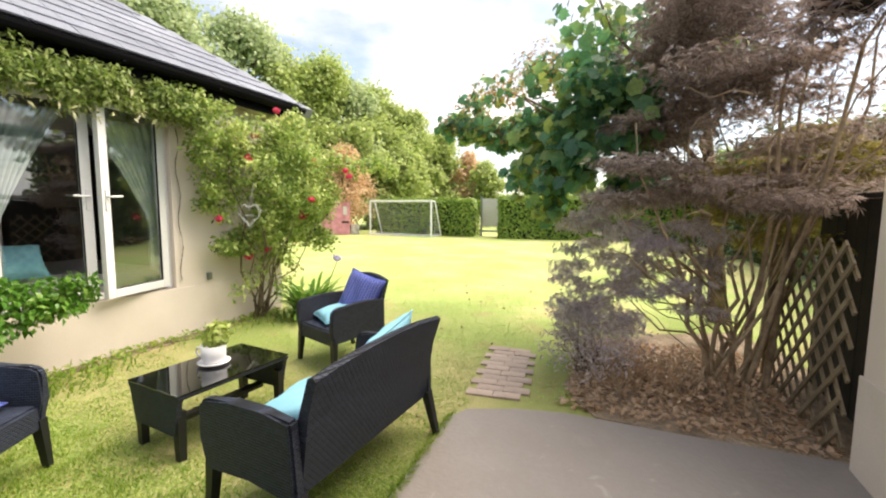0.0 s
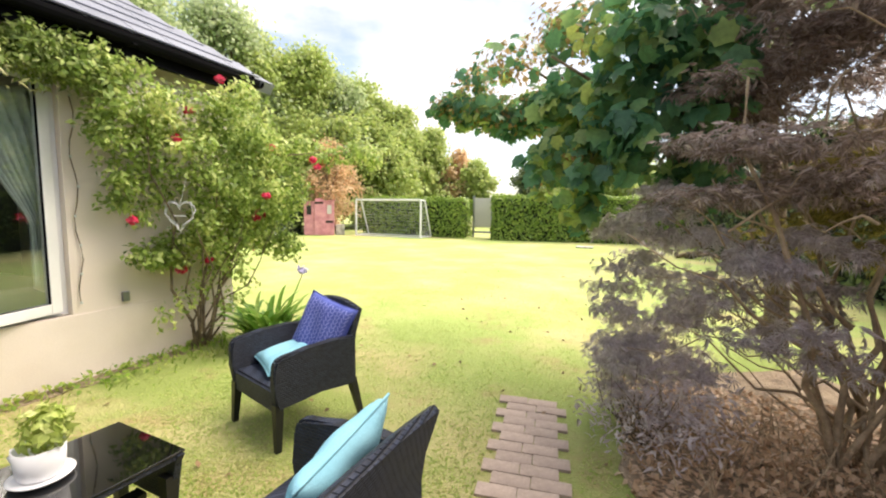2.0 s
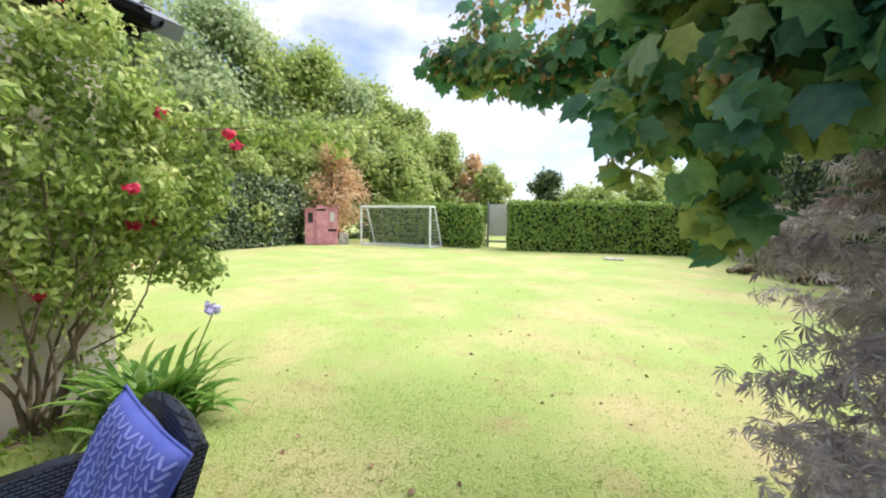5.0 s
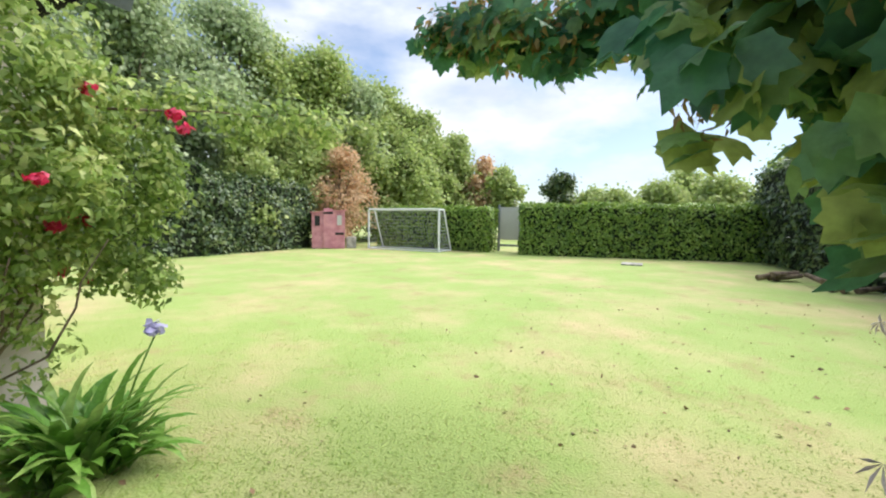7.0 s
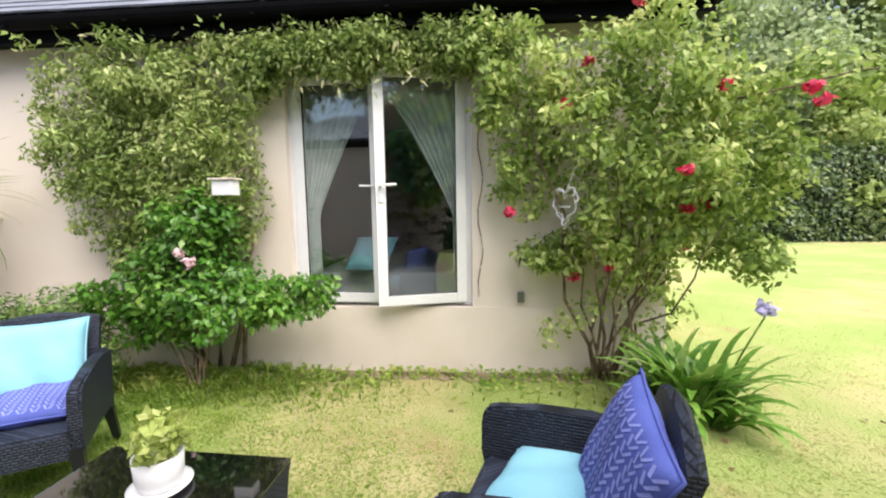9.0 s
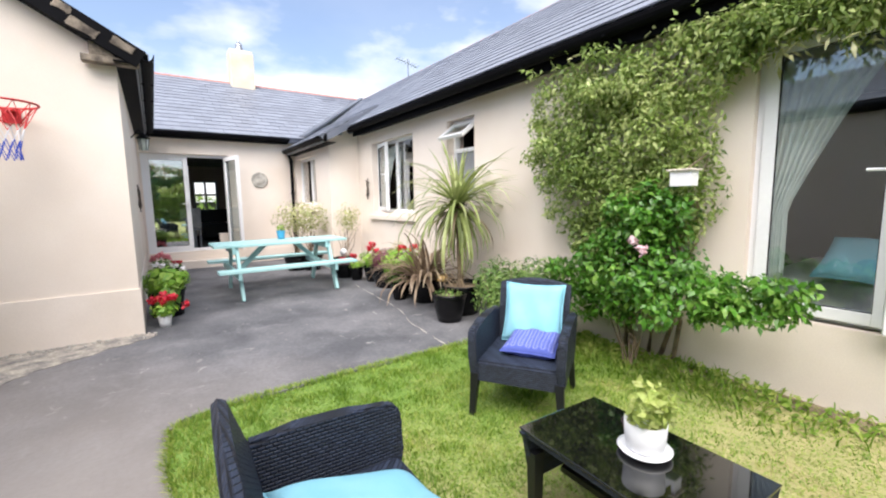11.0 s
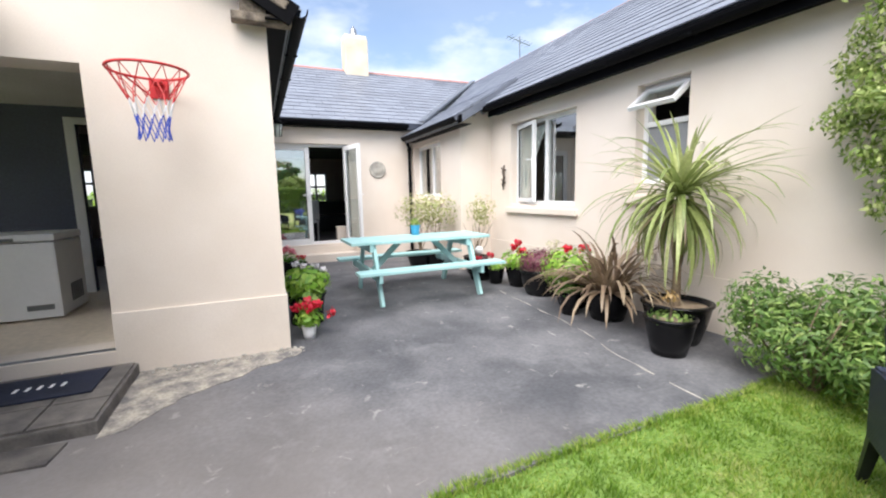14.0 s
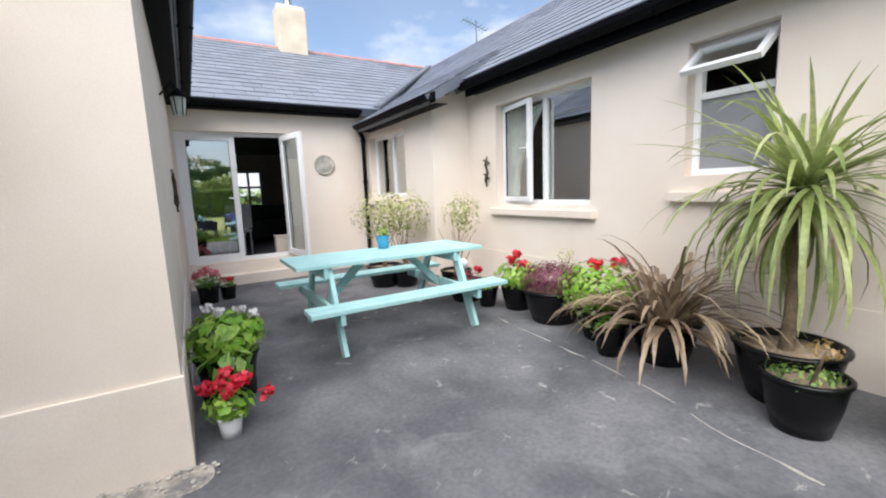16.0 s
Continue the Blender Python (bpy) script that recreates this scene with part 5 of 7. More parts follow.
# ---- picnic table ----
def picnic_table():
    t = thing("picnic_table", "pale mint painted wooden picnic table with benches", "picnic table", pose(1.79, -6.77, 0.018))
    x0, x1 = -0.92, 0.92
    for i in range(5):
        bm = boxes((x0, x1, -0.35 + 0.14 * i + 0.004, -0.35 + 0.14 * (i + 1) - 0.004, 0.70, 0.735), bev=0.006)
        part("top_plank", bm, MINT, t)
    for s in (-1, 1):
        for i in range(2):
            bm = boxes((x0, x1, s * 0.62 - 0.115 + 0.12 * i, s * 0.62 - 0.005 + 0.12 * i, 0.40, 0.435), bev=0.006)
            part("bench_plank", bm, MINT, t)
    for x in (-0.64, 0.64):
        for s in (-1, 1):
            bm = bmesh.new()
            plank(bm, (x, s * 0.25, 0.7), (x, s * 0.58, 0.0), 0.09, 0.038, up=(0, s, 0.4))
            part("leg", bm, MINT, t)
        for nm, z, hw in (("bench_bearer", 0.355, 0.72), ("top_bearer", 0.655, 0.34)):
            part(nm, boxes((x + 0.022, x + 0.06, -hw, hw, z - 0.045, z + 0.044), bev=0.005), MINT, t)
        bm = bmesh.new()
        plank(bm, (x * 0.92, 0, 0.34), (x * 0.35, 0, 0.69), 0.07, 0.035, up=(0, 0, 1))
        part("brace", bm, MINT, t)


picnic_table()


# ---- pots and their plants ----
def pot(name, x, y, r, h, label, category="planter", z=0.018, material=None, foot=0.68, group="pots along the wall"):
    t = thing(name, label, category, pose(x, y, z), group)
    v = part("vessel", lathe([(r * foot, 0), (r * 0.86, h * 0.45), (r * 0.97, h * 0.85), (r, h), (r * 0.93, h), (r * 0.9, h * 0.86), (0.01, h * 0.84)], 28), material or POTBLK, t)
    part("rim", lathe([(r * 0.99, h * 0.93), (r * 1.05, h * 0.95), (r * 1.05, h), (r * 0.94, h + 0.004), (r * 0.92, h * 0.95)], 28, False), material or POTBLK, v)
    part("soil", lathe([(r * 0.9, h * 0.84), (r * 0.9, h * 0.88), (0.02, h * 0.9)], 20), SOIL, t)
    return t


def tuft(t, n, c, r, size, material, name="foliage", shape=LEAF, seed=1, droop=0.3, shell=0.45, label=""):
    rng = np.random.default_rng(seed + n)
    p, q = blob(n, c, r, rng, shell)
    leaf_mesh(name, p, q, size, material, shape, t, droop, label, seed=seed)


def stems(t, n, base, top, spread, r, seed=0, material=None, name="stem"):
    rng = random.Random(seed)
    bm = bmesh.new()
    for i in range(n):
        a = Vector(base) + Vector((rng.uniform(-1, 1), rng.uniform(-1, 1), 0)) * 0.03
        b = Vector(top) + Vector((rng.uniform(-1, 1) * spread, rng.uniform(-1, 1) * spread, rng.uniform(-0.3, 0.3) * spread))
        mid = (a + b) / 2 + Vector((rng.uniform(-1, 1), rng.uniform(-1, 1), 0)) * spread * 0.3
        tube([a, mid, b], [r, r * 0.7, r * 0.3], 5, bm)
    part(name, bm, material or BARK, t)


def flowers(t, pts, size, material, name="flower_head", petals=26, seed=0):
    for i, p in enumerate(pts):
        rng = np.random.default_rng(seed + i)
        c, q = blob(petals, p, (size, size, size * 0.8), rng, 0.35)
        leaf_mesh(name, c, q, size * 0.9, material, CLUMP, t, 0)


def palm():
    t = pot("palm_planter", 0.46, -4.0, 0.27, 0.34, "cordyline palm with arching striped leaves in a black pot", "potted palm")
    bm = bmesh.new()
    tube([(0.02, 0, 0.28), (0.03, 0.01, 0.5), (0.05, 0.02, 0.8), (0.06, 0.03, 1.05), (0.08, 0.04, 1.3)], [0.045, 0.033, 0.03, 0.03, 0.034], 10, bm)
    part("trunk", bm, BARK, t)
    strap_mesh("leaf_crown", (0.08, 0.04, 1.24), 100, 0.86, 0.044, 0, L_PALM, t, 5, 0.05, 8, 0.75, (-0.35, 1.2))
    strap_mesh("hanging_leaf_crown", (0.08, 0.04, 1.2), 60, 0.72, 0.042, 0, L_PALM, t, 25, 0.06, 8, 0.5, (-1.25, -0.3))
    strap_mesh("upper_leaf_crown", (0.08, 0.04, 1.27), 34, 0.8, 0.042, 0, L_PALM, t, 15, 0.04, 7, 0.25, (0.3, 1.5))
    strap_mesh("dry_leaves", (0.08, 0.04, 1.18), 24, 0.6, 0.03, 0, L_PHOR, t, 6, 0.05, 6, 0.9, (-1.0, -0.1))


palm()
t = pot("front_planter", 0.77, -3.82, 0.185, 0.3, "black pot with low green plants and a dry stem", "planter")
tuft(t, 170, (0, 0, 0.29), (0.17, 0.17, 0.05), 0.042, L_WILLOW, seed=4)
bmst = bmesh.new()
tube([(0.08, 0.05, 0.27), (0.1, 0.08, 0.38), (0.16, 0.12, 0.5)], [0.012, 0.009, 0.005], 5, bmst)
part("dry_stem", bmst, BARK, t)
tuft(t, 34, (0.18, 0.12, 0.51), (0.07, 0.07, 0.05), 0.034, L_KEYS, "stem_leaves", seed=5)
t = pot("flax_planter", 0.5, -4.72, 0.23, 0.3, "bronze flax with arching strap leaves in a black pot", "potted flax")
strap_mesh("leaves", (0, 0, 0.26), 115, 0.82, 0.046, 0, L_PHOR, t, 9, 0.12, 7, 0.95, (0.35, 1.5))
strap_mesh("outer_leaves", (0.05, 0, 0.26), 30, 0.75, 0.052, 0, L_PHOR, t, 11, 0.1, 6, 1.3, (0.3, 0.9))
t = pot("geranium_planter", 0.44, -5.28, 0.24, 0.3, "black pot of mixed greenery with red geraniums", "planter")
tuft(t, 900, (0.05, -0.02, 0.42), (0.34, 0.38, 0.26), 0.06, L_LIME, seed=11)
tuft(t, 160, (0.2, 0.1, 0.25), (0.2, 0.25, 0.18), 0.05, L_VARIEG, "trailing_leaves", seed=12)
flowers(t, [(0.0, -0.12, 0.62), (0.1, 0.0, 0.64), (-0.05, 0.1, 0.66)], 0.05, PETAL_RED)
t = pot("heather_planter", 0.42, -5.88, 0.3, 0.32, "glossy black pot of purple heather", "planter")
tuft(t, 2600, (0, 0, 0.41), (0.34, 0.36, 0.18), 0.045, L_HEATHER, shape=SLIM, seed=14, droop=-0.4)
stems(t, 6, (-0.1, 0, 0.3), (-0.12, 0.05, 0.62), 0.1, 0.005, 3, BARK)
tuft(t, 90, (-0.12, 0.05, 0.6), (0.12, 0.12, 0.1), 0.03, L_VARIEG, "sprig_leaves", seed=15)
t = pot("geranium_planter", 0.42, -6.4, 0.19, 0.28, "black pot with a red geranium and green leaves", "planter")
tuft(t, 460, (0, 0, 0.36), (0.28, 0.28, 0.17), 0.06, L_LIME, seed=17)
stems(t, 3, (0.03, 0, 0.3), (0.05, 0.05, 0.58), 0.04, 0.006, 4, L_STRAP)
flowers(t, [(0.05, 0.05, 0.6), (0.08, 0.0, 0.54), (0.0, 0.08, 0.5)], 0.05, PETAL_RED)
t = pot("small_planter", 0.72, -5.02, 0.12, 0.24, "small black pot between the larger planters", "planter")
tuft(t, 120, (0, 0, 0.26), (0.15, 0.15, 0.08), 0.05, L_CAM, seed=51)
t = pot("small_planter", 0.62, -6.68, 0.12, 0.22, "small black pot between the larger planters", "planter")
tuft(t, 120, (0, 0, 0.25), (0.14, 0.14, 0.07), 0.05, L_LIME, seed=52)
t = pot("bowl_planter", 0.66, -7.05, 0.22, 0.24, "black bowl with red flowers and a pale globe", "planter")
tuft(t, 160, (0, 0, 0.27), (0.18, 0.18, 0.08), 0.05, L_HEATHER, seed=18)
flowers(t, [(-0.1, 0.12, 0.36), (0.1, 0.1, 0.32)], 0.05, PETAL_RED)
bmg = bmesh.new()
bmesh.ops.create_uvsphere(bmg, u_segments=20, v_segments=12, radius=0.065, matrix=Matrix.Translation((0.02, -0.02, 0.43)))
for f in bmg.faces:
    f.smooth = True
bar(bmg, (0.02, -0.02, 0.2), (0.02, -0.02, 0.37), 0.01)
part("globe", bmg, CORDW, t, "pale globe on a stake")
for x, y, r, h, sd in ((1.12, -8.4, 0.24, 0.3, 1), (0.88, -8.2, 0.2, 0.28, 2)):
    t = pot("shrub_planter", x, y, r, h, "black pot with a pale variegated shrub", "planter")
    stems(t, 9, (0, 0, 0.24), (0, 0, 0.85), 0.2, 0.01, sd)
    tuft(t, 620, (0, 0, 1.0), (0.46, 0.42, 0.36), 0.055, L_VARIEG, seed=20 + sd)
t = pot("shrub_planter", 0.5, -7.5, 0.2, 0.28, "black pot with a yellow-green wispy shrub", "planter")
stems(t, 10, (0, 0, 0.24), (-0.05, 0, 0.8), 0.2, 0.008, 8)
tuft(t, 380, (-0.08, 0.05, 1.0), (0.25, 0.34, 0.3), 0.05, L_VARIEG, seed=31, shell=0.2)
t = pot("pink_planter", 3.28, -9.0, 0.13, 0.22, "dark pot of pink geraniums by the patio doors", "planter", foot=0.8)
tuft(t, 160, (0, 0, 0.27), (0.17, 0.17, 0.1), 0.05, L_CAM, seed=33)
flowers(t, [(0.08, 0.05, 0.38), (-0.06, 0.1, 0.4), (-0.1, -0.05, 0.36), (0.03, -0.1, 0.4), (0.12, -0.08, 0.34), (0.0, 0.02, 0.43)], 0.045, PETAL_PINK)
t = pot("red_planter", 3.05, -9.1, 0.1, 0.17, "small dark pot of red flowers by the patio doors", "planter", foot=0.8)
tuft(t, 70, (0, 0, 0.2), (0.11, 0.11, 0.06), 0.04, L_CAM, seed=34)
flowers(t, [(0.03, 0.03, 0.26), (-0.04, 0.02, 0.25)], 0.04, PETAL_RED)
t = pot("herb_planter", 3.27, -6.05, 0.19, 0.3, "dark tub of lush green leaves and white flowers", "planter", foot=0.85)
tuft(t, 480, (0, 0.02, 0.42), (0.25, 0.25, 0.17), 0.085, L_LIME, seed=36)
strap_mesh("strap_leaves", (0, 0.1, 0.3), 40, 0.32, 0.02, 0, L_STRAP, t, 12, 0.1, 5, 1.4, (0.2, 1.4))
tuft(t, 40, (0.02, 0.22, 0.28), (0.12, 0.05, 0.12), 0.13, L_STRAP, "broad_leaves", seed=37, droop=1.2)
flowers(t, [(-0.1, 0.05, 0.58), (0.02, 0.1, 0.6), (-0.18, 0.02, 0.54), (0.08, -0.05, 0.6)], 0.03, PETAL_W)
t = pot("white_planter", 3.31, -5.52, 0.066, 0.115, "small white pot of red flowers at the wall corner", "planter", material=WHITE, foot=0.78)
tuft(t, 150, (0, 0, 0.18), (0.14, 0.14, 0.09), 0.055, L_LIME, seed=39)
flowers(t, [(0.06, 0.04, 0.31), (-0.06, 0.06, 0.32), (0.0, -0.05, 0.34), (0.1, -0.04, 0.28), (-0.1, -0.02, 0.3), (0.0, 0.09, 0.3), (-0.2, 0.05, 0.22)], 0.038, PETAL_RED)
t = pot("bucket_planter", 1.72, -6.98, 0.065, 0.13, "small turquoise bucket of herbs on the picnic table", "planter", z=0.754, material=mat("turquoise_glaze", rgb(70, 160, 200), rgb(60, 150, 190), 0.4), foot=0.8, group="")
tuft(t, 70, (0, 0, 0.17), (0.07, 0.07, 0.06), 0.045, L_ROSE, seed=40)


# ---- climbers and shrubs on the house ----
def limb_set(t, rows, name="stem", material=None, seg=6):
    for pts, r in rows:
        n = len(pts)
        bm = tube(pts, [r * (1 - 0.75 * i / (n - 1)) for i in range(n)], seg)
        part(name, bm, material or BARK, t)


def wander(a, b, rng, k=5, wob=0.08):
    a, b = Vector(a), Vector(b)
    return [a.lerp(b, i / k) + (Vector((rng.uniform(-1, 1), rng.uniform(-1, 1), rng.uniform(-1, 1))) * wob if 0 < i < k else Vector()) for i in range(k + 1)]


def lumps(items, rng, count, size):
    """Small uneven tufts over the front of larger ones."""
    out = []
    for c, rad in items:
        for i in range(count):
            d = rng.normal(0, 1, 3)
            d[0] = abs(d[0])
            d /= np.linalg.norm(d)
            k = rng.uniform(*size)
            out.append((tuple(np.array(c) + d * np.array(rad) * rng.uniform(0.8, 1.1)), (k, k, k * rng.uniform(0.6, 1.1))))
    return out


def wall_vine():
    rng, r2 = np.random.default_rng(21), random.Random(4)
    t = thing("wall_vine", "dense yellow-green climber trained over the bedroom window", "climber", pose(0, 0, 0))
    items = []
    for y, z, ry, rz, rx in ((-2.75, 2.1, 0.45, 0.38, 0.2), (-2.3, 2.22, 0.5, 0.3, 0.22), (-1.85, 2.2, 0.45, 0.3, 0.22), (-2.85, 1.75, 0.35, 0.4, 0.2), (-2.4, 1.7, 0.5, 0.45, 0.24), (-1.9, 1.75, 0.42, 0.42, 0.24),
                             (-2.6, 1.3, 0.4, 0.35, 0.22), (-2.1, 1.3, 0.45, 0.35, 0.24), (-2.35, 0.95, 0.35, 0.35, 0.2), (-1.75, 1.4, 0.3, 0.4, 0.2), (-1.5, 2.32, 0.3, 0.2, 0.18)):
        items.append(((rx * 0.7 + 0.02, y, z), (rx, ry, rz)))
    for i in range(12):
        y = -1.35 + 0.14 * i
        items.append(((0.14, y, 2.36 + 0.03 * math.sin(i * 1.7)), (0.15, 0.15, 0.13)))
    for nm, its, n, sh in (("foliage", items, 15000, 0.5), ("tufted_foliage", lumps(items, rng, 9, (0.06, 0.15)), 20000, 0.2)):
        p, q = blobs(n, its, rng, sh)
        keep = (p[:, 0] > 0.02) & (p[:, 2] < 2.58)
        leaf_mesh(nm, p[keep], q[keep] * 0.7 + np.array((0.3, 0, 0.6)), 0.05, L_VINE, POINT, t, 0.5, jitter=1.0)
    n = 900
    d = np.stack([rng.uniform(0.05, 0.3, n), rng.uniform(-3.0, 0.3, n), rng.uniform(2.1, 2.6, n)], 1)
    leaf_mesh("loose_shoot", d[d[:, 2] < 2.36 + 0.2 * np.sin(d[:, 1] * 9)], np.tile((0.5, 0, 0.6), (int((d[:, 2] < 2.36 + 0.2 * np.sin(d[:, 1] * 9)).sum()), 1)), 0.08, L_VARIEG, SLIM, t, 0.2, kind="stuff")
    pts = []
    for i in range(70):
        y = r2.uniform(-3.1, -1.5)
        a = Vector((r2.uniform(0.2, 0.36), y, r2.uniform(1.5 if y < -2.7 else 1.1, 2.45)))
        d = Vector((r2.uniform(0.2, 1.0), r2.uniform(-0.8, 0.5), r2.uniform(-0.3, 1.0))).normalized() * r2.uniform(0.1, 0.2)
        pts += [np.array(a + d * f) + rng.normal(0, 0.012, 3) for f in np.linspace(0, 1, 7)]
    leaf_mesh("side_shoot", np.array(pts), np.tile((0.3, 0, 0.8), (len(pts), 1)), 0.062, L_VINE, POINT, t, 0.1, kind="stuff", jitter=0.7)
    limb_set(t, [(wander((0.06, -2.2 + 0.1 * i, 0.05), (0.12, -2.6 + 0.25 * i, 1.6), r2), 0.02) for i in range(5)])


def glossy_shrub():
    rng, r2 = np.random.default_rng(31), random.Random(6)
    t = thing("camellia_shrub", "glossy green shrub in front of the climber", "shrub", pose(0.32, -2.0, 0))
    items = [((0.0, 0.0, 0.8), (0.42, 0.5, 0.36)), ((0.1, 0.42, 0.68), (0.32, 0.42, 0.2)), ((0.05, -0.3, 0.62), (0.3, 0.34, 0.28)), ((0.0, 0.1, 1.15), (0.32, 0.36, 0.25)), ((0.1, 0.75, 0.74), (0.18, 0.26, 0.12))]
    p, q = blobs(7000, items + lumps(items, rng, 6, (0.06, 0.14)), rng, 0.4)
    p = p[(p[:, 0] > -0.38)]
    leaf_mesh("foliage", p, unit(p - np.array((0, 0, 0.6))) + np.array((0, 0, 0.4)), 0.056, L_CAM, LEAF, t, 0.4, jitter=0.8)
    limb_set(t, [(wander((0.02 * i - 0.04, 0.02 * (i % 3), 0), (r2.uniform(-0.2, 0.25), r2.uniform(-0.35, 0.45), 0.75), r2, 4, 0.05), 0.009) for i in range(7)])
    flowers(t, [(0.36, 0.2, 1.02), (0.38, 0.28, 0.97)], 0.034, leafmat("pale_pink_petal", rgb(226, 186, 196), rgb(236, 204, 212), rgb(244, 226, 230), 0.3), "blossom")
    b = thing("bird_box", "small white bird box hanging in the climber", "bird box", pose(0.5, -1.58, 1.43, 0, 0, 90) @ Matrix.Scale(0.82, 4))
    part("body", boxes((-0.08, 0.08, -0.06, 0.06, -0.06, 0.06), bev=0.006), WHITE, b)
    bm = bmesh.new()
    plank(bm, (-0.1, 0.0, 0.066), (0.1, 0.0, 0.066), 0.012, 0.16, up=(0, 0, 1))
    part("roof", bm, RENDER, b)
    bm = bmesh.new()
    bar(bm, (0, 0, 0.06), (0, 0.35, 0.2), 0.006)
    part("hanger", bm, BARK, b)


def climbing_rose():
    rng, r2 = np.random.default_rng(41), random.Random(8)
    t = thing("climbing_rose", "climbing rose with red blooms on the house corner", "climber", pose(0, 0, 0))
    items = []
    for y, z, ry, rz, rx in ((0.35, 2.2, 0.35, 0.25, 0.26), (0.8, 2.15, 0.45, 0.3, 0.34), (1.25, 2.15, 0.42, 0.34, 0.4), (0.3, 1.85, 0.22, 0.32, 0.22), (0.75, 1.75, 0.4, 0.35, 0.36), (1.2, 1.7, 0.42, 0.42, 0.42),
                             (0.42, 1.45, 0.2, 0.25, 0.18), (1.15, 1.25, 0.38, 0.35, 0.36), (1.4, 1.45, 0.3, 0.35, 0.34), (0.75, 1.0, 0.2, 0.2, 0.18), (1.2, 0.9, 0.26, 0.25, 0.24), (0.5, 0.95, 0.18, 0.14, 0.12),
                             (1.55, 1.85, 0.28, 0.3, 0.3), (1.6, 1.2, 0.22, 0.25, 0.3), (1.72, 1.5, 0.22, 0.25, 0.34), (1.68, 1.0, 0.16, 0.16, 0.3), (0.1, 2.33, 0.25, 0.16, 0.2)):
        items.append(((rx * 0.75 + 0.03, y, z), (rx, ry, rz)))
    for nm, its, n, sh in (("foliage", items, 8000, 0.3), ("tufted_foliage", lumps(items, rng, 8, (0.07, 0.16)), 9500, 0.15)):
        p, q = blobs(n, its, rng, sh)
        keep = ((p[:, 0] > 0.02) | (p[:, 1] > 1.46)) & (p[:, 2] < 2.62)
        leaf_mesh(nm, p[keep], q[keep] + np.array((0.4, 0.1, 0.5)), 0.054, L_ROSE, LEAF, t, 0.5, jitter=1.0)
    arch = [((0.45 + 0.1 * i, 1.75 + 0.2 * i, 2.0 + 0.04 * math.sin(i * 2)), (0.2, 0.2, 0.15 + 0.02 * (i % 3))) for i in range(6)]
    p, q = blobs(750, arch, rng, 0.1)
    leaf_mesh("arching_shoot_leaves", p, q + np.array((0.4, 0, 0.6)), 0.065, L_ROSE, LEAF, t, 0.3)
    low = [((0.25, 0.55 + 0.14 * i, 0.4 + 0.1 * (i % 4)), (0.16, 0.13, 0.16)) for i in range(7)]
    p, q = blobs(330, low, rng, 0.1)
    leaf_mesh("low_leaves", p, q, 0.055, L_ROSE, LEAF, t, 0.3)
    rows = []
    for i in range(13):
        rows.append((wander((0.08 + 0.012 * (i % 4), 0.85 + 0.016 * i, 0.0), (r2.uniform(0.12, 0.6), r2.uniform(0.3, 1.6), r2.uniform(1.1, 2.0)), r2, 6, 0.07), r2.uniform(0.009, 0.017)))
    rows.append((wander((0.4, 1.3, 1.9), (0.95, 2.8, 2.05), r2, 6, 0.05), 0.009))
    limb_set(t, rows)
    heads = [(0.41, 1.02, 2.49), (0.38, 0.73, 2.15), (0.44, 0.58, 1.89), (0.57, 1.43, 1.94), (0.93, 1.69, 1.76), (0.9, 1.66, 1.83), (0.8, 1.14, 1.455), (0.42, 1.47, 1.27), (0.42, 1.4, 1.31), (0.36, 0.25, 1.235),
             (0.26, 0.69, 0.79), (0.34, 0.9, 0.86), (0.1, 1.62, 0.9), (0.1, 1.47, 0.975), (0.5, 1.3, 1.25)]
    for i, h in enumerate(heads):
        rg = np.random.default_rng(90 + i)
        c, n = blob(34, h, (0.032, 0.032, 0.028), rg, 0.2)
        leaf_mesh("rose_bloom", c, n, 0.036, PETAL_ROSE, CLUMP, t, -0.5)
    h = thing("wicker_heart", "white wicker heart hanging in the climbing rose", "ornament", pose(0.4, 0.6, 1.285, 0, 0, 25) @ Matrix.Scale(1.4, 4))
    pts = []
    for k in range(41):
        a = 2 * math.pi * k / 40
        pts.append((0.0054 * 16 * math.sin(a) ** 3, 0.008 * math.sin(k * 2.1), 0.0064 * (13 * math.cos(a) - 5 * math.cos(2 * a) - 2 * math.cos(3 * a) - math.cos(4 * a))))
    bm = bmesh.new()
    tube(pts, [0.0045] * 41, 5, bm)
    tube([(x * 0.9, 0.012 * math.cos(i), z * 0.9) for i, (x, y, z) in enumerate(pts)], [0.003] * 41, 5, bm)
    part("heart", bm, CORDW, h)
    part("crossbar", boxes((-0.035, 0.035, -0.004, 0.004, -0.012, -0.004)), CORDW, h)
    bm = bmesh.new()
    bar(bm, (0, 0, 0.05), (0.0, 0.12, 0.3), 0.002)
    part("string", bm, CORDW, h)


wall_vine(), glossy_shrub(), climbing_rose()


def tap():
    t = thing("outdoor_socket", "small grey fitting on the rendered wall", "wall fitting", pose(0, 0.37, 0.6))
    part("box", boxes((0.0, 0.03, -0.025, 0.025, -0.04, 0.04), bev=0.005), SILVER, t)


tap()


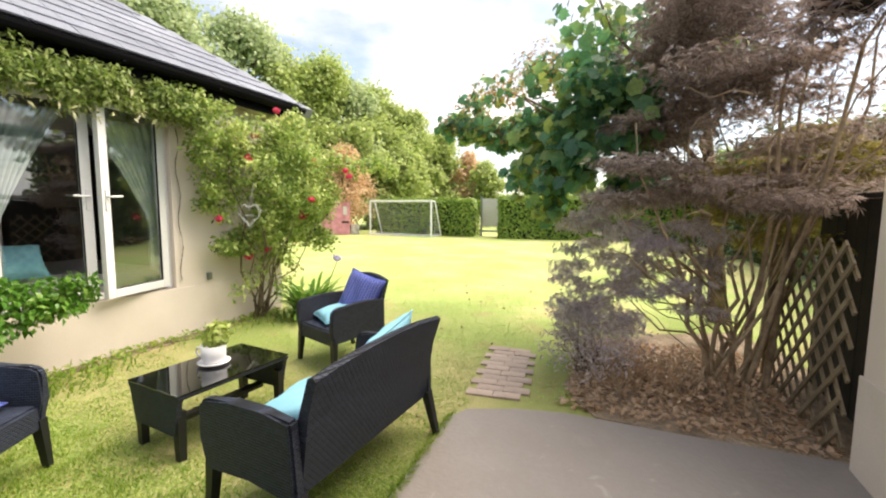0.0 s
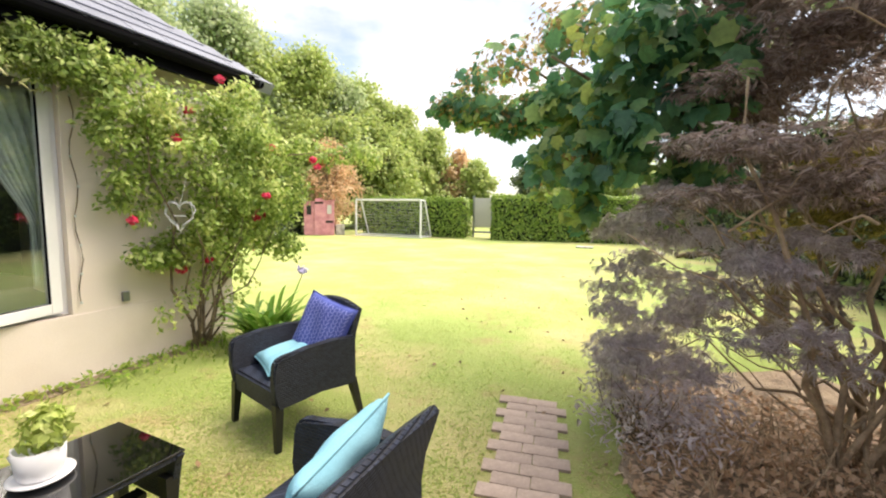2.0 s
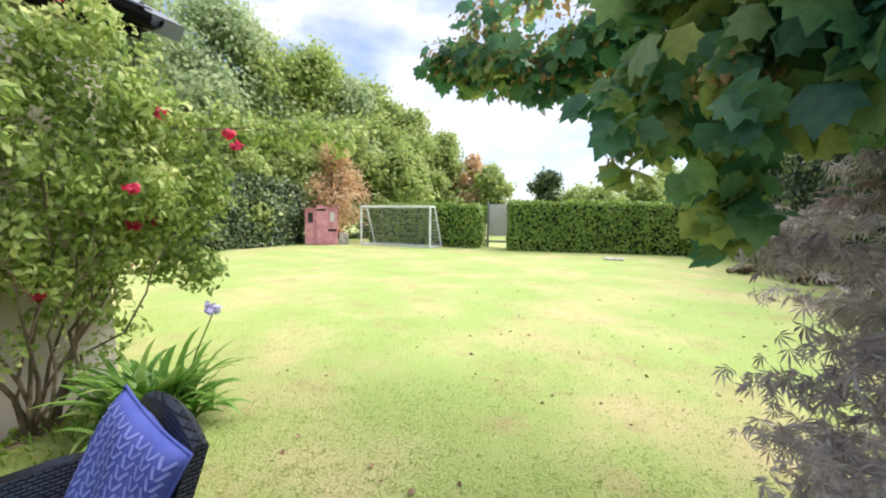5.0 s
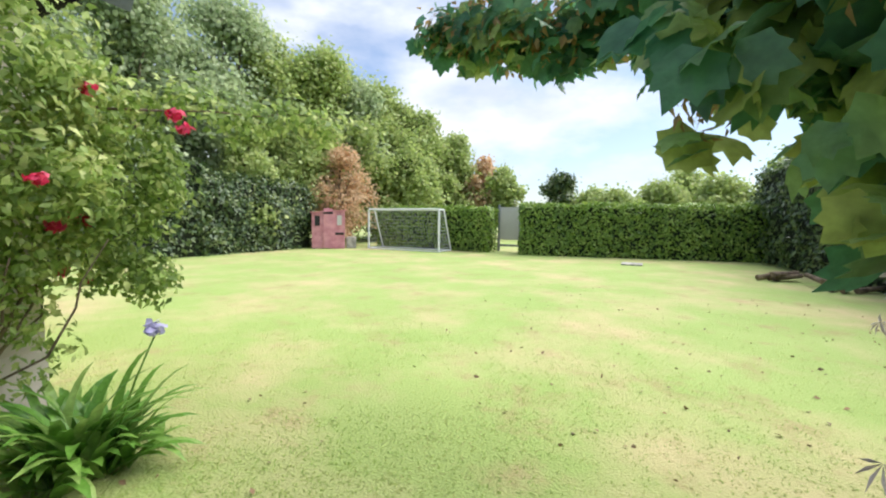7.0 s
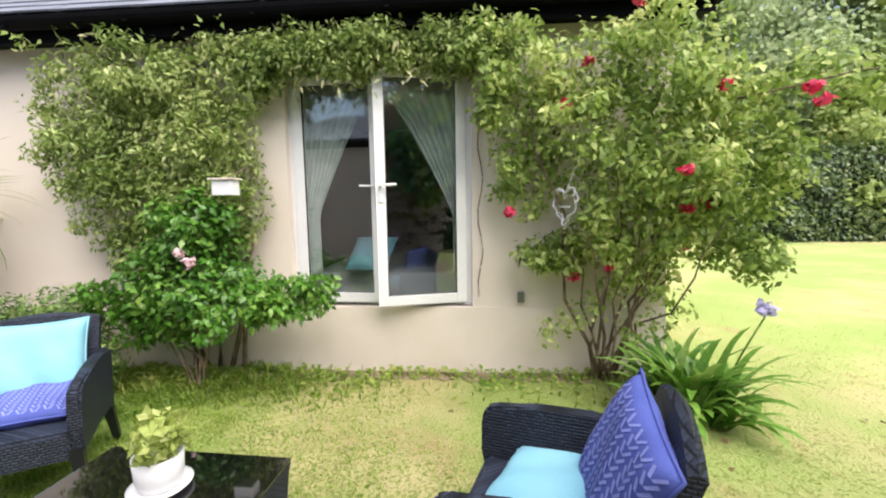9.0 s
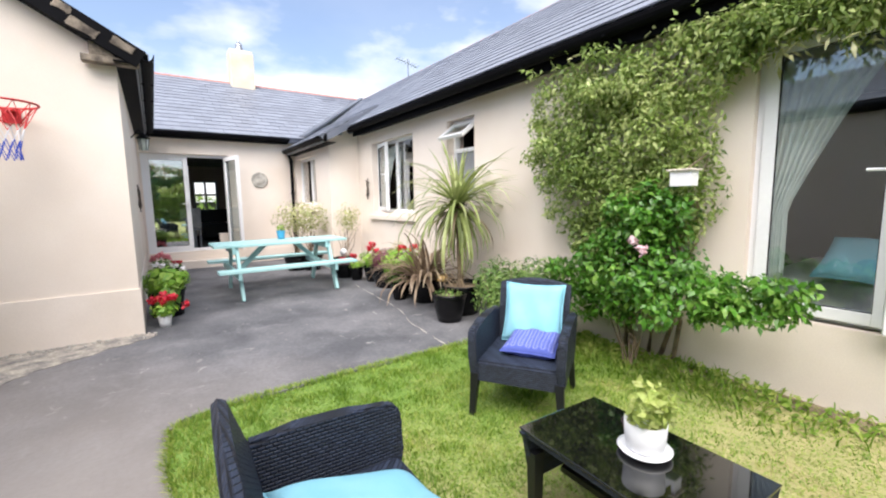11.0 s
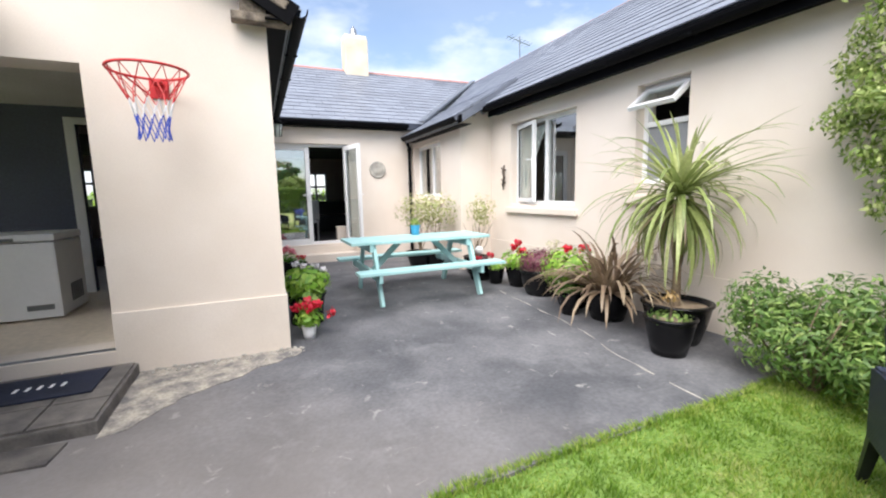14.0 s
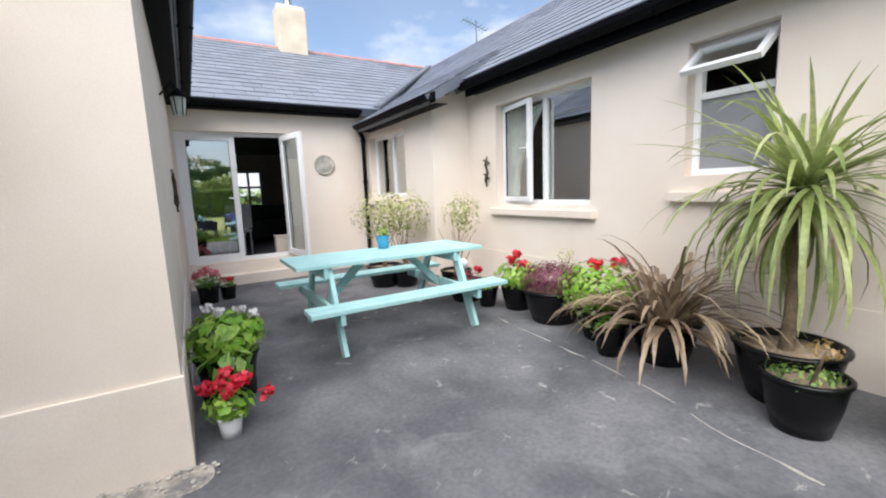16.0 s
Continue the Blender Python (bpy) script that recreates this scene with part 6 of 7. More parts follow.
def fairy_wire():
    t = thing("fairy_lights", "thin dark cable of fairy lights beside the window", "string lights", pose(0, 0, 0))
    r2 = random.Random(12)
    bm = bmesh.new()
    pts = [(0.012 + 0.01 * r2.random(), 0.07 + 0.02 * math.sin(i * 1.3), 2.15 - 0.11 * i) for i in range(15)]
    tube(pts, [0.004] * 15, 5, bm)
    part("cable", bm, BARK, t)
    for p in pts[::2]:
        bm = bmesh.new()
        bmesh.ops.create_icosphere(bm, subdivisions=1, radius=0.011, matrix=Matrix.Translation((p[0] + 0.008, p[1], p[2])))
        part("bulb", bm, NET, t)


fairy_wire()
t = thing("agapanthus", "clump of green strap leaves with a lilac bloom", "agapanthus", pose(0.58, 1.34, 0))
strap_mesh("leaves", (0, 0, 0.0), 110, 0.56, 0.085, 0, L_STRAP, t, 17, 0.16, 7, 0.7, (0.95, 1.52))
strap_mesh("outer_leaves", (0, 0, 0.0), 45, 0.42, 0.075, 0, L_STRAP, t, 18, 0.2, 6, 0.9, (0.6, 1.1))
bmst = bmesh.new()
tube([(0.1, 0.08, 0.1), (0.18, 0.16, 0.45), (0.24, 0.23, 0.68)], [0.007, 0.006, 0.005], 5, bmst)
part("flower_stalk", bmst, L_STRAP, t)
flowers(t, [(0.24, 0.23, 0.71)], 0.045, PETAL_LIL, petals=40)
t = thing("low_shrub", "willowy light green shrub at the wall foot", "shrub", pose(0.5, -3.0, 0))
rngs = np.random.default_rng(51)
p, q = blobs(6500, [((0, -0.1, 0.35), (0.42, 0.42, 0.3)), ((-0.05, 0.15, 0.55), (0.32, 0.32, 0.25)), ((0.05, -0.3, 0.5), (0.25, 0.25, 0.25)), ((0.1, 0.35, 0.3), (0.3, 0.3, 0.25))], rngs, 0.3)
leaf_mesh("foliage", p[p[:, 2] > 0.02], q[p[:, 2] > 0.02] + np.array((0, 0, 0.5)), 0.058, L_WILLOW, SLIM, t, 0.1)
leaf_mesh("broad_foliage", p[::7][p[::7][:, 2] > 0.05], q[::7][p[::7][:, 2] > 0.05], 0.045, L_WILLOW, LEAF, t, 0.2)
stems(t, 14, (0, 0, 0), (0, 0, 0.6), 0.28, 0.008, 5)
for x, y, n, sd in ((0.3, -2.55, 220, 1), (0.2, -0.95, 70, 2), (0.22, -1.5, 260, 3), (0.4, 1.05, 160, 4), (0.2, 0.4, 30, 5), (0.3, -1.8, 240, 6), (0.3, -1.25, 180, 7), (0.15, -0.6, 30, 8), (0.15, 0.05, 25, 9), (0.25, 0.75, 60, 10), (0.45, -2.2, 240, 11)):
    g = thing("weed_tuft", "tuft of long grass and weeds at the wall foot", "weeds", pose(x, y, 0), "weeds along the wall")
    tagged(strap_mesh("weed_foliage", (0, 0, 0), n, 0.1, 0.014, 0, L_LUSH, g, 60 + sd, 0.34, 4, 0.9, (0.3, 1.5)), kind="stuff")


def wall_weeds():
    rng = np.random.default_rng(151)
    n = 1300
    y = -2.6 + 3.9 * rng.random(n) ** 1.7
    x = 0.03 + np.abs(rng.normal(0, 0.17, n)) * (0.7 + 0.5 * np.sin(y * 5.0))
    p = np.stack([np.abs(x) + 0.02, y, rng.uniform(0.01, 0.07, n) * np.clip(1.2 - x * 2, 0.2, 1)], 1)
    leaf_mesh("wall_weeds", p, np.tile((0.3, 0, 1.0), (n, 1)), 0.045, L_LUSH, LEAF, None, 0.0)
    tagged(bpy.data.objects["wall_weeds"], "low broad-leaved weeds along the wall foot", "weeds", kind="stuff")


wall_weeds()


# ---- acer, sycamore and trellis ----
PALM_LOBES = []
for an, ln in ((-75, 0.55), (-42, 0.8), (-14, 0.95), (14, 1.0), (42, 0.8), (75, 0.55)):
    c, d = math.sin(math.radians(an)), math.cos(math.radians(an))
    PALM_LOBES.append(((0, 0, 0), (c * ln * 0.5 + d * 0.05, d * ln * 0.5 - c * 0.05, 0.04), (c * ln, d * ln, -0.16 * ln), (c * ln * 0.5 - d * 0.05, d * ln * 0.5 + c * 0.05, 0.04)))
CUTLEAF = (np.array([p for lobe in PALM_LOBES for p in lobe]), [f for i in range(len(PALM_LOBES)) for f in ((4 * i, 4 * i + 1, 4 * i + 2), (4 * i, 4 * i + 2, 4 * i + 3))])


def sprays(rng, rows):
    """Flat layered sprays: (count, x range, y range, z range, radius range, thickness range)."""
    out = []
    for n, xs, ys, zs, rs, ts in rows:
        for i in range(n):
            out.append(((rng.uniform(*xs), rng.uniform(*ys), rng.uniform(*zs)), (rng.uniform(*rs), rng.uniform(*rs), rng.uniform(*ts))))
    return out


def acer():
    rng, r2 = np.random.default_rng(61), random.Random(16)
    base = Vector((4.95, 0.98, 0.0))
    t = thing("acer_tree", "purple-brown cutleaf acer with many thin stems", "tree", pose(0, 0, 0))

    def foliage(name, items, n, size, material, droop=0.5, tilt=(0, 0, 1.0), jitter=0.5):
        items = [it for it in items if not (4.65 < it[0][0] < 5.35 and 1.75 < it[0][2] < 2.25) and not (it[0][0] > 5.3 and 2.2 < it[0][2] < 3.2)]
        p, q = blobs(n, items, rng, 0.1)
        ok = (p[:, 2] > 0.05) & (p[:, 0] > 3.55) & ~((p[:, 1] < 0.08) & (p[:, 0] < 4.3)) & ~((p[:, 0] > 5.2) & (p[:, 1] < 0.7) & (p[:, 2] > 2.4))
        p, q = p[ok], q[ok]
        leaf_mesh(name, p, np.tile(tilt, (len(p), 1)) + q * 0.5, size, material, CUTLEAF, t, droop, jitter=jitter)

    foliage("foliage", [it for it in sprays(rng, [(95, (3.95, 5.5), (0.2, 2.2), (1.35, 3.4), (0.24, 0.46), (0.05, 0.1))]) if it[0][0] > 4.05 + 0.35 * abs(it[0][2] - 1.8)], 12500, 0.062, L_ACER)
    foliage("upper_foliage", sprays(rng, [(60, (4.4, 5.5), (0.5, 2.4), (2.3, 4.3), (0.28, 0.5), (0.06, 0.12)), (16, (5.2, 6.3), (0.9, 2.4), (1.5, 2.2), (0.25, 0.4), (0.06, 0.1))]), 9000, 0.064, L_ACER)
    p = np.stack([rng.uniform(4.5, 5.9, 1500), rng.uniform(0.8, 2.4, 1500), rng.uniform(1.7, 3.1, 1500)], 1)
    leaf_mesh("loose_foliage", p, np.tile((0, 0, 1.0), (len(p), 1)), 0.062, L_ACER, CUTLEAF, t, 0.6, jitter=0.6)
    foliage("inner_foliage", sprays(rng, [(42, (4.8, 6.1), (0.9, 2.5), (1.0, 2.1), (0.22, 0.42), (0.05, 0.12))]), 4200, 0.06, L_OLIVE, 0.7)
    low = np.random.default_rng(66)
    foliage("low_foliage", sprays(low, [(50, (3.72, 4.3), (0.85, 1.9), (0.25, 1.6), (0.12, 0.26), (0.04, 0.09)), (16, (4.2, 4.9), (0.5, 1.3), (0.6, 1.3), (0.16, 0.26), (0.04, 0.08))]), 4300, 0.062, L_ACER2, 0.7, (-0.4, -0.6, 0.6), 0.7)
    rows = []
    for i in range(15):
        a = base + Vector((r2.uniform(-0.14, 0.16), r2.uniform(-0.1, 0.1), 0))
        b = Vector((r2.uniform(4.1, 6.0), r2.uniform(0.4, 2.2), r2.uniform(1.7, 3.4)))
        rows.append((wander(a, b, r2, 7, 0.07), r2.uniform(0.012, 0.024)))
    for i in range(16):
        a = base + Vector((r2.uniform(-0.12, 0.1), r2.uniform(-0.1, 0.1), r2.uniform(0.15, 0.8)))
        b = Vector((r2.uniform(3.8, 4.5), r2.uniform(0.35, 1.3), r2.uniform(0.6, 1.7)))
        rows.append((wander(a, b, r2, 6, 0.07), r2.uniform(0.007, 0.013)))
    for i in range(18):
        a = Vector((r2.uniform(4.2, 5.2), r2.uniform(0.4, 1.2), r2.uniform(1.2, 2.2)))
        rows.append((wander(a, a + Vector((r2.uniform(-0.5, 0.5), r2.uniform(-0.4, 0.3), r2.uniform(-0.1, 0.4))), r2, 4, 0.05), 0.007))
    for x in (5.12, 5.24):
        rows.append((wander((x, 1.05, 0), (x + 0.1, 1.0, 2.6), r2, 5, 0.03), 0.028))
    limb_set(t, rows, "stem", ABARK)
    tw = thing("bare_twigs", "tangle of dry mauve twigs and dead leaves under the acer", "twigs", pose(4.6, 0.75, 0.0))
    bm = bmesh.new()
    for i in range(150):
        a = Vector((r2.uniform(-0.55, 0.5), r2.uniform(-0.4, 0.5), 0.01))
        b = a + Vector((r2.uniform(-0.16, 0.16), r2.uniform(-0.16, 0.16), r2.uniform(0.06, 0.3)))
        tube([a, (a + b) / 2 + Vector((r2.uniform(-0.03, 0.03), r2.uniform(-0.03, 0.03), 0.02)), b], [0.004, 0.003, 0.0015], 4, bm)
    tagged(part("twig_tangle", bm, ABARK, tw), kind="stuff")
    p, q = blob(600, (0, 0, 0.1), (0.6, 0.5, 0.16), rng, 0.1)
    p = p[p[:, 2] > 0.03]
    tagged(leaf_mesh("dead_leaves", p, np.tile((0, 0, 1.0), (len(p), 1)), 0.045, L_RUST, LEAF, tw, 0.3, jitter=0.9), kind="stuff")


def low_purple():
    rng = np.random.default_rng(71)
    t = thing("purple_shrub", "low grey-purple shrub at the edge of the paving", "shrub", pose(3.95, 0.85, 0))
    p, q = blobs(2200, [((0, 0, 0.22), (0.4, 0.5, 0.24)), ((-0.12, 0.35, 0.3), (0.24, 0.3, 0.26)), ((0.2, -0.2, 0.35), (0.3, 0.3, 0.25))], rng, 0.2)
    p = p[p[:, 2] > 0.02]
    leaf_mesh("foliage", p, np.tile((0, 0, 1.0), (len(p), 1)), 0.055, L_ACER2, SLIM, t, 0.1, jitter=0.7)
    stems(t, 16, (0, 0, 0), (0, 0, 0.45), 0.3, 0.006, 9)


def sycamore():
    rng, r2 = np.random.default_rng(81), random.Random(26)
    t = thing("sycamore_tree", "sycamore with large lobed dark green leaves overhanging the lawn", "tree", pose(0, 0, 0))
    items = [((1.8, 2.95, 2.6), (0.2, 0.25, 0.16)), ((2.1, 2.85, 2.5), (0.26, 0.25, 0.2)), ((2.4, 2.8, 2.42), (0.26, 0.28, 0.22)), ((2.7, 2.72, 2.36), (0.26, 0.28, 0.24)), ((3.0, 2.6, 2.4), (0.28, 0.3, 0.28)), ((3.3, 2.35, 2.42), (0.28, 0.3, 0.26)),
             ((3.62, 1.75, 2.0), (0.25, 0.3, 0.3)), ((3.55, 1.55, 1.55), (0.1, 0.18, 0.18)), ((3.35, 1.45, 2.15), (0.2, 0.22, 0.2)), ((3.2, 1.6, 1.82), (0.12, 0.16, 0.16)), ((3.4, 1.5, 1.74), (0.12, 0.16, 0.2)), ((3.6, 1.7, 2.7), (0.45, 0.45, 0.35)),
             ((4.1, 2.2, 3.0), (0.6, 0.6, 0.45)), ((4.8, 2.8, 3.3), (0.8, 0.8, 0.6)), ((3.9, 1.3, 3.1), (0.45, 0.5, 0.35)), ((3.3, 2.0, 2.9), (0.4, 0.45, 0.3)), ((2.7, 2.6, 2.9), (0.45, 0.4, 0.22)), ((2.2, 3.0, 2.85), (0.35, 0.35, 0.2)),
             ((3.8, 1.05, 1.8), (0.18, 0.22, 0.26)), ((3.5, 1.4, 1.78), (0.18, 0.2, 0.24)), ((3.55, 1.35, 1.4), (0.08, 0.14, 0.14)), ((3.78, 1.5, 1.95), (0.26, 0.3, 0.36)), ((3.32, 1.65, 1.95), (0.16, 0.18, 0.13)), ((3.65, 1.2, 2.05), (0.18, 0.18, 0.26)), ((3.9, 1.1, 2.4), (0.26, 0.3, 0.3)), ((4.3, 1.7, 1.7), (0.3, 0.4, 0.3)), ((4.2, 1.2, 2.2), (0.3, 0.3, 0.4))]
    high = [it for it in items if it[0][2] >= 2.7]
    p, q = blobs(2600, [it for it in items if it[0][2] < 2.7], rng, 0.1)
    p2, q2 = blobs(650, high, rng, 0.1)
    p, q = np.concatenate([p, p2]), np.concatenate([q, q2])
    keep = ~((p[:, 0] < 3.4) & (p[:, 1] < 1.2))
    leaf_mesh("foliage", p[keep], q[keep] * 0.5 + np.array((-0.2, -0.5, 0.6)), 0.115, L_SYC, MAPLE, t, 0.7, jitter=0.9)
    for c, rad, n, sz in (((3.36, 1.14, 1.45), (0.05, 0.06, 0.05), 3, 0.1), ((3.46, 1.2, 1.34), (0.05, 0.06, 0.07), 6, 0.075), ((3.5, 1.14, 1.64), (0.1, 0.1, 0.12), 14, 0.1), ((3.24, 1.27, 1.62), (0.07, 0.08, 0.07), 8, 0.12),
                         ((3.15, 1.36, 1.72), (0.07, 0.08, 0.07), 8, 0.115), ((3.23, 1.4, 1.52), (0.06, 0.06, 0.06), 6, 0.1), ((3.42, 1.25, 1.85), (0.16, 0.14, 0.12), 20, 0.12)):
        p, q = blob(n, c, rad, rng, 0.2)
        leaf_mesh("hanging_leaf", p, q * 0.4 + np.array((-0.3, -0.8, 0.35)), sz, L_SYC, MAPLE, t, 0.8, jitter=0.6)
    p, q = blobs(160, [((3.23, 1.42, 1.58), (0.08, 0.08, 0.1)), ((3.5, 1.2, 1.72), (0.12, 0.1, 0.1))], rng, 0.1)
    tagged(leaf_mesh("seed_keys", p, q, 0.035, L_KEYS, POINT, t, 1.2), "browning seed keys", kind="stuff")
    p, q = blobs(2200, items[:6] + [items[15], items[16], items[17]], rng, 0.2)
    leaf_mesh("seed_foliage", p, q * 0.5 + np.array((-0.2, -0.3, 0.7)), 0.06, L_KEYS, LEAF, t, 0.9, "browning bunches of seed keys")
    rows = [(wander((5.3, 3.3, 0), (5.0, 3.0, 2.6), r2, 5, 0.05), 0.12)]
    for e in ((1.9, 3.25, 2.65), (2.7, 2.6, 2.9), (3.3, 2.0, 2.9), (3.6, 1.5, 1.9), (3.3, 1.2, 2.4), (3.9, 1.2, 3.2), (4.8, 2.8, 3.8), (5.6, 3.6, 4.0)):
        rows.append((wander((5.05, 3.05, r2.uniform(1.6, 2.4)), e, r2, 7, 0.08), 0.035))
    limb_set(t, rows, "limb")


acer(), low_purple(), sycamore()


def trellis():
    t = thing("trellis_panel", "weathered wooden lattice panel under the acer", "trellis", pose(5.33, 0.1, 0.0))
    H, L = 1.2, 1.3
    wood = mat("weathered_lath", rgb(150, 136, 112), rgb(116, 104, 86), 0.9, 6, 70, 0.4, grain=0.2)
    for sgn in (1, -1):
        k = -1.2
        while k < L:
            a, b = max(0, k), min(L, k + H)
            if b - a > 0.06:
                z0, z1 = (a - k, b - k) if sgn > 0 else (H - (a - k), H - (b - k))
                bm = bmesh.new()
                plank(bm, (0.012 * sgn, a, z0), (0.012 * sgn, b, z1), 0.03, 0.012, up=(0, 0, 1), bev=0.0)
                part("lath", bm, wood, t)
            k += 0.185
    for y in (L,):
        part("post", boxes((-0.03, 0.03, y - 0.02, y + 0.02, 0, H + 0.1), bev=0.005), wood, t)
    s = thing("garden_shed", "dark timber shed wall behind the lattice", "shed", pose(5.62, 0.2, 0))
    dark = mat("creosoted_board", rgb(44, 36, 32), rgb(30, 26, 24), 0.85, 6, 60, 0.3, pieces=0.2)
    for i in range(9):
        part("board", boxes((0, 0.02, 0.0 + 0.14 * i, 0.135 + 0.14 * i, 0, 1.45), bev=0.003), dark, s)
    part("back", boxes((0.02, 1.6, 0, 1.26, 0, 1.4)), dark, s)
    bm = bmesh.new()
    plank(bm, (-0.05, 0.63, 1.47), (1.7, 0.63, 1.55), 0.03, 1.4)
    part("roof", bm, dark, s)


trellis()


def litter():
    rng = np.random.default_rng(95)
    n = 3600
    p = np.stack([rng.uniform(3.85, 5.4, n), rng.uniform(0.08, 1.9, n), np.full(n, 0.02)], 1)
    ok = p[:, 1] > 0.12
    leaf_mesh("leaf_litter", p[ok], np.tile((0, 0, 1.0), (int(ok.sum()), 1)), 0.055, L_RUST, LEAF, None, 0.0)
    tagged(bpy.data.objects["leaf_litter"], "dry fallen leaves on the bed under the acer", "leaf litter", kind="stuff")


litter()


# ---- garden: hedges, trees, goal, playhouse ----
# Near-black green: the shade between hedge leaves, put into the core's colour.
CORE = mat("hedge_inner_shade", rgb(34, 44, 24), rgb(26, 34, 20), 0.95, 3, 20, 0.5)


def hedge(a, b, width, height, material, n, size, label, rough=0.12, seed=0, lift=0.0, name="hedge"):
    """A clipped hedge from a to b: a solid core, coloured dark as its inner shade, and a skin of leaves."""
    a, b = np.array(a, float), np.array(b, float)
    L = np.linalg.norm(b - a)
    u = (b - a) / L
    v = np.array((-u[1], u[0]))
    rng = np.random.default_rng(seed + n)
    t = thing(name, label, "hedge", pose(a[0], a[1], 0, 0, 0, math.degrees(math.atan2(u[1], u[0]))))
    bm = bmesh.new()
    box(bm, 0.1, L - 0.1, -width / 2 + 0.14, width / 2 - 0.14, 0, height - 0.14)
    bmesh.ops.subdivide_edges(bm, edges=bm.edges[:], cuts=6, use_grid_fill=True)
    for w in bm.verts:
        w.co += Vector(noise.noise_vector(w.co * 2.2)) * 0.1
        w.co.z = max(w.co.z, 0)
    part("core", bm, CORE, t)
    areas = np.array([L * height, L * height, L * width, width * height, width * height])
    side = rng.choice(5, n, p=areas / areas.sum())
    s, r, h = rng.uniform(0, L, n), rng.uniform(-width / 2, width / 2, n), rng.uniform(0.02, height, n) ** 1.0
    P, N = np.stack([s, r, h], 1), np.zeros((n, 3))
    for k, (ax, val, nn) in enumerate(((1, -width / 2, (0, -1, 0.3)), (1, width / 2, (0, 1, 0.3)), (2, height, (0, 0, 1)), (0, 0, (-1, 0, 0.3)), (0, L, (1, 0, 0.3)))):
        m = side == k
        P[m, ax], N[m] = val, nn
    wob = np.array([noise.noise(Vector((float(x) * 1.1 + seed, float(y) * 1.1, float(z) * 1.3))) for x, y, z in P])
    P += N * (wob * rough * 1.6)[:, None] + rng.normal(0, rough * 0.35, (n, 3))
    P[:, 2] = np.maximum(P[:, 2], 0.03)
    leaf_mesh("foliage", P, N, size, material, LEAF, t, 0.2, seed=seed)
    return t


hedge((-8.4, 17.2), (-2.75, 16.9), 1.1, 1.85, L_HEDGE, 9000, 0.13, "clipped green hedge behind the goal", 0.06, 1)
hedge((-1.4, 16.6), (7.0, 18.4), 1.2, 1.95, L_HEDGE, 14000, 0.13, "clipped green hedge along the end of the lawn", 0.06, 2)
hedge((7.4, 19.0), (8.2, 9.0), 1.6, 3.2, L_LAUREL, 12000, 0.16, "tall dark hedge on the far boundary", 0.2, 3)
hedge((8.3, 9.2), (8.6, 1.5), 1.6, 2.8, L_LAUREL, 7000, 0.17, "tall dark hedge on the far boundary", 0.2, 4)
hedge((-10.9, 3.0), (-10.7, 9.2), 1.5, 3.1, L_LAUREL, 9000, 0.17, "overgrown dark laurel hedge beside the lawn", 0.25, 5)
hedge((-10.8, 9.0), (-10.9, 14.2), 1.5, 2.7, L_LAUREL, 9000, 0.16, "overgrown dark laurel hedge beside the lawn", 0.25, 6)
hedge((-12.0, -18), (14, -20), 1.4, 1.5, L_HEDGE, 5000, 0.2, "low hedge on the road side of the house", 0.15, 7)


def tree(x, y, height, spread, material, n, size, seed, label, base=0.25, name="tree"):
    """A tree: tapering trunk and limbs, and a crown of leaf clumps with gaps."""
    rng, r2 = np.random.default_rng(seed), random.Random(seed)
    t = thing(name, label, "tree", pose(x, y, 0))
    items = []
    for i in range(60):
        f = rng.uniform(0, 1) ** 0.75
        z = height * (base + (0.93 - base) * f)
        w = spread * (1 - 0.72 * f ** 2.2) * rng.uniform(0.1, 0.95)
        an = rng.uniform(0, 2 * math.pi)
        r = spread * rng.uniform(0.14, 0.34) * (1 - 0.3 * f)
        items.append(((w * math.cos(an), w * math.sin(an), z), (r, r, r * rng.uniform(0.6, 1.0))))
    items.append(((0, 0, height * 0.9), (spread * 0.22, spread * 0.22, height * 0.09)))
    p, q = blobs(n, items, rng, 0.15)
    p += rng.normal(0, 0.1 * spread, p.shape)
    leaf_mesh("crown", p, q * 0.7 + np.array((0, 0, 0.5)), size, material, CLUMP, t, 0.5)
    rows = [(wander((0, 0, -0.05), (0, 0, height * 0.75), r2, 6, 0.1 * spread * 0.3), 0.022 * height)]
    for it in items[::6]:
        rows.append((wander((0, 0, height * r2.uniform(0.2, 0.5)), it[0], r2, 4, 0.15), 0.008 * height))
    limb_set(t, rows, "limb")
    return t


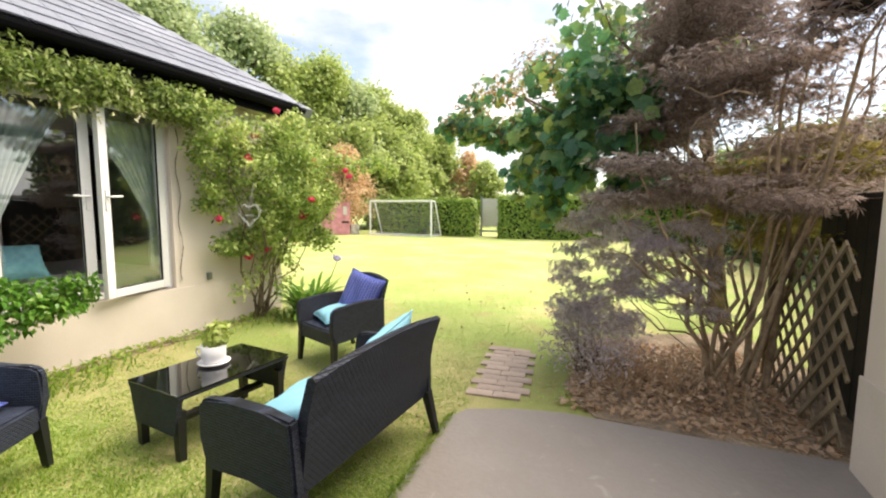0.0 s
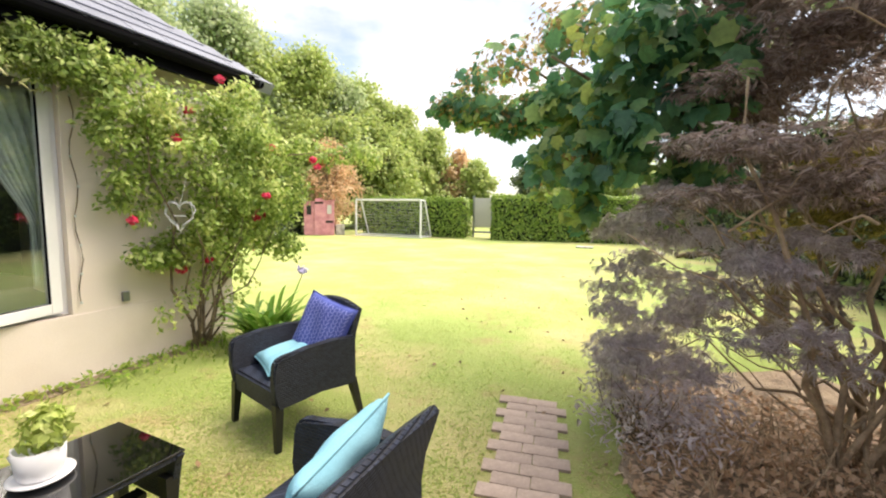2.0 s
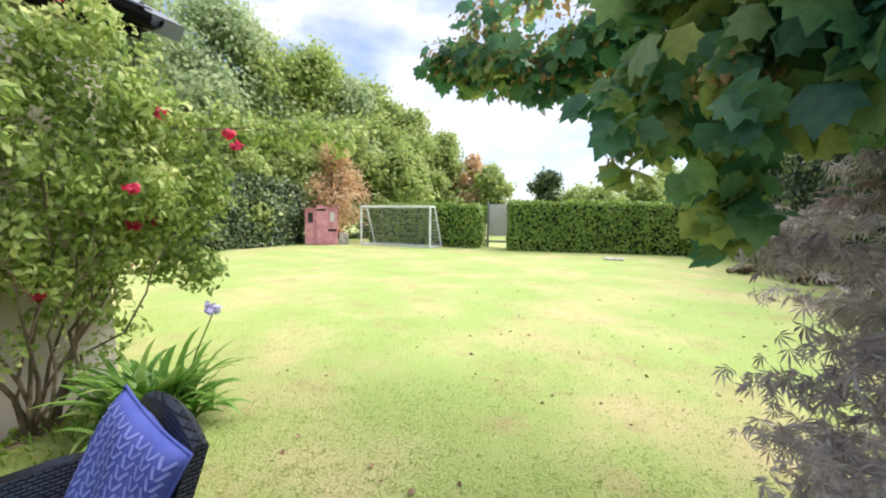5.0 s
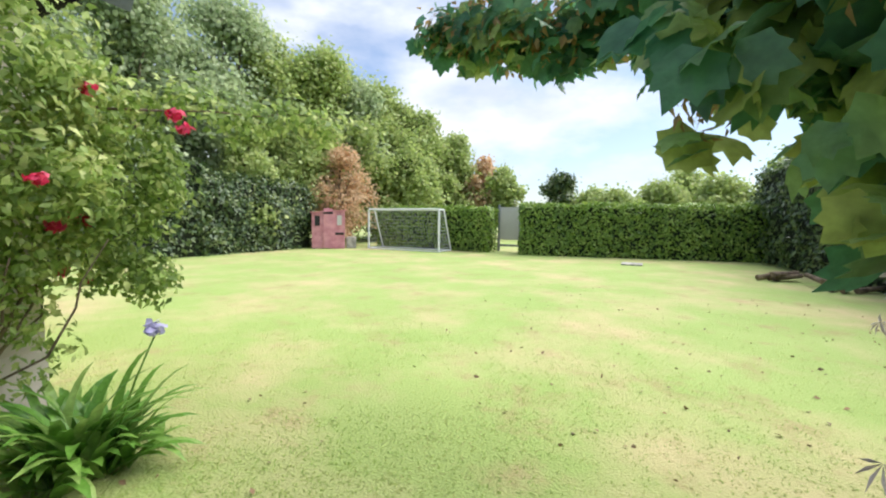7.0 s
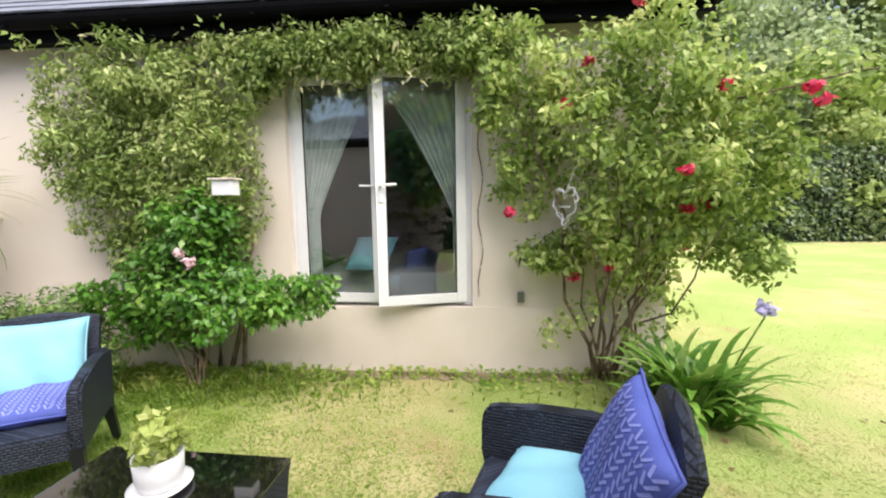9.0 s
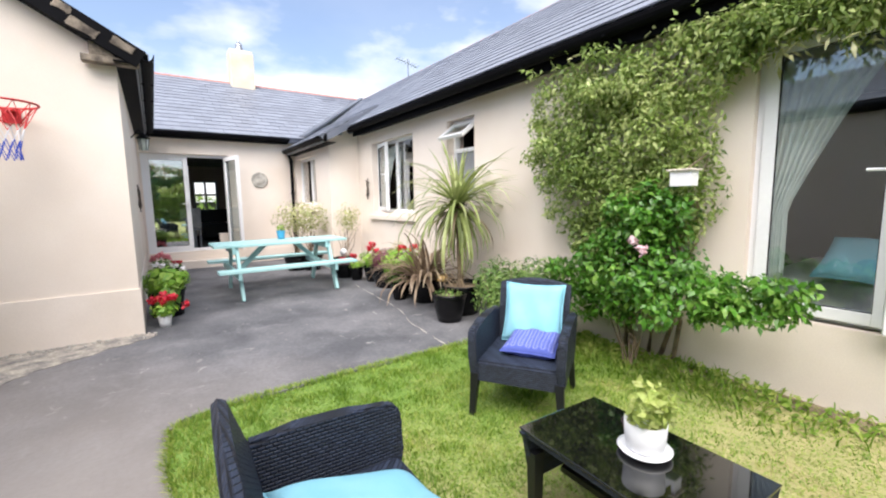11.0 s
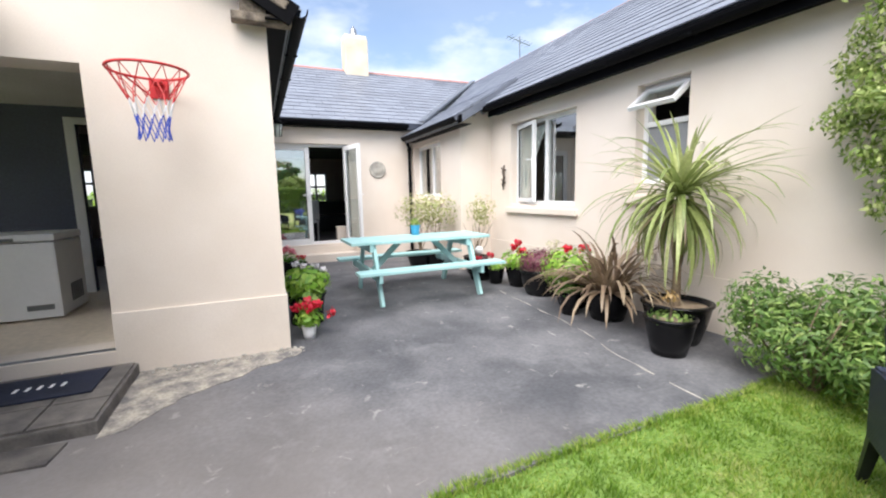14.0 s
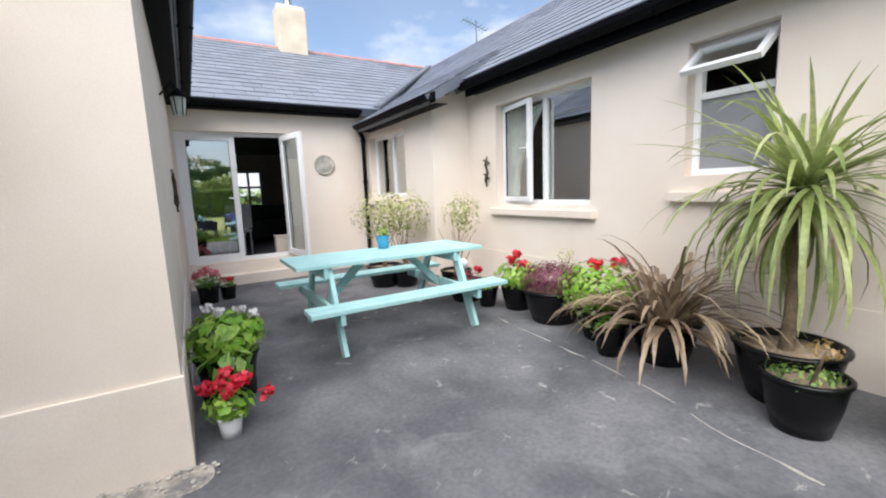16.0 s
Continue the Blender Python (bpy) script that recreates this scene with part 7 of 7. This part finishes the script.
for i, (x, y, h, s, m, n, z, lab) in enumerate((
        (-15.0, 5.0, 10.5, 3.6, L_TREE2, 14000, 0.24, "tall grey-green willow behind the laurel hedge"),
        (-14.6, 9.3, 11.0, 3.6, L_TREE2, 15000, 0.24, "tall grey-green willow behind the laurel hedge"),
        (-15.0, 13.5, 11.6, 3.8, L_TREE2, 15000, 0.25, "tall grey-green willow behind the playhouse"),
        (-13.6, 18.6, 10.8, 3.6, L_TREE, 14000, 0.26, "tall green tree behind the playhouse"),
        (-13.4, 23.5, 10.4, 3.6, L_TREE, 13000, 0.28, "tall green tree behind the hedge"),
        (-11.6, 26.6, 8.9, 3.2, L_TREE, 11000, 0.28, "green tree behind the hedge"),
        (-10.2, 29.3, 7.8, 2.8, L_TREE, 8000, 0.3, "green tree behind the goal"),
        (-8.2, 30.3, 6.2, 2.2, L_RUSTT, 4500, 0.3, "rust-tinged tree behind the goal"),
        (-6.6, 29.5, 5.2, 2.0, L_TREE, 5000, 0.28, "green tree behind the goal"),
        (-9.9, 22.0, 5.6, 2.4, L_TREE, 7000, 0.25, "green tree behind the goal"),
        (-10.6, 16.6, 4.9, 1.9, L_RUSTT, 4200, 0.17, "rust-brown shrub tree beside the playhouse"),
        (-11.7, 12.2, 5.2, 1.9, L_TREE, 6000, 0.2, "green shrub tree over the laurel hedge"),
        (-11.9, 7.0, 5.2, 2.1, L_TREE2, 6000, 0.2, "grey-green shrub tree over the laurel hedge"),
        (-12.0, 15.6, 5.0, 1.9, L_TREE, 5000, 0.2, "green shrub tree behind the playhouse"),
        (-14.6, 16.2, 10.9, 3.2, L_TREE, 10000, 0.25, "tall green tree behind the playhouse"),
        (-13.6, 21.0, 10.4, 3.2, L_TREE2, 10000, 0.26, "tall grey-green tree behind the hedge"),
        (-12.6, 25.2, 9.5, 3.0, L_TREE, 9000, 0.28, "tall green tree behind the hedge"),
        (-2.6, 31.0, 4.8, 1.9, L_LAUREL, 6000, 0.24, "round dark tree beyond the hedge gap"),
        (-0.2, 29.5, 3.5, 2.0, L_TREE, 4000, 0.24, "light green bush beyond the hedge"),
        (1.4, 27.5, 3.2, 2.2, L_TREE, 4000, 0.24, "light green bush beyond the hedge"),
        (6.6, 28.0, 3.8, 2.6, L_TREE, 4500, 0.26, "light green bush beyond the hedge"),
        (3.6, 31.0, 3.9, 2.6, L_TREE, 4500, 0.26, "light green bush beyond the hedge"),
        (5.5, 34.0, 5.0, 3.0, L_TREE, 6000, 0.3, "green tree beyond the hedge"),
        (9.6, 26.0, 4.6, 2.8, L_TREE, 6000, 0.26, "light green bush beyond the hedge"),
        (8.2, 20.0, 4.0, 1.8, L_HEDGE, 5000, 0.22, "light green bush at the hedge corner"),
        (-17.5, 0.5, 9.5, 3.6, L_TREE2, 7000, 0.36, "tall grey-green willow behind the house"),
        (12.5, 14.0, 5.0, 2.6, L_TREE, 4500, 0.3, "green tree behind the far hedge"),
        (12.0, 5.0, 5.5, 2.8, L_TREE, 4500, 0.3, "green tree behind the far hedge"))):
    tree(x, y, h, s, m, int(n * 1.7), z * 0.78, 200 + i, lab, 0.1)


def goal():
    t = thing("football_goal", "white tube football goal with a net on the lawn", "goal", pose(-6.19, 15.3, 0, 0, 0, -2.6))
    W, H, D, E = 3.58, 1.73, 1.05, 0.4
    for x in (-W / 2, W / 2):
        bm = bmesh.new()
        bar(bm, (x, 0, 0), (x, 0, H), 0.045, seg=10)
        part("post", bm, METALW, t)
        bm = bmesh.new()
        bar(bm, (x, E, H - 0.01), (x, D, 0.03), 0.032)
        part("brace", bm, METALW, t)
        bm = bmesh.new()
        bar(bm, (x, 0, H), (x, E, H - 0.01), 0.032)
        part("top_bar", bm, METALW, t)
        bm = bmesh.new()
        bar(bm, (x, 0, 0.03), (x, D, 0.03), 0.028)
        part("side_bar", bm, METALW, t)
    for nm, y, z, r in (("crossbar", 0, H, 0.045), ("upper_back_bar", E, H - 0.01, 0.02), ("front_bar", 0, 0.025, 0.028), ("back_bar", D, 0.03, 0.028)):
        bm = bmesh.new()
        bar(bm, (-W / 2, y, z), (W / 2, y, z), r, seg=10)
        part(nm, bm, METALW, t)
    bm = bmesh.new()
    for i in range(26):
        x = -W / 2 + W * i / 25
        bar(bm, (x, E, H - 0.05), (x, D, 0.04), 0.0035, seg=3)
        bar(bm, (x, 0.02, H - 0.02), (x, E, H - 0.06), 0.0035, seg=3)
    for j in range(1, 12):
        f = j / 12
        bar(bm, (-W / 2, E + (D - E) * f, H * (1 - f)), (W / 2, E + (D - E) * f, H * (1 - f)), 0.0035, seg=3)
        for x in (-W / 2, W / 2):
            bar(bm, (x, 0, H * (1 - f)), (x, E + (D - E) * f, H * (1 - f)), 0.0035, seg=3)
    part("net", bm, CORDW, t)


goal()


def playhouse():
    """A child's house of upright boards: a taller door bay between two window bays."""
    t = thing("playhouse", "faded pink wooden playhouse at the hedge", "playhouse", pose(-9.6, 14.6, 0, 0, 0, 40))
    part("body", boxes((-0.66, 0.7, -0.45, 0.55, 0, 1.42), bev=0.01), PINK, t)
    rr = random.Random(5)
    for i in range(11):
        x = -0.68 + 0.127 * i
        top = 1.74 if 4 <= i <= 6 else 1.55 if i < 4 else 1.62
        part("board", boxes((x, x + 0.121, -0.468, -0.45, 0.02, top + rr.uniform(-0.03, 0.03)), bev=0.004), PINK, t)
    part("door", boxes((-0.2, 0.24, -0.5, -0.468, 0.03, 1.6), bev=0.008), PINK, t, "deeper pink door")
    for nm, x0, x1, z0, z1, m in (("window", -0.56, -0.34, 0.98, 1.42, DARKWOOD), ("window", 0.38, 0.58, 1.02, 1.45, PALEROOM), ("door_slot", -0.2, 0.2, 1.5, 1.6, DARKWOOD), ("letter_slot", 0.3, 0.66, 0.6, 0.7, DARKWOOD)):
        w = part(nm, boxes((x0, x1, -0.506 if nm == "door_slot" else -0.476, -0.47, z0, z1)), m, t)
        if nm == "window":
            part("window_frame", frame_bm(x1 - x0 + 0.06, z1 - z0 + 0.06, 0.03, 0.016, x0 - 0.03, z0 - 0.03, -0.488), PINK, w)
    bm = bmesh.new()
    plank(bm, (-0.74, 0.05, 1.56), (0.78, 0.05, 1.68), 0.04, 1.15)
    part("roof", bm, PINK, t)
    part("step", boxes((0.78, 1.2, -0.3, 0.2, 0, 0.5), bev=0.02), CRACK, t, "weathered wooden box beside the wall")


playhouse()


def gate():
    t = thing("garden_gate", "pale grey panel gate in the hedge gap", "gate", pose(-2.2, 17.6, 0, 0, 0, 8))
    part("panel", boxes((-0.4, 0.4, -0.02, 0.02, 0.5, 1.9), bev=0.01), PALEROOM, t)
    for x in (-0.45, 0.45):
        part("post", boxes((x - 0.05, x + 0.05, -0.05, 0.05, 0, 2.0), bev=0.01), SILVER, t)
    part("rail", boxes((-0.4, 0.4, -0.015, 0.015, 0.2, 0.3), bev=0.005), SILVER, t)


gate()
for nm, lab, x, y, sc, rz in (("log_pile", "pale cut logs lying at the hedge foot", 5.7, 12.2, 0.24, 20), ("log_pile", "heap of cut branches at the hedge foot", 6.6, 11.0, 0.3, 70), ("ground_drain", "pale stone drain cover in the lawn", 2.75, 14.4, 0.3, 0)):
    t = thing(nm, lab, "logs" if nm == "log_pile" else "drain cover", pose(x, y, 0, 0, 0, rz))
    if nm == "log_pile":
        rr = random.Random(int(x * 10))
        for i in range(7):
            bm = bmesh.new()
            a = Vector((rr.uniform(-1, 1) * sc, rr.uniform(-1, 1) * sc, 0.06 + 0.1 * (i > 3)))
            bar(bm, a, a + Vector((rr.uniform(0.3, 0.7), rr.uniform(-0.4, 0.4), rr.uniform(0, 0.1))), 0.06, 0.05)
            part("log", bm, BARK, t)
    else:
        part("cover", boxes((-0.3, 0.3, -0.3, 0.3, 0, 0.05), bev=0.015), CRACK, t)


# ---- brick path and lawn blades ----
def brick_path():
    top = thing("path", "sunken brick paving path from the patio into the lawn", "path", pose(3.42, 0.06, 0, 0, 0, 8), kind="structure")
    me = bpy.data.meshes.new("brick")
    bm = boxes((-0.0985, 0.0985, -0.0485, 0.0485, -0.03, 0.01), bev=0.004)
    bm.to_mesh(me), bm.free()
    me.materials.append(PAVER)
    rr = random.Random(3)
    for j in range(11):
        for i in (-1, 1):
            x = 0.1 * i + (0.03 if j % 2 else -0.03)
            ob = new("brick", me)
            ob.parent = top
            ob.matrix_local = pose(x, 0.05 + 0.1 * j, 0.006 + rr.uniform(-0.003, 0.003), rr.uniform(-0.8, 0.8), rr.uniform(-0.8, 0.8), rr.uniform(-1.5, 1.5))


brick_path()


def lawn_blades():
    rng = np.random.default_rng(111)
    n = 260000
    r, an = 0.25 + 9.5 * rng.random(n) ** 0.85, rng.uniform(0, 2 * math.pi, n)
    x, y = 2.6 + r * np.cos(an), -0.6 + r * np.sin(an)
    edge = np.interp(x, [0, 0.6, 1.05, 1.9, 2.5, 3.0, 3.33], [-3.18, -3.16, -3.13, -3.15, -3.15, -3.14, -3.0])
    ok = ((x > 0.02) & (x < 3.28) & (y > edge) & (y < 0)) | ((y >= 0) & (x > 0.02) & ~((x > 3.95 + 0.15 * np.sin(y * 9)) & (x < 5.8) & (y < 2.4)) & (y > np.where(x > 3.25, 0.08, -5))) | ((x <= 0.02) & (y > 1.45))
    ok &= ~((x > 3.2) & (x < 3.65) & (y > 0) & (y < 1.15)) & ~((x > 5.3) & (y < 2.4))
    ok &= rng.random(n) < np.clip(1.25 - r / 7.6, 0, 1)
    dry = np.array([noise.noise(Vector((float(a) * 0.9, float(b) * 0.9, 3.0))) for a, b in zip(x, y)])
    ok &= rng.random(n) > np.clip(dry * 2.2, 0, 0.85)
    p = np.stack([x, y, np.zeros(n)], 1)[ok]
    k = len(p)
    az = rng.uniform(0, 2 * math.pi, k)
    h = rng.uniform(0.005, 0.013, k)
    lean = np.stack([np.cos(az), np.sin(az), np.zeros(k)], 1) * rng.uniform(0.012, 0.034, k)[:, None]
    sd = np.stack([-np.sin(az), np.cos(az), np.zeros(k)], 1) * 0.004
    P = np.stack([p - sd, p + sd, p + lean + np.stack([np.zeros(k), np.zeros(k), h], 1)], 1).reshape(-1, 3)
    me = bpy.data.meshes.new("grass")
    me.vertices.add(3 * k)
    me.vertices.foreach_set("co", P.reshape(-1))
    me.loops.add(3 * k)
    me.loops.foreach_set("vertex_index", np.arange(3 * k, dtype=np.int32))
    me.polygons.add(k)
    me.polygons.foreach_set("loop_start", np.arange(0, 3 * k, 3, dtype=np.int32))
    me.update()
    me.materials.append(GRASS)
    tagged(new("grass", me), "short mown grass blades, green and straw-coloured", "grass", kind="stuff")


lawn_blades()


def blade_mesh(name, p, lean, h, width, material, seed):
    """Single blades of grass: a root, a leaning tip and a width each, in one mesh."""
    rng = np.random.default_rng(seed)
    k = len(p)
    az = rng.uniform(0, 2 * math.pi, k)
    side = np.stack([np.cos(az), np.sin(az), np.zeros(k)], 1) * width
    tip = p + lean
    tip[:, 2] += h
    mid = p + lean * 0.35
    mid[:, 2] += h * 0.6
    P = np.stack([p - side, p + side, mid + side * 0.8, mid - side * 0.8, tip], 1).reshape(-1, 3)
    F = (np.array([(0, 1, 2), (0, 2, 3), (3, 2, 4)])[None] + (np.arange(k) * 5)[:, None, None]).reshape(-1)
    me = bpy.data.meshes.new(name)
    me.vertices.add(5 * k)
    me.vertices.foreach_set("co", P.reshape(-1))
    me.loops.add(len(F))
    me.loops.foreach_set("vertex_index", F.astype(np.int32))
    me.polygons.add(3 * k)
    me.polygons.foreach_set("loop_start", np.arange(0, 9 * k, 3, dtype=np.int32))
    me.update()
    me.materials.append(material)
    return new(name, me)


def lush_grass():
    rng = np.random.default_rng(131)
    n = 90000
    x, y = rng.uniform(0.03, 3.34, n), rng.uniform(-3.45, -0.4, n)
    edge = np.interp(x, [0, 0.6, 1.05, 1.9, 2.5, 3.0, 3.33], [-3.2, -3.18, -3.15, -3.17, -3.17, -3.16, -3.04])
    wear = np.array([noise.noise(Vector((float(a) * 1.3, float(b) * 1.3, 8.0))) for a, b in zip(x, y)])
    fade = np.clip((-1.0 - y) / 1.2, 0.0, 1.0)
    ok = (y > edge - 0.012) & (rng.random(n) < np.clip(0.42 + fade - 1.6 * np.clip(wear - 0.12, 0, 1), 0.02, 1))
    p = np.stack([x, y, np.zeros(n)], 1)[ok]
    k = len(p)
    az = rng.uniform(0, 2 * math.pi, k)
    lean = np.stack([np.cos(az), np.sin(az), np.zeros(k)], 1) * rng.uniform(0.008, 0.03, k)[:, None]
    clump = np.array([noise.noise(Vector((float(a) * 7, float(b) * 7, 2.0))) for a, b in zip(p[:, 0], p[:, 1])])
    tall = rng.uniform(0.01, 0.036, k) * (0.45 + 0.55 * fade[ok]) * np.clip(0.9 + 1.3 * clump, 0.3, 1.8)
    tagged(blade_mesh("lush_grass", p, lean, tall, 0.0028, L_LUSH, 5), "thick bright green grass beside the patio", "grass", kind="stuff")
    m = 5200
    s = rng.random(m)
    ex = np.where(s < 0.62, rng.uniform(0.05, 3.33, m), np.interp(s, [0.62, 1], [0, 1]) * 0 + 3.33)
    ey = np.interp(ex, [0, 0.6, 1.05, 1.9, 2.5, 3.0, 3.33], [-3.2, -3.18, -3.15, -3.17, -3.17, -3.16, -3.04])
    vert = s >= 0.62
    ey[vert] = rng.uniform(-3.04, -0.3, int(vert.sum()))
    ex[vert] = np.interp(ey[vert], [-3.17, -2.6, -1.8, -1.1, -0.36], [3.33, 3.36, 3.3, 3.27, 3.22])
    p = np.stack([ex + rng.normal(0, 0.01, m), ey + rng.normal(0, 0.01, m), np.full(m, 0.004)], 1)
    out = np.where(vert[:, None], np.array((1.0, 0, 0)), np.array((0, -1.0, 0)))
    lean = out * rng.uniform(-0.01, 0.055, m)[:, None] + rng.normal(0, 0.014, (m, 3)) * np.array((1, 1, 0))
    tagged(blade_mesh("edge_grass", p, lean, rng.uniform(0.02, 0.045, m), 0.003, L_LUSH, 6), "uncut grass hanging over the patio edge", "grass", kind="stuff")


lush_grass()


def lawn_leaves():
    rng = np.random.default_rng(141)
    n = 300
    p = np.stack([rng.uniform(0.6, 7.0, n), rng.uniform(-0.6, 9.0, n), np.full(n, 0.012)], 1)
    p = p[~((p[:, 0] > 3.2) & (p[:, 1] < 0.2))]
    leaf_mesh("fallen_leaf_scatter", p, np.tile((0, 0, 1.0), (len(p), 1)), 0.045, mat("dead_leaf", rgb(150, 120, 84), rgb(96, 78, 60), 0.8, 4, 40, 0.2), LEAF, None, 0.0)
    tagged(bpy.data.objects["fallen_leaf_scatter"], "dry brown leaves scattered on the lawn", "fallen leaves", kind="stuff")


lawn_leaves()


def patio_cracks():
    rr = random.Random(31)
    pts = [(1.24, -3.2), (1.21, -3.66), (1.12, -4.09), (1.0, -4.5), (0.93, -4.98), (0.9, -5.4), (0.88, -5.85), (0.8, -6.3)]
    bm = bmesh.new()
    for a, b in zip(pts, pts[1:]):
        k = 14
        for i in range(k):
            p, q = Vector((*a, 0.0182)).lerp(Vector((*b, 0.0182)), i / k), Vector((*a, 0.0182)).lerp(Vector((*b, 0.0182)), (i + 1.1) / k)
            w = 0.03 * max(0, noise.noise(Vector((p.y * 5.3, 1, 0))) + 0.22)
            if w > 0.003:
                o = Vector((0.03 * noise.noise(p * 4), 0, 0))
                plank(bm, p + o, q + Vector((0.03 * noise.noise(q * 4), 0, 0)), 0.003, w, bev=0)
    tagged(part("patio_joint", bm, CRACK), "pale broken mortar joint in the concrete", "joint", kind="structure")
    outline = [(3.46, -5.31), (3.4, -5.26), (3.42, -5.16), (3.6, -5.06), (3.9, -4.86), (4.2, -4.7), (4.42, -4.4), (4.56, -4.35), (4.56, -5.31)]
    rough = []
    for a, b in zip(outline, outline[1:]):
        for i in range(7):
            f = i / 7
            x, y = a[0] + (b[0] - a[0]) * f, a[1] + (b[1] - a[1]) * f
            k = 0.05 if 0 < len(rough) and x < 4.58 and y > -5.27 else 0.0
            rough.append((x + k * noise.noise(Vector((x * 9, y * 9, 1))), y + k * noise.noise(Vector((x * 9, y * 9, 5)))))
    outline = rough + [outline[-1]]
    bm = bmesh.new()
    for i in range(90):
        x, y, s = rr.uniform(3.38, 4.62), -5.3 + abs(rr.gauss(0, 0.07)), rr.uniform(0.006, 0.018)
        bmesh.ops.create_icosphere(bm, subdivisions=1, radius=s, matrix=Matrix.Translation((x, y, 0.0225 + s * 0.5)) @ Matrix.Diagonal((1, rr.uniform(0.6, 1.3), 0.6, 1)))
    tagged(part("mortar_crumbs", bm, CRACK), "crumbs of broken mortar along the wall foot", "rubble", kind="stuff")
    slab("patio_edge", outline, 0.0, 0.0225, mat("pale_patched_concrete", rgb(182, 174, 162), rgb(112, 110, 110), 0.9, 8, 60, 0.6, grain=0.3), "pale patched concrete strip at the wall foot", "patio")


patio_cracks()


# ---- roof slates, last ----
for corners, label, near in ROOFS:
    roof_slope("roof", corners, label, near=near, count=300 if near else 60)
